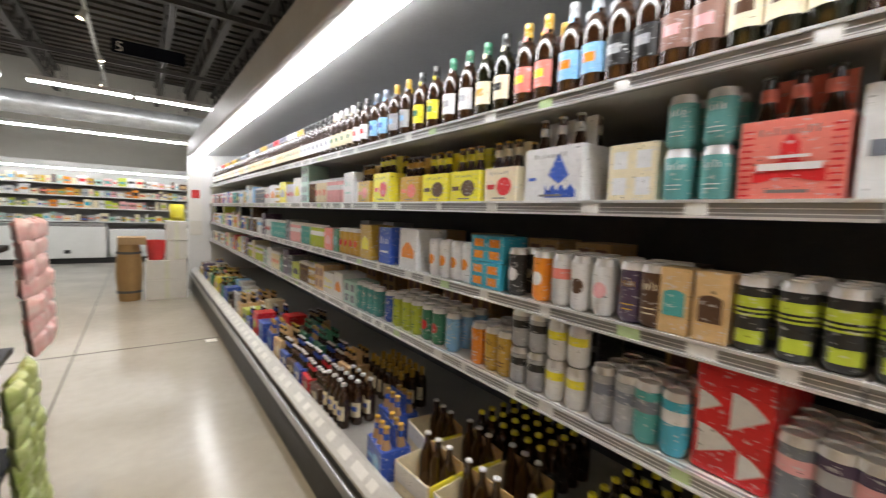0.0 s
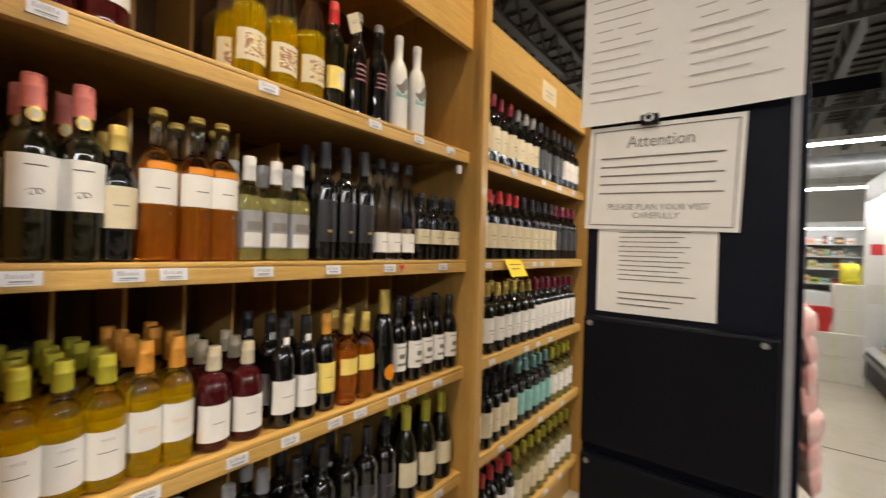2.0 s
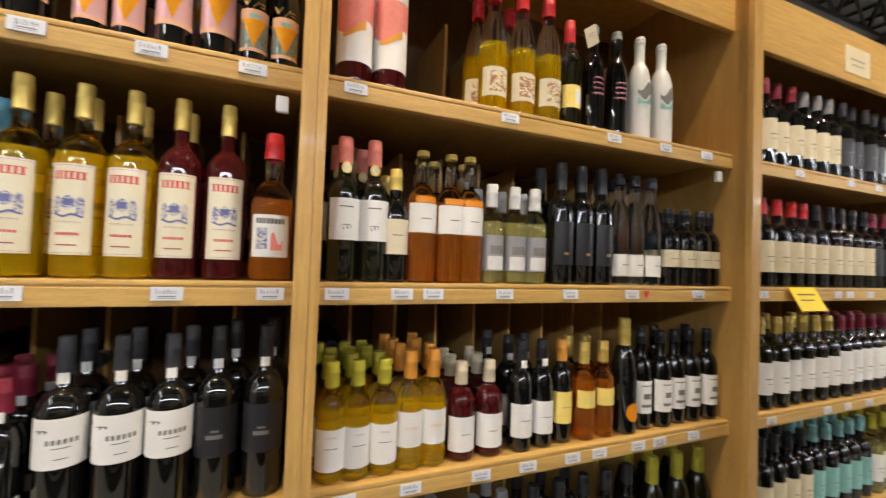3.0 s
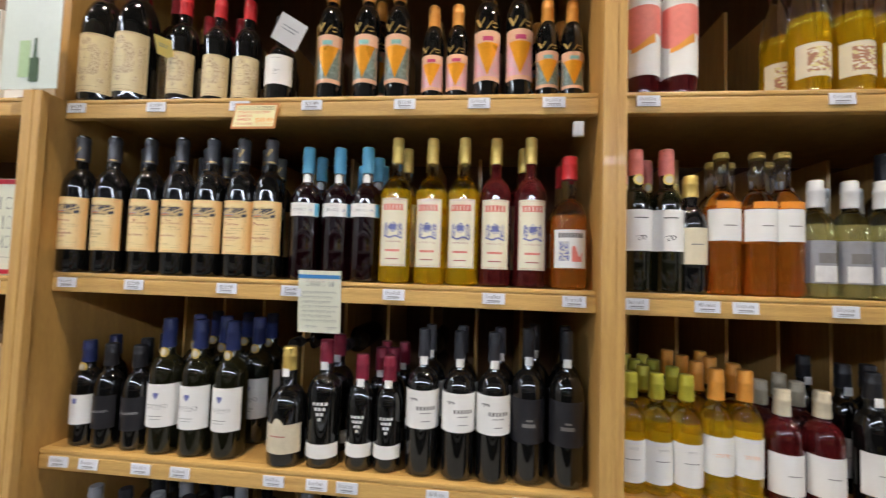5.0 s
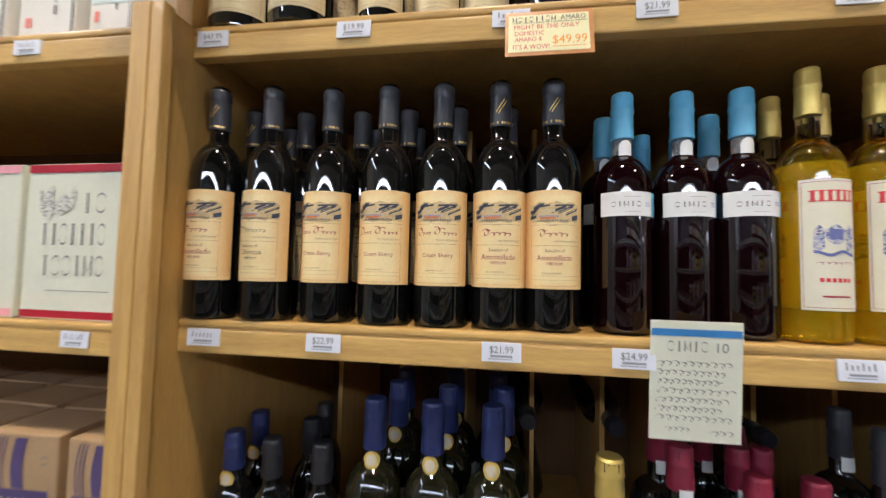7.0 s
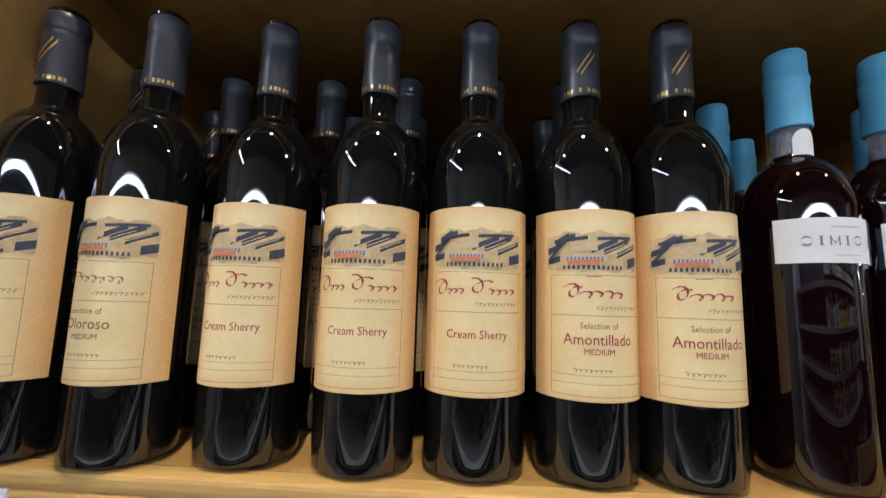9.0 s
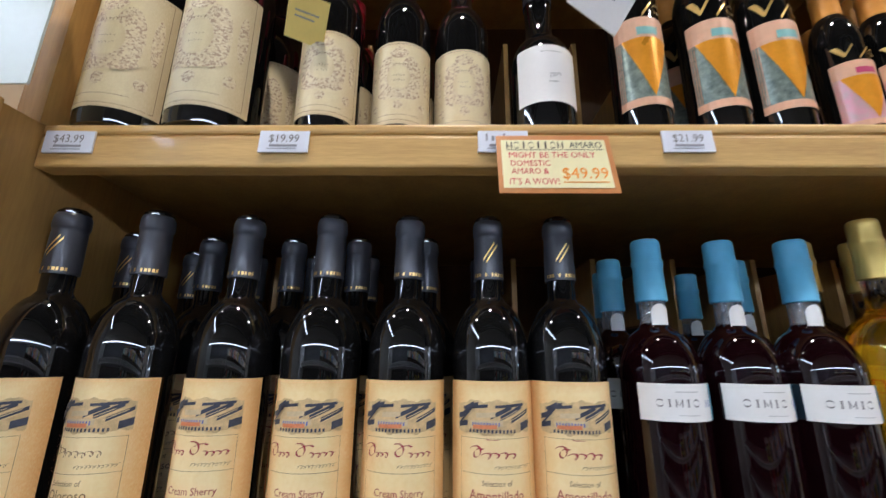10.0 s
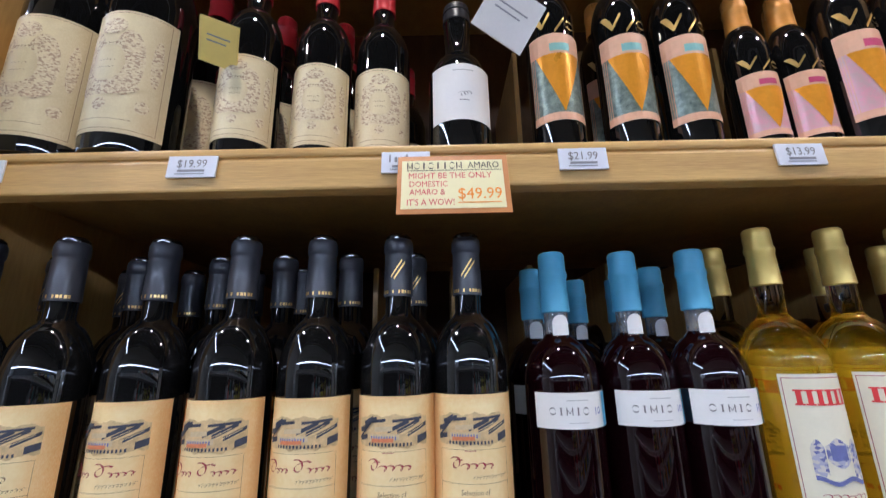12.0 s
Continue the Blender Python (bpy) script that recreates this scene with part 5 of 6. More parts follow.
flat("price", orange_ink, card, 0.001, many(words("$49.99", 0.024, -0.051, 0.0175, 0.85), bar(0.004, 0.043, -0.0555, -0.0545)))
card = solid("shelf_card", box(-0.0012, 0, -0.048, 0.048, -0.135, 0, 0.0003), mat("cream_note_card", (0.72, 0.72, 0.58), 0.45, var=0.04), "cream tasting note card with a blue stripe and handwriting", "sign", at=pose(XF + 0.006, -0.047, 1.486, 0, 4, 0))
flat("stripe", mat("blue_stripe", (0.05, 0.22, 0.50), 0.4), card, 0.0006, bar(-0.047, 0.047, -0.017, -0.009))
flat("title", ink_grey, card, 0.0006, many(marks(-0.030, 0.014, -0.034, 0.0115, "oimio", 0.0011), words("10", 0.026, -0.034, 0.0155)))
flat("handwriting", ink_grey, card, 0.0006, many(*[scrib(-0.04, 0.038 - 0.006 * (k % 3), -0.048 - 0.0102 * k, 0.0032, 10, 0.0008, k) for k in range(7)], scrib(-0.03, -0.005, -0.122, 0.0028, 4, 0.0007), scrib(0.018, 0.04, -0.124, 0.003, 3, 0.0008)))
for nm, y, z, s, lab, m, tx, rot in (("neck_tag", -0.146, 2.022, 0.062, "white folded neck tag hanging from the amaro bottle", paper, -1.25, (-28, 14, 10)), ("neck_tag", -0.456, 1.998, 0.045, "yellow folded neck tag on a vermouth bottle", paper_yel, -1.255, (-28, 38, -14)), ("neck_tag", 1.225, 2.105, 0.046, "cream neck tag on a liqueur bottle", paper_old, -1.25, (35, 10, 10))):
    bm = box(-0.0006, 0.0006, -s / 2, s / 2, -s / 2, s / 2)
    t = solid(nm, bm, m, lab, "tag", at=pose(tx, y, z, *rot))
    flat("crease_print", foil_grey, t, 0.0009, many(bar(-s * 0.3, s * 0.3, s * 0.12, s * 0.15), bar(-s * 0.3, s * 0.2, 0.0, s * 0.03)))
t = solid("shelf_card", box(-0.0012, 0, -0.075, 0.075, -0.085, 0), mat("bright_yellow_card", (0.85, 0.66, 0.02), 0.45), "bright yellow card hanging from the shelf edge", "sign", at=pose(XF + 0.004, 2.15, 1.465, 0, -28, 0))
flat("print", ink_brown, t, 0.0006, many(bar(-0.05, 0.05, -0.03, -0.024), bar(-0.05, 0.03, -0.05, -0.045)))
t = solid("header_card", box(0, 0.0015, -0.085, 0.085, -0.05, 0.05), paper_old, "cream card fixed to the oak header panel", "sign", at=pose(XF + 0.0005, 2.5, 2.318))
flat("print", foil_grey, t, 0.0018, many(bar(-0.05, 0.05, 0.0, 0.006), bar(-0.04, 0.04, -0.02, -0.015)))
for y, z in ((1.742, 1.80), (0.495, 1.80)):
    solid("shelf_clip", box(0, 0.012, -0.011, 0.011, -0.016, 0.016, 0.003), tag_white, "small white plastic clip under the shelf end", "clip", "shelf clips", at=pose(XF - 0.018, y, z))

# ---- the black rack end with notices ----
rack = empty("display_rack", "black metal display rack end with notices and black bins", "rack", at=pose(-0.497, 1.40, 0))
RW = 0.171
part("end_panel", box(-RW, RW, 0.0, 0.30, 0.02, 2.6, 0.006), black_metal, rack)
# lighter grey strip up the front corner of the end panel
part("edge_strip", box(RW - 0.010, RW + 0.0015, -0.0025, 0.012, 0.02, 2.6), foil_grey, rack, "thin grey strip along the rack corner")
part("corner_post", box(RW + 0.0005, RW + 0.02, 0.12, 0.30, 0.0, 2.6, 0.004), black_metal, rack)
part("base", box(-RW, RW - 0.03, 0.301, 0.8, 0.0, 0.1), black_metal, rack)
part("spine", box(-0.02, 0.02, 0.301, 0.8, 0.1, 1.9), black_metal, rack)
for z in (0.45, 0.85, 1.25):
    part("shelf", box(-RW + 0.02, -0.021, 0.302, 0.8, z, z + 0.02), black_metal, rack)
    part("shelf", box(0.021, RW - 0.03, 0.302, 0.8, z, z + 0.02), black_metal, rack)
for z in (1.11, 0.825, 0.54, 0.255):
    bm = box(-0.165, 0.155, -0.028, -0.001, z, z + 0.265, 0.008)
    bn = part("bin_front", bm, black_plastic, rack)
    for u in (-0.15, 0.135):
        part("rivet", lathe([(0, 0), (0.006, 0), (0.005, 0.004), (0, 0.005)], 10), steel, bn, smooth=True).matrix_basis = pose(u, -0.0285, z + 0.25, 90, 0, 0)


def notice(label, x0, x1, z0, z1, lines, y=-0.003, tilt=0.0, border=False, curl=0.0):
    w, h = (x1 - x0) / 2, (z1 - z0) / 2
    bm = bmesh.new()
    add_strip(bm, -w, w, -h, h, 10)
    for p in bm.verts:
        p.co = (p.co.x, -0.001 - curl * (p.co.x / w) ** 2 * 0.02 - (0.006 * curl if p.co.y < 0 else 0), p.co.y)
    ob = solid("notice", bm, paper, label, "notice", "taped notices", at=pose((x0 + x1) / 2, 1.40 + y, (z0 + z1) / 2, 0, tilt, 0))
    bm = bmesh.new()
    lines(bm, w, h)
    for p in bm.verts:
        p.co = (p.co.x, -0.0022 - curl * (p.co.x / w) ** 2 * 0.02 - (0.006 * curl if p.co.y < 0 else 0), p.co.y)
    part("lettering", bm, ink_faint if lines is page else ink_grey, ob)
    return ob


def page(b, w, h):
    for k in range(13):
        for s in (-1, 1):
            add_strip(b, s * w * 0.5 - w * 0.4, s * w * 0.5 + w * (0.35 - 0.12 * (k % 3)), h * 0.85 - k * h * 0.13, h * 0.85 - k * h * 0.13 + h * 0.018, 2)


def attention(b, w, h):
    add_text(b, "Attention", 0, h * 0.56, 0.034, 0.9)
    for k in range(5):
        add_strip(b, -w * 0.8, w * (0.8 - 0.1 * (k % 2)), h * 0.36 - k * h * 0.17, h * 0.36 - k * h * 0.17 + h * 0.03, 2)
    add_text(b, "PLEASE PLAN YOUR VISIT", 0, -h * 0.62, 0.0165, 0.95)
    add_text(b, "CAREFULLY", 0, -h * 0.78, 0.0165, 0.95)
    for e in (-0.93, 0.9):
        add_strip(b, -w * 0.93, w * 0.93, h * e, h * e + 0.0022, 2)
    for e in (-0.93, 0.92):
        add_strip(b, w * e, w * e + 0.002, -h * 0.92, h * 0.9, 1)


def lower(b, w, h):
    for k in range(11):
        add_strip(b, -w * 0.6, w * (0.6 - 0.1 * (k % 3)), h * 0.8 - k * h * 0.105, h * 0.8 - k * h * 0.105 + h * 0.02, 2)
    for k in range(3):
        add_strip(b, -w * 0.6, w * (0.7 - 0.2 * k), -h * 0.55 - k * h * 0.13, -h * 0.55 - k * h * 0.13 + h * 0.03, 2)


notice("white printed sheet taped to the black rack", -0.643, -0.432, 1.384, 1.565, lower, -0.002)
notice("white attention notice with a ruled border", -0.668, -0.398, 1.552, 1.763, attention, -0.006, 2)
notice("large double sheet of white paper clipped up", -0.678, -0.322, 1.768, 2.09, page, -0.010, 0.5, curl=0.5)
clip = empty("binder_clip", "small black binder clip holding the sheets", "clip", at=pose(-0.548, 1.384, 1.765))
part("jaw", box(-0.016, 0.016, -0.008, 0.006, -0.008, 0.012, 0.003), black_plastic, clip)
part("lever", lathe([(0.005, 0), (0.009, 0), (0.009, 0.004), (0.005, 0.004), (0.005, 0)], 12), steel, clip).matrix_basis = pose(0, -0.009, 0.004, 90, 0, 0)

# bags hanging on the aisle side of the rack
pink_bag = mat("pink_snack_bag", (0.74, 0.30, 0.27), 0.45, var=0.1, scale=26, alt=(0.80, 0.62, 0.54), fine=0.25)
green_bag = mat("lime_snack_bag", (0.24, 0.32, 0.04), 0.45, var=0.1, scale=26, alt=(0.60, 0.64, 0.30), fine=0.25)


def pouch(w, h, d, seed):
    rng = random.Random(seed)
    bm = bmesh.new()
    n, m = 7, 6
    g = {}
    for s in (-1, 1):
        for i in range(n):
            for j in range(m):
                u, v = i / (n - 1) * 2 - 1, j / (m - 1) * 2 - 1
                k = (1 - u ** 4) * (1 - v ** 4)
                if k < 1e-6 and s == 1:
                    g[s, i, j] = g[-1, i, j]
                    continue
                g[s, i, j] = bm.verts.new((s * d * 0.5 * k ** 0.6 * (1 + rng.uniform(-0.15, 0.15)), u * w / 2, v * h / 2))
    for s in (-1, 1):
        for i in range(n - 1):
            for j in range(m - 1):
                bm.faces.new((g[s, i, j], g[s, i + 1, j], g[s, i + 1, j + 1], g[s, i, j + 1]))
    bmesh.ops.recalc_face_normals(bm, faces=bm.faces)
    return bm


for name, m, lab, z0, n, yy in (("snack_bag", pink_bag, "small pink snack bag hanging on the rack", 0.90, 7, 2.10), ("snack_bag", green_bag, "small lime green snack bag hanging on the rack", 0.14, 10, 2.04)):
    bag = solid(name, pouch(0.13, 0.085, 0.05, 3), m, lab, "snack bag", "hanging snack bags", smooth=True)
    first = True
    for k in range(n):
        for j in range(3):
            mm = pose((-0.285 if m is pink_bag else -0.315) + 0.03 * (n - k) / n + random.uniform(-0.006, 0.006), yy + 0.12 * (j - 1.0) + random.uniform(-0.01, 0.01), z0 + 0.066 * k + 0.04, random.uniform(-8, 8), -3 + random.uniform(-5, 5), random.uniform(-8, 8))
            if first:
                bag.matrix_basis, first = mm, False
            else:
                copy_thing(bag, mm)

# ---- the long open cooler ----
CY0, CY1, CF = -2.6, 8.1, 1.03
CS = [0.90, 1.195, 1.505, 1.815]
cooler = empty("open_cooler", "long open refrigerated cooler stocked with beer", "cooler")
part("kick_plate", box(0.745, 0.765, CY0, CY1, 0.0, 0.15), kick_black, cooler)
part("bumper", box(0.722, 0.744, CY0, CY1, 0.235, 0.292, 0.008), steel, cooler)
part("front_panel", box(0.745, 0.775, CY0, CY1, 0.151, 0.335), kick_black, cooler)
bm = bmesh.new()
vs = [bm.verts.new((x, y, z)) for y in (CY0, CY1) for x, z in ((0.735, 0.336), (0.735, 0.352), (0.80, 0.398), (0.815, 0.398), (0.815, 0.336))]
for i in range(5):
    bm.faces.new((vs[i], vs[(i + 1) % 5], vs[5 + (i + 1) % 5], vs[5 + i]))
bm.faces.new(vs[:5])
bm.faces.new(vs[5:])
bmesh.ops.recalc_face_normals(bm, faces=bm.faces)
part("front_rail", bm, mat("rail_enamel", (0.60, 0.60, 0.58), 0.3, metal=0.25, var=0.15, scale=14, stretch=(1, 0.2, 1)), cooler, "pale metal front rail with price labels")
part("deck", box(0.816, 1.8, CY0, CY1, 0.32, 0.35), cool_grey, cooler)
part("back_panel", box(1.8, 1.86, CY0, CY1, 0.15, 2.42), cool_dark, cooler)
part("canopy_top", box(0.78, 1.86, CY0, CY1, 2.421, 2.45), cool_white, cooler)
part("fascia", box(0.70, 0.745, CY0, CY1, 2.272, 2.52, 0.012), mat("fascia_enamel", (0.42, 0.40, 0.37), 0.38, var=0.12, scale=3), cooler, "dull beige enamel canopy fascia")
bm = bmesh.new()
q = [(0.90, 2.300), (1.799, 2.40), (1.799, 2.419), (0.746, 2.419), (0.746, 2.300)]
vs = [bm.verts.new((x, y, z)) for y in (CY0, CY1) for x, z in q]
for i in range(5):
    bm.faces.new((vs[i], vs[(i + 1) % 5], vs[5 + (i + 1) % 5], vs[5 + i]))
bm.faces.new(vs[:5])
bm.faces.new(vs[5:])
bmesh.ops.recalc_face_normals(bm, faces=bm.faces)
part("canopy_lining", bm, mat("canopy_liner", (0.27, 0.27, 0.265), 0.4, var=0.1, scale=6), cooler)
y = CY0 + 0.03
while y < CY1 - 0.2:
    y1 = min(y + 2.38, CY1 - 0.05)
    part("lamp_tube", box(0.82, 0.875, y, y1, 2.250, 2.288), strip_glow, cooler, "cool white lamp strip")
    y = y1 + 0.012
part("end_panel", box(0.70, 1.86, CY1 + 0.001, CY1 + 0.05, 0.0, 2.52), cool_white, cooler)
part("end_panel", box(0.70, 1.86, CY0 - 0.05, CY0 - 0.001, 0.0, 2.52), cool_white, cooler)
label_white = mat("shelf_label_strip", (0.78, 0.78, 0.75), 0.4)
label_green = mat("green_shelf_label", (0.50, 0.66, 0.36), 0.4)
rail_alu = mat("price_rail_aluminium", (0.80, 0.80, 0.80), 0.3, metal=0.5, var=0.08, scale=30, stretch=(1, 0.1, 1))
rail_slot = mat("price_rail_slot", (0.34, 0.34, 0.34), 0.35, metal=0.5, var=0.15, scale=30, stretch=(1, 0.1, 1))
nsec = 4
for z in CS:
    for s in range(nsec):
        a = CY0 + (CY1 - CY0) * s / nsec + 0.003
        b = CY0 + (CY1 - CY0) * (s + 1) / nsec - 0.003
        sh = part("cooler_shelf", box(CF + 0.012, 1.78, a, b, z - 0.02, z - 0.002), cool_white, cooler)
        bm = box(CF, CF + 0.011, a, b, z - 0.036, z + 0.002)
        part("price_rail", bm, rail_slot, sh, "ridged aluminium price rail")
        for lo, hi, out in ((-0.004, 0.003, 0.007), (-0.0165, -0.0145, 0.0022), (-0.0265, -0.0245, 0.0022), (-0.038, -0.032, 0.011)):
            part("rail_lip", box(CF - out, CF - 0.0005, a, b, z + lo, z + hi), rail_alu, sh)
rng = random.Random(5)
for z in CS:
    y = -0.4
    while y < 6.5:
        m = label_green if rng.random() < 0.16 else label_white
        w = rng.uniform(0.03, 0.06)
        ob = solid("shelf_label", box(CF - 0.0052, CF - 0.0025, y, y + w, z - 0.031, z - 0.005), m, "small paper price label in the cooler rail", "price label", "cooler price labels")
        y += w + rng.uniform(0.06, 0.35)
y = 0.6
while y < 7.5:
    w = rng.uniform(0.05, 0.12)
    t = solid("rail_label", box(-0.001, 0.001, -w / 2, w / 2, -0.02, 0.02), label_white, "white price label on the sloping front rail", "price label", "front rail labels", at=pose(0.767, y, 0.377, 0, 54.7, 0))
    y += w + rng.uniform(0.03, 0.12)
poster = solid("end_notice", box(0.72, 0.90, 8.094, 8.0995, 1.2, 2.05), paper, "white notices on the cooler end panel", "notice")
part("red_square", box(0.755, 0.875, 8.091, 8.0935, 1.58, 1.72), red_paint, poster, "red square notice")
part("lower_sheet", box(0.73, 0.91, 8.091, 8.0935, 0.95, 1.195), card_white, poster)
solid("green_sign", box(0.694, 0.699, 1.42, 1.62, 2.36, 2.5), mat("dull_green_sign", (0.16, 0.22, 0.08), 0.5), "dull green sign on the cooler fascia", "sign")

# ---- drinks in the cooler ----
can_metal = mat("can_lid_aluminium", (0.82, 0.82, 0.83), 0.3, metal=0.7, var=0.05)
PAL = {}


def paint(name, col, rough=0.32):
    m = mat("print_" + name, tuple(min(0.85, c * 1.15) for c in col), rough, var=0.1, scale=45, coat=0.2)
    nt = m.node_tree
    shader = nt.nodes["Principled BSDF"]
    base = shader.inputs["Base Color"].links[0].from_socket
    geo = nt.nodes.new("ShaderNodeNewGeometry")
    art = nt.nodes.new("ShaderNodeTexNoise")
    art.inputs["Scale"].default_value = 58
    art.inputs["Detail"].default_value = 2.5
    flat = nt.nodes.new("ShaderNodeMapping")
    flat.inputs["Scale"].default_value = (1, 1, 2.2)
    nt.links.new(geo.outputs["Position"], flat.inputs["Vector"])
    nt.links.new(flat.outputs[0], art.inputs["Vector"])
    for lo, hi, tint in ((0.63, 0.65, tuple(0.45 * c + 0.38 for c in col)), (0.31, 0.29, tuple(0.3 * c for c in col))):
        mask = nt.nodes.new("ShaderNodeMapRange")
        mask.inputs[1].default_value, mask.inputs[2].default_value = lo, hi
        nt.links.new(art.outputs[0], mask.inputs[0])
        mix = nt.nodes.new("ShaderNodeMix")
        mix.data_type = "RGBA"
        nt.links.new(mask.outputs[0], mix.inputs[0])
        nt.links.new(base, mix.inputs[6])
        mix.inputs[7].default_value = (*tint, 1)
        base = mix.outputs[2]
    nt.links.new(base, shader.inputs["Base Color"])
    PAL[name] = m


for name, col in (("orange", (0.80, 0.24, 0.02)), ("white", (0.66, 0.66, 0.66)), ("cream", (0.70, 0.62, 0.44)), ("purple", (0.07, 0.045, 0.09)), ("brown", (0.09, 0.045, 0.025)), ("kraft", (0.58, 0.38, 0.18)), ("black", (0.018, 0.018, 0.018)), ("lime", (0.42, 0.50, 0.05)), ("teal", (0.06, 0.32, 0.30)), ("aqua", (0.03, 0.36, 0.50)), ("green", (0.03, 0.18, 0.10)), ("gold", (0.50, 0.30, 0.04)), ("grey", (0.34, 0.35, 0.37)), ("slate", (0.16, 0.18, 0.22)), ("yellow", (0.80, 0.66, 0.05)), ("red", (0.60, 0.02, 0.025)), ("blue", (0.03, 0.09, 0.42)), ("coral", (0.72, 0.20, 0.16)), ("sky", (0.20, 0.45, 0.70)), ("mint", (0.35, 0.55, 0.50)), ("pink", (0.70, 0.35, 0.36)), ("viridian", (0.10, 0.33, 0.32)), ("umber", (0.26, 0.14, 0.11))):
    paint(name, col)


def can(main, accent, h=0.157, r=0.0328, style=0):
    prof = [(0, 0.004), (r * 0.72, 0.0), (r * 0.80, 0.003), (r, 0.013), (r, h - 0.021)]
    ob = solid("beer_can", lathe(prof + [(0, h - 0.021)], 18), PAL[main], f"{main} printed aluminium drink can on the cooler shelf", "can", "canned drinks", smooth=True)
    part("lid", lathe([(r * 0.999, h - 0.0205), (r * 0.985, h - 0.0165), (r * 0.86, h - 0.0065), (r * 0.87, h - 0.001), (r * 0.80, h), (r * 0.76, h - 0.005), (0, h - 0.0055)], 18), can_metal, ob, smooth=True)
    d = [(PAL[accent], bar(-0.045, 0.045, h * 0.52, h * 0.72, 10))] if style == 0 else []
    if style == 1:
        d = [(PAL[accent], lambda b: add_strip(b, -0.02, 0.02, lambda u: h * 0.45 - 0.022 * math.sqrt(max(0, 1 - (u / 0.0202) ** 2)), lambda u: h * 0.45 + 0.022 * math.sqrt(max(0, 1 - (u / 0.0202) ** 2)), 12))]
    if style == 2:
        d = [(PAL[accent], many(bar(-0.045, 0.045, h * 0.6, h * 0.74, 10), bar(-0.045, 0.045, h * 0.54, h * 0.57, 10), bar(-0.045, 0.045, h * 0.48, h * 0.51, 10), bar(-0.02, 0.03, h * 0.12, h * 0.3, 8)))]
    if style == 3:
        d = [(PAL[accent], many(letters(-0.02, 0.02, h * 0.6, h * 0.14, 5, 3), bar(-0.018, 0.018, h * 0.3, h * 0.32), bar(-0.014, 0.014, h * 0.22, h * 0.24)))]
    for m, dr in d:
        part("print", wrap(r, 0.0005, dr), m, ob)
    return ob


def beer(cap, lab, glass=None, h=0.23, shape="beer", pr=None, foil=0.0):
    ob = bottle(f"brown beer bottle with {lab} label and {cap} cap", glass or glass_brown, shape, h, PAL[cap], foil or (0.012 if shape == "beer" else 0.045), PAL[lab], 0.045, 0.12 if shape == "beer" else 0.125, 0.75, [(PAL[pr], bar(-0.018, 0.018, 0.075, 0.1))] if pr else (), PAL[lab] if shape == "bomber" else None, "beer bottles", category="bottle")
    ob.name = "beer_bottle"
    return ob


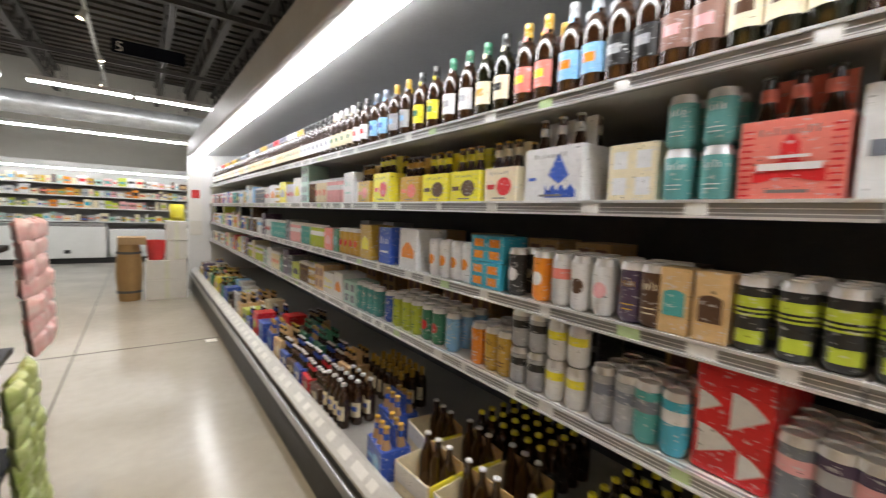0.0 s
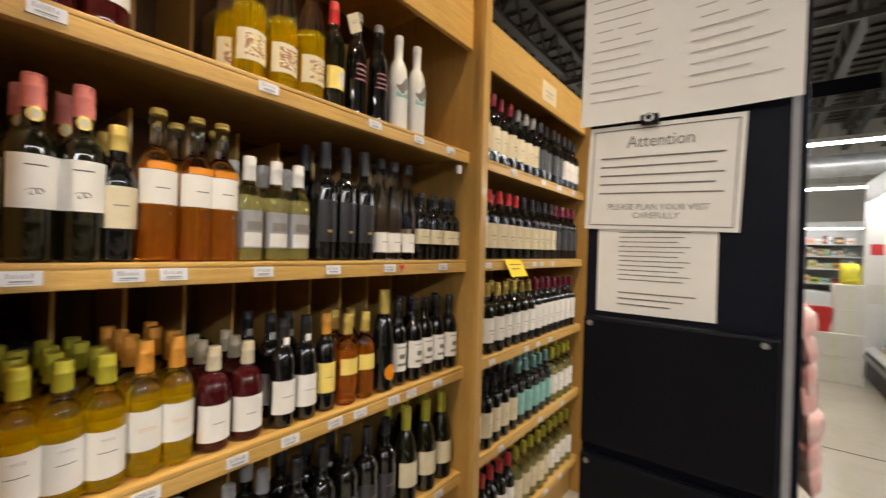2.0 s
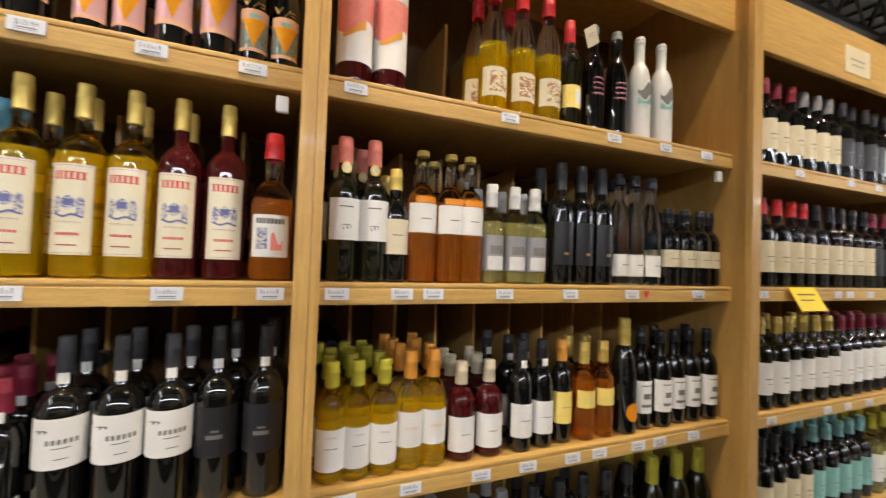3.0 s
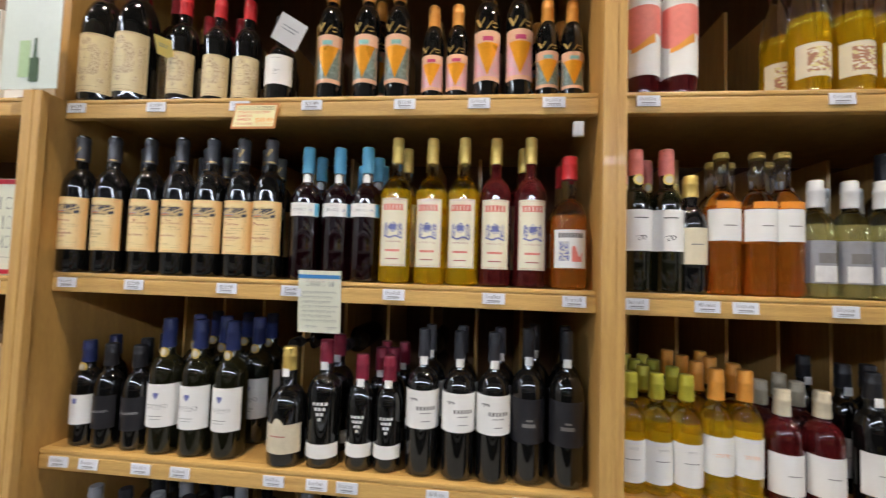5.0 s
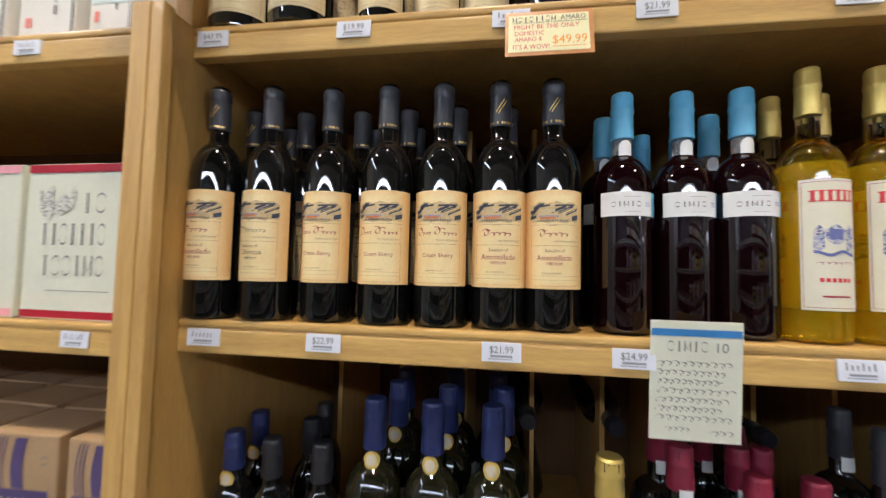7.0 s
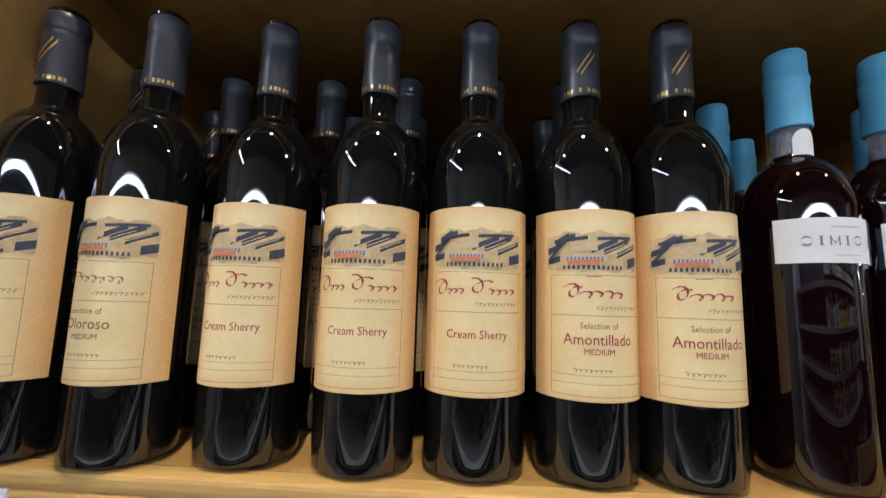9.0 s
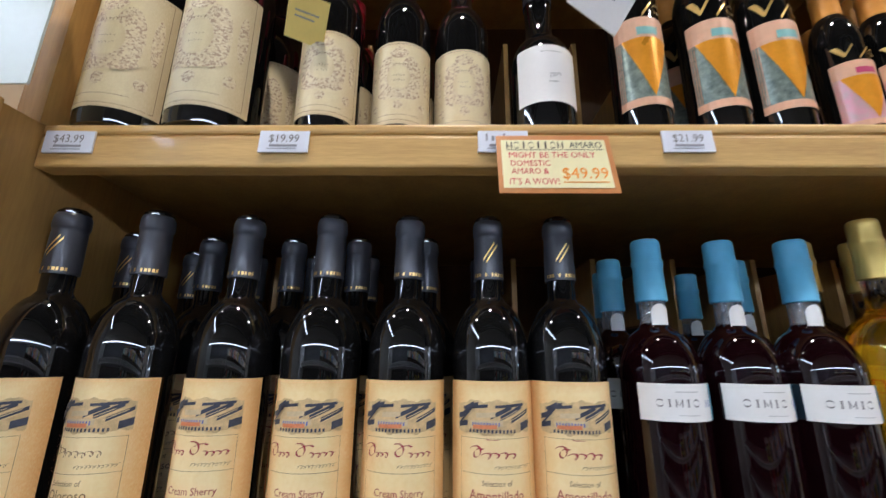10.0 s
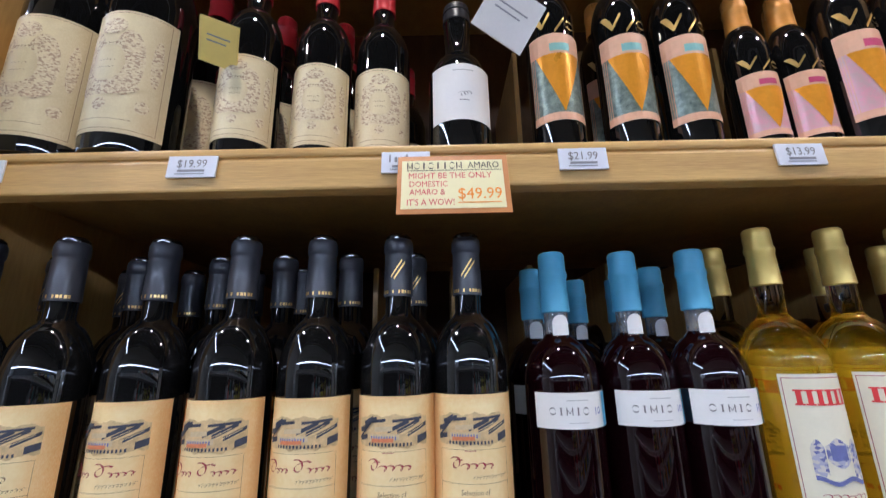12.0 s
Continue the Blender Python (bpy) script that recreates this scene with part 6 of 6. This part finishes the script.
def pack(label, main, accent, w=0.13, d=0.2, h=0.125, necks=True, cap="gold", handle=True, foil=None, art="disc"):
    """An open carrier of six bottles: tray, middle board with its hand hole, bottle tops."""
    ob = empty("six_pack", label, "six-pack", "carton carriers")
    bm = box(-d / 2, d / 2, -w / 2, w / 2, 0, h)
    part("tray", bm, PAL[main], ob)
    if handle:
        bm = box(-0.002, 0.002, -w * 0.45, w * 0.45, h + 0.001, h + 0.09)
        part("handle_board", bm, PAL[main], ob)
    bm = bmesh.new()
    if art == "rider":
        add_strip(bm, -w * 0.05, w * 0.30, lambda u: h * (0.32 + 0.9 * abs(u - w * 0.14) / w), lambda u: h * (0.88 - 2.2 * abs(u - w * 0.12) / w), 12)
        add_strip(bm, -w * 0.10, w * 0.42, lambda u: h * 0.08, lambda u: h * (0.26 + 0.06 * math.sin(u * 190)), 14)
        add_strip(bm, -w * 0.42, -w * 0.28, h * 0.40, h * 0.46, 2)
    elif art == "banner":
        add_strip(bm, -w * 0.34, w * 0.34, lambda u: h * (0.26 + 0.03 * math.cos(u * 60)), lambda u: h * (0.46 + 0.05 * math.cos(u * 60)), 12)
        add_strip(bm, -w * 0.09, w * 0.09, h * 0.50, lambda u: h * (0.82 - 1.4 * abs(u) / w), 8)
        for q in range(11):
            add_strip(bm, -w * 0.48, -w * 0.36, h * (0.06 + 0.08 * q), h * (0.085 + 0.08 * q), 1)
            add_strip(bm, w * 0.36, w * 0.48, h * (0.06 + 0.08 * q), h * (0.085 + 0.08 * q), 1)
    else:
        add_strip(bm, -w * 0.1, w * 0.36, lambda u: h * (0.45 - 0.26 * math.sqrt(max(0.0, 1 - ((u - w * 0.13) / (w * 0.232)) ** 2))), lambda u: h * (0.45 + 0.26 * math.sqrt(max(0.0, 1 - ((u - w * 0.13) / (w * 0.232)) ** 2))), 14)
        add_strip(bm, -w * 0.42, -w * 0.16, h * 0.38, h * 0.52, 2)
    tagged(part("front_print", stand(bm, d / 2 + 0.001), PAL[accent], ob), kind="stuff")
    bm = bmesh.new()
    letters(-w * 0.3, w * 0.3, h * 0.80, h * 0.09, 8, 4)(bm)
    add_strip(bm, -w * 0.2, w * 0.2, h * 0.1, h * 0.14, 2)
    tagged(part("lettering", stand(bm, d / 2 + 0.002), ink_grey, ob), kind="stuff")
    if necks:
        for i in range(3):
            for j in (-1, 1):
                nk = part("bottle_neck", lathe([(0, 0), (0.022, 0), (0.0135, 0.035), (0.0125, 0.085), (0, 0.085)], 12), foil or glass_brown, ob, smooth=True)
                nk.location = (j * d * 0.25, (i - 1) * w * 0.31, h + 0.0005)
                part("crown_cap", lathe([(0.0135, 0), (0.0145, 0.002), (0.0125, 0.007), (0, 0.0075)], 12, 0.0855), PAL[cap], nk)
                part("neck_label", lathe([(0.0140, 0.040), (0.0143, 0.0405), (0.0140, 0.066), (0.0136, 0.0665)], 12), PAL[main], nk, smooth=True)
    return ob


def carry(label, main, accent, w, h, d=0.14, style=0):
    ob = solid("drinks_carton", box(-d / 2, d / 2, -w / 2, w / 2, 0, h, 0.004), PAL[main], label, "carton", "drinks cartons")
    bm = bmesh.new()
    if style == 0:
        add_strip(bm, -w * 0.34, w * 0.34, h * 0.28, lambda u: h * 0.55 + h * 0.12 * math.cos(u * 40), 10)
    elif style == 1:
        letters(-w * 0.36, w * 0.36, h * 0.55, h * 0.2, 6, 2)(bm)
        add_strip(bm, -w * 0.36, w * 0.3, h * 0.3, h * 0.36, 2)
    else:
        for sx in (-1, 1):
            for k in (0, 1):
                c = sx * w * 0.24
                add_strip(bm, c - w * 0.15, c + w * 0.15, h * (0.12 + 0.45 * k), h * (0.42 + 0.45 * k), 2)
    tagged(part("front_print", stand(bm, d / 2 + 0.001), PAL[accent], ob), kind="stuff")
    return ob


def many_strips(*bands):
    bm = bmesh.new()
    for u0, u1, v0, v1 in bands:
        add_strip(bm, u0, u1, v0, v1, 3)
    return bm


USED = set()


def put(ob, y, z, x=None, half=0.035, turn=4.0):
    m = pose(x if x is not None else CF + 0.012 + half, y, z, 0, 0, 180 + random.uniform(-turn, turn))
    if ob.name in USED:
        return copy_thing(ob, m)
    USED.add(ob.name)
    ob.matrix_basis = m
    return ob


def stack2(ob, y, z, **k):
    put(ob, y, z, **k)
    put(ob, y, z + 0.1228, **k)


# third shelf: tall cans
Z = CS[1]
green_can = can("black", "lime", style=2)
for y in (0.04, 0.112, 0.182, 0.255):
    for d in range(3):
        put(green_can, y, Z, half=0.035 + 0.07 * d)
kraft_pack = carry("kraft four-pack carton with a printed badge", "kraft", "brown", 0.068, 0.157, 0.068)
kraft_teal = carry("kraft four-pack carton with a teal shield print", "kraft", "teal", 0.068, 0.157, 0.068)
put(kraft_pack, 0.322, Z), put(kraft_teal, 0.40, Z)
seq3 = [(0.46, "brown", "cream", 3), (0.515, "purple", "gold", 3), (0.594, "white", "pink", 1), (0.665, "white", "brown", 1), (0.734, "white", "coral", 0), (0.809, "orange", "white", 1), (0.917, "black", "white", 1), (0.02 - 0.05, "coral", "sky", 0)]
for y, a, b, s in seq3:
    c = can(a, b, style=s)
    for d in range(3):
        put(c, y, Z, half=0.035 + 0.072 * d)
box_teal = carry("teal carton of small cans with orange prints", "aqua", "orange", 0.16, 0.095, 0.13, 2)
put(box_teal, 1.052, Z, half=0.07), put(box_teal, 1.052, Z + 0.0955, half=0.07)
oc = can("white", "orange", style=1)
for y in (1.168, 1.24, 1.315, 1.39):
    put(oc, y, Z)
put(carry("white carton with orange band", "white", "orange", 0.17, 0.19, 0.16, 0), 1.58, Z, half=0.085)
put(carry("blue carton with white stripes", "blue", "white", 0.12, 0.185, 0.14, 1), 1.81, Z, half=0.075)
put(carry("gold carton of cans", "gold", "yellow", 0.15, 0.19, 0.14, 0), 2.03, Z, half=0.075)

# second shelf: packs of cans and six-packs
Z = CS[2]
tc = can("viridian", "white", h=0.122, style=3)
for y in (0.345, 0.425):
    stack2(tc, y, Z)
    stack2(tc, y, Z, half=0.105)
redp = pack("red six-pack carrier of beer bottles", "coral", "red", 0.165, 0.14, 0.16, cap="black", art="banner")
part("banner", stand(many_strips((-0.05, 0.05, 0.060, 0.074), (-0.032, 0.032, 0.083, 0.089)), 0.0725), PAL["white"], redp, "white banner")
put(redp, 0.215, Z, half=0.08)
put(pack("white six-pack carrier with dark bottles", "white", "slate", 0.15, 0.14, 0.2, cap="grey"), 0.045, Z, half=0.08)
put(carry("cream flat carton of beer bottles", "cream", "white", 0.13, 0.15, 0.14, 2), 0.535, Z, half=0.09)
put(pack("white six-pack carrier with a blue rider print", "white", "blue", 0.22, 0.15, 0.165, cap="grey", art="rider"), 0.775, Z, half=0.08)
put(pack("cream six-pack carrier with a red medallion", "cream", "red", 0.16, 0.14, 0.12, cap="gold"), 1.0, Z, half=0.08)
yp = pack("golden yellow six-pack carrier of lager", "yellow", "brown", 0.17, 0.14, 0.12, cap="gold")
put(yp, 1.2, Z, half=0.08), put(yp, 1.4, Z, half=0.08)
gp = pack("amber six-pack carrier of ale", "gold", "coral", 0.16, 0.14, 0.12, cap="slate")
put(gp, 1.6, Z, half=0.08)
put(pack("red and yellow six-pack carrier", "yellow", "red", 0.19, 0.15, 0.15, cap="gold"), 1.86, Z, half=0.08)
put(gp, 2.08, Z, half=0.08)

# fourth shelf
Z = CS[0]
for y, a, b, s in ((0.05, "purple", "pink", 0), (0.10, "purple", "grey", 0), (0.16, "slate", "pink", 0), (0.384, "aqua", "white", 0), (0.452, "teal", "slate", 0), (0.506, "grey", "slate", 0), (0.575, "grey", "slate", 0), (0.95, "gold", "brown", 3), (1.015, "gold", "brown", 3), (1.09, "orange", "white", 3), (1.252, "sky", "white", 3), (1.35, "green", "red", 1), (1.43, "green", "red", 1), (1.52, "lime", "green", 3), (1.60, "lime", "green", 3), (1.69, "lime", "green", 3), (1.77, "blue", "white", 3)):
    c = can(a, b, style=s)
    for d in range(3):
        put(c, y, Z, half=0.035 + 0.072 * d)
rc = solid("can_four_pack", box(-0.07, 0.07, -0.074, 0.074, 0, 0.245, 0.012), PAL["red"], "glossy red and white wrapped pack of cans", "can pack", "wrapped can packs")
for u0, u1, v0, v1 in ((-0.06, 0.012, 0.04, 0.11), (0.0, 0.064, 0.115, 0.20), (-0.064, -0.02, 0.135, 0.185), (0.02, 0.066, 0.015, 0.075)):
    bm = bmesh.new()
    add_strip(bm, u0, u1, lambda u: v0 + (v1 - v0) * 0.55 * (u - u0) / (u1 - u0), lambda u: v1 - (v1 - v0) * 0.40 * ((u - u0) / (u1 - u0)) ** 2, 6)
    part("white_print", stand(bm, 0.0712), PAL["white"], rc)
put(rc, 0.265, Z, half=0.085)
put(rc, 0.265, Z, half=0.235)
yc = can("white", "yellow", style=0, h=0.125)
for y in (0.66, 0.735):
    for k in range(2):
        put(yc, y, Z + 0.126 * k)
sc = can("grey", "black", style=0, h=0.125)
for y in (0.81, 0.885):
    for k in range(2):
        put(sc, y, Z + 0.126 * k)

# top shelf: large bottles
Z = CS[3]
for ys, cap, lab, pr in (((0.02, 0.10), "gold", "mint", "white"), ((0.185, 0.25, 0.316), "gold", "cream", "brown"), ((0.39, 0.457), "brown", "umber", "pink"), ((0.525, 0.602), "black", "black", "grey"), ((0.678, 0.757), "grey", "sky", "orange"), ((0.851, 0.934), "gold", "coral", "yellow"), ((1.035,), "black", "cream", "black"), ((1.13,), "green", "cream", "gold"), ((1.23, 1.335), "green", "white", "grey"), ((1.45, 1.56), "black", "yellow", "green"), ((1.68, 1.79), "gold", "grey", "sky"), ((1.9, 2.0), "slate", "sky", "blue"), ((2.12, 2.22), "black", "white", "red")):
    b = beer(cap, lab, glass_brown if lab != "cream" else glass_olive, 0.27, "bomber", pr)
    for y in ys:
        put(b, y, Z, half=0.04)
        put(b, y + random.uniform(-0.01, 0.01), Z, half=0.122)

# farther along: cartons, cans and bottles in longer runs
rng = random.Random(11)
names = list(PAL)
protos = []
for k in range(26):
    a, b = ("white", "cream", "slate", "coral", "gold", "kraft", "yellow", "white", "brown", "red", "grey", "orange", "white", "sky", "cream", "black", "blue", "white", "green", "purple", "pink", "cream", "white", "mint", "lime", "white")[k], rng.choice(names)
    protos.append((carry(f"{a} printed carton of canned drinks", a, b if b != a else "black", rng.uniform(0.09, 0.19), rng.uniform(0.13, 0.21), 0.16, k % 3), None))
fars = [can("slate", "cream", style=3), can("gold", "white", style=2), can("cream", "coral", style=1), can("brown", "gold", style=3), can("blue", "white", style=0), can("white", "red", style=1), can("lime", "white", style=0), can("teal", "white", style=3), can("pink", "white", style=0), can("gold", "red", style=1), can("white", "sky", style=0)]
bombs = [beer(c, l, None, 0.27, "bomber", p) for c, l, p in (("black", "white", "slate"), ("gold", "cream", "coral"), ("red", "white", "gold"), ("slate", "cream", "orange"), ("white", "cream", "green"))]
for z, lo in ((CS[0], 1.86), (CS[1], 2.13), (CS[2], 2.2)):
    y = lo
    while y < 7.9:
        if rng.random() < 0.45:
            ob = rng.choice(protos)[0]
            w = ob.dimensions.y
            put(ob, y + w / 2, z, half=0.085)
            if rng.random() < 0.4 and ob.dimensions.z < 0.14:
                put(ob, y + w / 2, z + ob.dimensions.z + 0.0005, half=0.085)
            y += w + rng.uniform(0.005, 0.02)
        else:
            ob = rng.choice(fars)
            for k in range(rng.randint(2, 4)):
                if y < 7.9:
                    put(ob, y + 0.035, z)
                    y += 0.071
y = 2.32
while y < 7.95:
    ob = rng.choice(bombs)
    for k in range(rng.randint(2, 4)):
        if y < 7.95:
            put(ob, y, CS[3], half=0.045)
            y += 0.088

# stock standing behind the front rows
for z in (CS[0], CS[1], CS[2]):
    y = -0.1
    while y < 3.0:
        ob = protos[rng.choice((2, 5, 8, 10, 5, 8))][0]
        w = ob.dimensions.y
        put(ob, y + w / 2, z, half=0.42)
        y += w + rng.uniform(0.04, 0.25)

# bottom deck: open carriers and loose bottles
Z = 0.352
bluep = pack("open blue cardboard six-pack of gold-capped beer", "blue", "sky", 0.17, 0.13, 0.13, cap="gold", foil=mat("copper_neck_foil", (0.62, 0.38, 0.20), 0.35, metal=0.4))
put(bluep, 1.43, Z, x=0.89, turn=8)
put(bluep, 1.66, Z, x=1.07, turn=8)
tray = pack("open kraft carton of beer bottles with a yellow end", "kraft", "yellow", 0.20, 0.15, 0.10, cap="white", handle=False)
case = empty("open_case", "open kraft beer case with a few bottles and a yellow end", "case", "open beer cases")
KW, KD, KH = 0.22, 0.17, 0.125
part("base", box(-KD / 2, KD / 2, -KW / 2, KW / 2, 0, 0.004), PAL["kraft"], case)
part("side", box(-KD / 2, -KD / 2 + 0.004, -KW / 2, KW / 2, 0.0045, KH + 0.03), PAL["kraft"], case)
part("side", box(KD / 2 - 0.004, KD / 2, -KW / 2, KW / 2, 0.0045, KH), PAL["cream"], case, "printed cream side")
for v in (-KW / 2, KW / 2 - 0.004):
    part("end", box(-KD / 2 + 0.0045, KD / 2 - 0.0045, v, v + 0.004, 0.0045, KH), PAL["yellow"] if v > 0 else PAL["cream"], case, "yellow printed end" if v > 0 else "")
part("flap", box(KD / 2 + 0.0005, KD / 2 + 0.0035, -KW * 0.45, KW * 0.45, KH - 0.075, KH - 0.002), PAL["white"], case)
for i in range(3):
    bo = part("bottle", lathe([(0, 0), (0.029, 0), (0.030, 0.01), (0.030, 0.115), (0.0135, 0.165), (0.0125, 0.205), (0, 0.205)], 14, 0.005), glass_brown, case, smooth=True)
    bo.location = (-KD * 0.26, (i - 1) * 0.067, 0)
    part("crown_cap", lathe([(0.0135, 0), (0.0145, 0.002), (0.0125, 0.007), (0, 0.0075)], 12, 0.2105), PAL["white"], bo)
for y, x in ((1.20, 0.94), (0.96, 0.96), (1.19, 1.14), (1.43, 1.13), (0.95, 1.16), (0.70, 1.0)):
    put(case, y, Z, x=x, turn=8)
put(tray, 3.6, Z, x=1.35, turn=10)
gold_b, red_b, dark_b, yel_b = beer("gold", "cream", foil=0.05), beer("white", "red"), beer("white", "cream", pr="blue"), beer("yellow", "black")
grid = []
for i in range(4):
    for j in range(3):
        grid.append((dark_b, 0.87 + 0.07 * j, 1.86 + 0.068 * i))
for i in range(6):
    for j in range(3):
        grid.append((gold_b, 1.2 + 0.07 * j, 1.85 + 0.068 * i))
navy_p = pack("open blue six-pack of brown bottles with white caps", "blue", "white", 0.14, 0.18, 0.10, cap="white", handle=False)
red_p = pack("open red six-pack of brown bottles with white caps", "red", "cream", 0.14, 0.18, 0.09, cap="white", handle=False)
dark_p = pack("open dark six-pack of brown bottles with white caps", "brown", "cream", 0.14, 0.18, 0.09, cap="white", handle=False)
green_p = pack("teal green six-pack carrier of beer bottles", "green", "teal", 0.15, 0.18, 0.15, cap="green")
kraft_p = pack("plain kraft six-pack carrier of beer bottles", "kraft", "cream", 0.15, 0.18, 0.15, cap="gold")
for k, (a, b) in enumerate(((dark_p, kraft_p), (red_p, dark_p), (navy_p, navy_p), (dark_p, green_p), (navy_p, bluep), (kraft_p, green_p))):
    put(a, 2.22 + 0.16 * k, Z, x=0.93, turn=5)
    put(b, 2.30 + 0.16 * k, Z, x=1.14, turn=5)
for i in range(13):
    for j in range(5):
        grid.append((yel_b, 1.2 + 0.07 * j, 0.45 + 0.068 * i - 0.2) if i < 7 else (yel_b, 1.27 + 0.07 * j, 0.45 + 0.068 * i))
for ob, x, yy in grid:
    put(ob, yy, Z, x=x + rng.uniform(-0.004, 0.004), turn=30)
y = 3.30
while y < 7.9:
    for x in (0.92, 1.12):
        if rng.random() < 0.5:
            put(rng.choice(protos)[0], y, Z, x=x)
        else:
            put(rng.choice((bluep, gp, yp, tray, navy_p, dark_p, kraft_p, green_p)), y, Z, x=x)
    y += 0.22

# ---- the far end of the shop ----
stack = [(0.11, 0.63, 7.45, 7.9, 0.0, 0.30), (0.11, 0.63, 7.45, 7.9, 0.301, 0.60), (0.37, 0.64, 7.5, 7.9, 0.601, 0.9), (0.37, 0.64, 7.5, 7.9, 0.901, 1.2)]
for x0, x1, y0, y1, z0, z1 in stack:
    c = solid("stacked_carton", box(x0, x1, y0, y1, z0, z1, 0.006), card_white, "white cardboard case in a floor stack", "box", "stacked cases")
    part("tape", box((x0 + x1) / 2 - 0.03, (x0 + x1) / 2 + 0.03, y0 - 0.0015, y0 - 0.0002, z0 + 0.01, z1 - 0.01), card_cream, c)
solid("red_basket", lathe([(0, 0), (0.10, 0), (0.12, 0.15), (0.125, 0.3), (0.115, 0.3), (0.10, 0.05), (0, 0.04)], 20), red_paint, "red tub on the stacked cases", "tub", at=pose(0.24, 7.6, 0.601), smooth=True)
barrel = solid("wood_barrel", lathe([(0, 0), (0.13, 0), (0.16, 0.3), (0.165, 0.42), (0.16, 0.55), (0.13, 0.84), (0, 0.84)], 24), mat("barrel_oak", (0.34, 0.20, 0.08), 0.6, var=0.2, scale=9, stretch=(6, 6, 0.8)), "brown wooden barrel beside the stacked cases", "barrel", at=pose(-0.09, 7.6, 0), smooth=True)
for z in (0.12, 0.7):
    part("hoop", lathe([(0.149, 0), (0.156, 0), (0.156, 0.035), (0.149, 0.035), (0.149, 0)], 24, z), joist_paint, barrel)
solid("kraft_case", box(-0.22, 0.12, 7.45, 7.75, 0.842, 0.95, 0.004), kraft, "flat kraft case lying on the barrel", "box")
yb = solid("yellow_bag", pouch(0.2, 0.26, 0.16, 8), PAL["yellow"], "yellow and dark bag on top of the cases", "bag", at=pose(0.52, 7.62, 1.335, 0, 0, 90), smooth=True)

fc = empty("far_cooler", "white multi-deck cooler along the far wall", "cooler", at=pose(0, 12.5, 0))
part("chest", box(-4.6, -0.6, 0.0, 0.9, 0.13, 0.86, 0.02), cool_white, fc, "white enamel chest front")
part("chest", box(-0.56, 1.4, 0.12, 0.9, 0.13, 0.80, 0.02), cool_white, fc)
part("plinth", box(-4.55, 1.4, 0.06, 0.9, 0.0, 0.129), kick_black, fc)
part("glass_rim", box(-4.6, -0.6, 0.02, 0.3, 0.861, 0.93, 0.01), steel, fc)
part("back_panel", box(-4.6, 1.4, 0.86, 0.95, 0.861, 2.2), cool_grey, fc)
part("canopy", box(-4.6, 1.4, 0.25, 0.95, 2.201, 2.34, 0.02), cool_white, fc)
part("outlet", box(-1.35, -1.24, -0.004, -0.0005, 0.24, 0.32), kick_black, fc)
part("canopy_lamp", box(-4.5, 1.3, 0.28, 0.32, 2.17, 2.199), tube_glow, fc)
FZ = [0.98, 1.3, 1.58, 1.85]
for z in FZ:
    part("far_shelf", box(-4.58, 1.38, 0.3, 0.859, z - 0.025, z - 0.001), cool_white, fc)
for z in FZ:
    x = -2.9
    while x < 1.2:
        w, h = rng.uniform(0.05, 0.17), rng.uniform(0.10, 0.21)
        m = PAL[rng.choice(["white", "cream", "lime", "white", "white", "cream", "pink", "gold", "cream", "orange", "white", "mint", "grey", "brown"])]
        g = solid("grocery_pack", box(-w / 2, w / 2, -0.06, 0.06, 0, h, 0.004), m, "coloured grocery pack on the far cooler shelf", "package", "far grocery packs", at=pose(x + w / 2, 12.89, z, 0, 0, rng.uniform(-4, 4)))
        part("front_print", box(-w * 0.38, w * 0.38, -0.0615, -0.0603, h * rng.uniform(0.25, 0.4), h * rng.uniform(0.5, 0.7)), PAL[rng.choice(names)], g)
        x += w + rng.uniform(0.0, 0.04)

solid("paper_scrap", box(0.60, 0.70, 4.85, 4.95, 0.0005, 0.006), paper, "white paper scrap lying on the floor by the cooler", "paper")
solid("kick_mat", box(0.50, 0.72, 1.55, 1.85, 0.0005, 0.012, 0.003), kick_black, "dark rubber mat on the floor by the cooler", "mat")
sgn = empty("hanging_sign", "dark hanging aisle sign with a white number", "sign", at=pose(0.0, 6.4, 3.24))
part("board", box(-0.20, 0.55, -0.01, 0.01, 0.0, 0.16, 0.004), black_metal, sgn)
for x in (-0.15, 0.45):
    part("wire", box(x - 0.003, x + 0.003, -0.003, 0.003, 0.161, 0.74), joist_paint, sgn)
bm = bmesh.new()
add_text(bm, "5", -0.12, 0.02, 0.165)
for p in bm.verts:
    p.co = (p.co.x, -0.0125, p.co.y)
part("number", bm, foil_white, sgn)
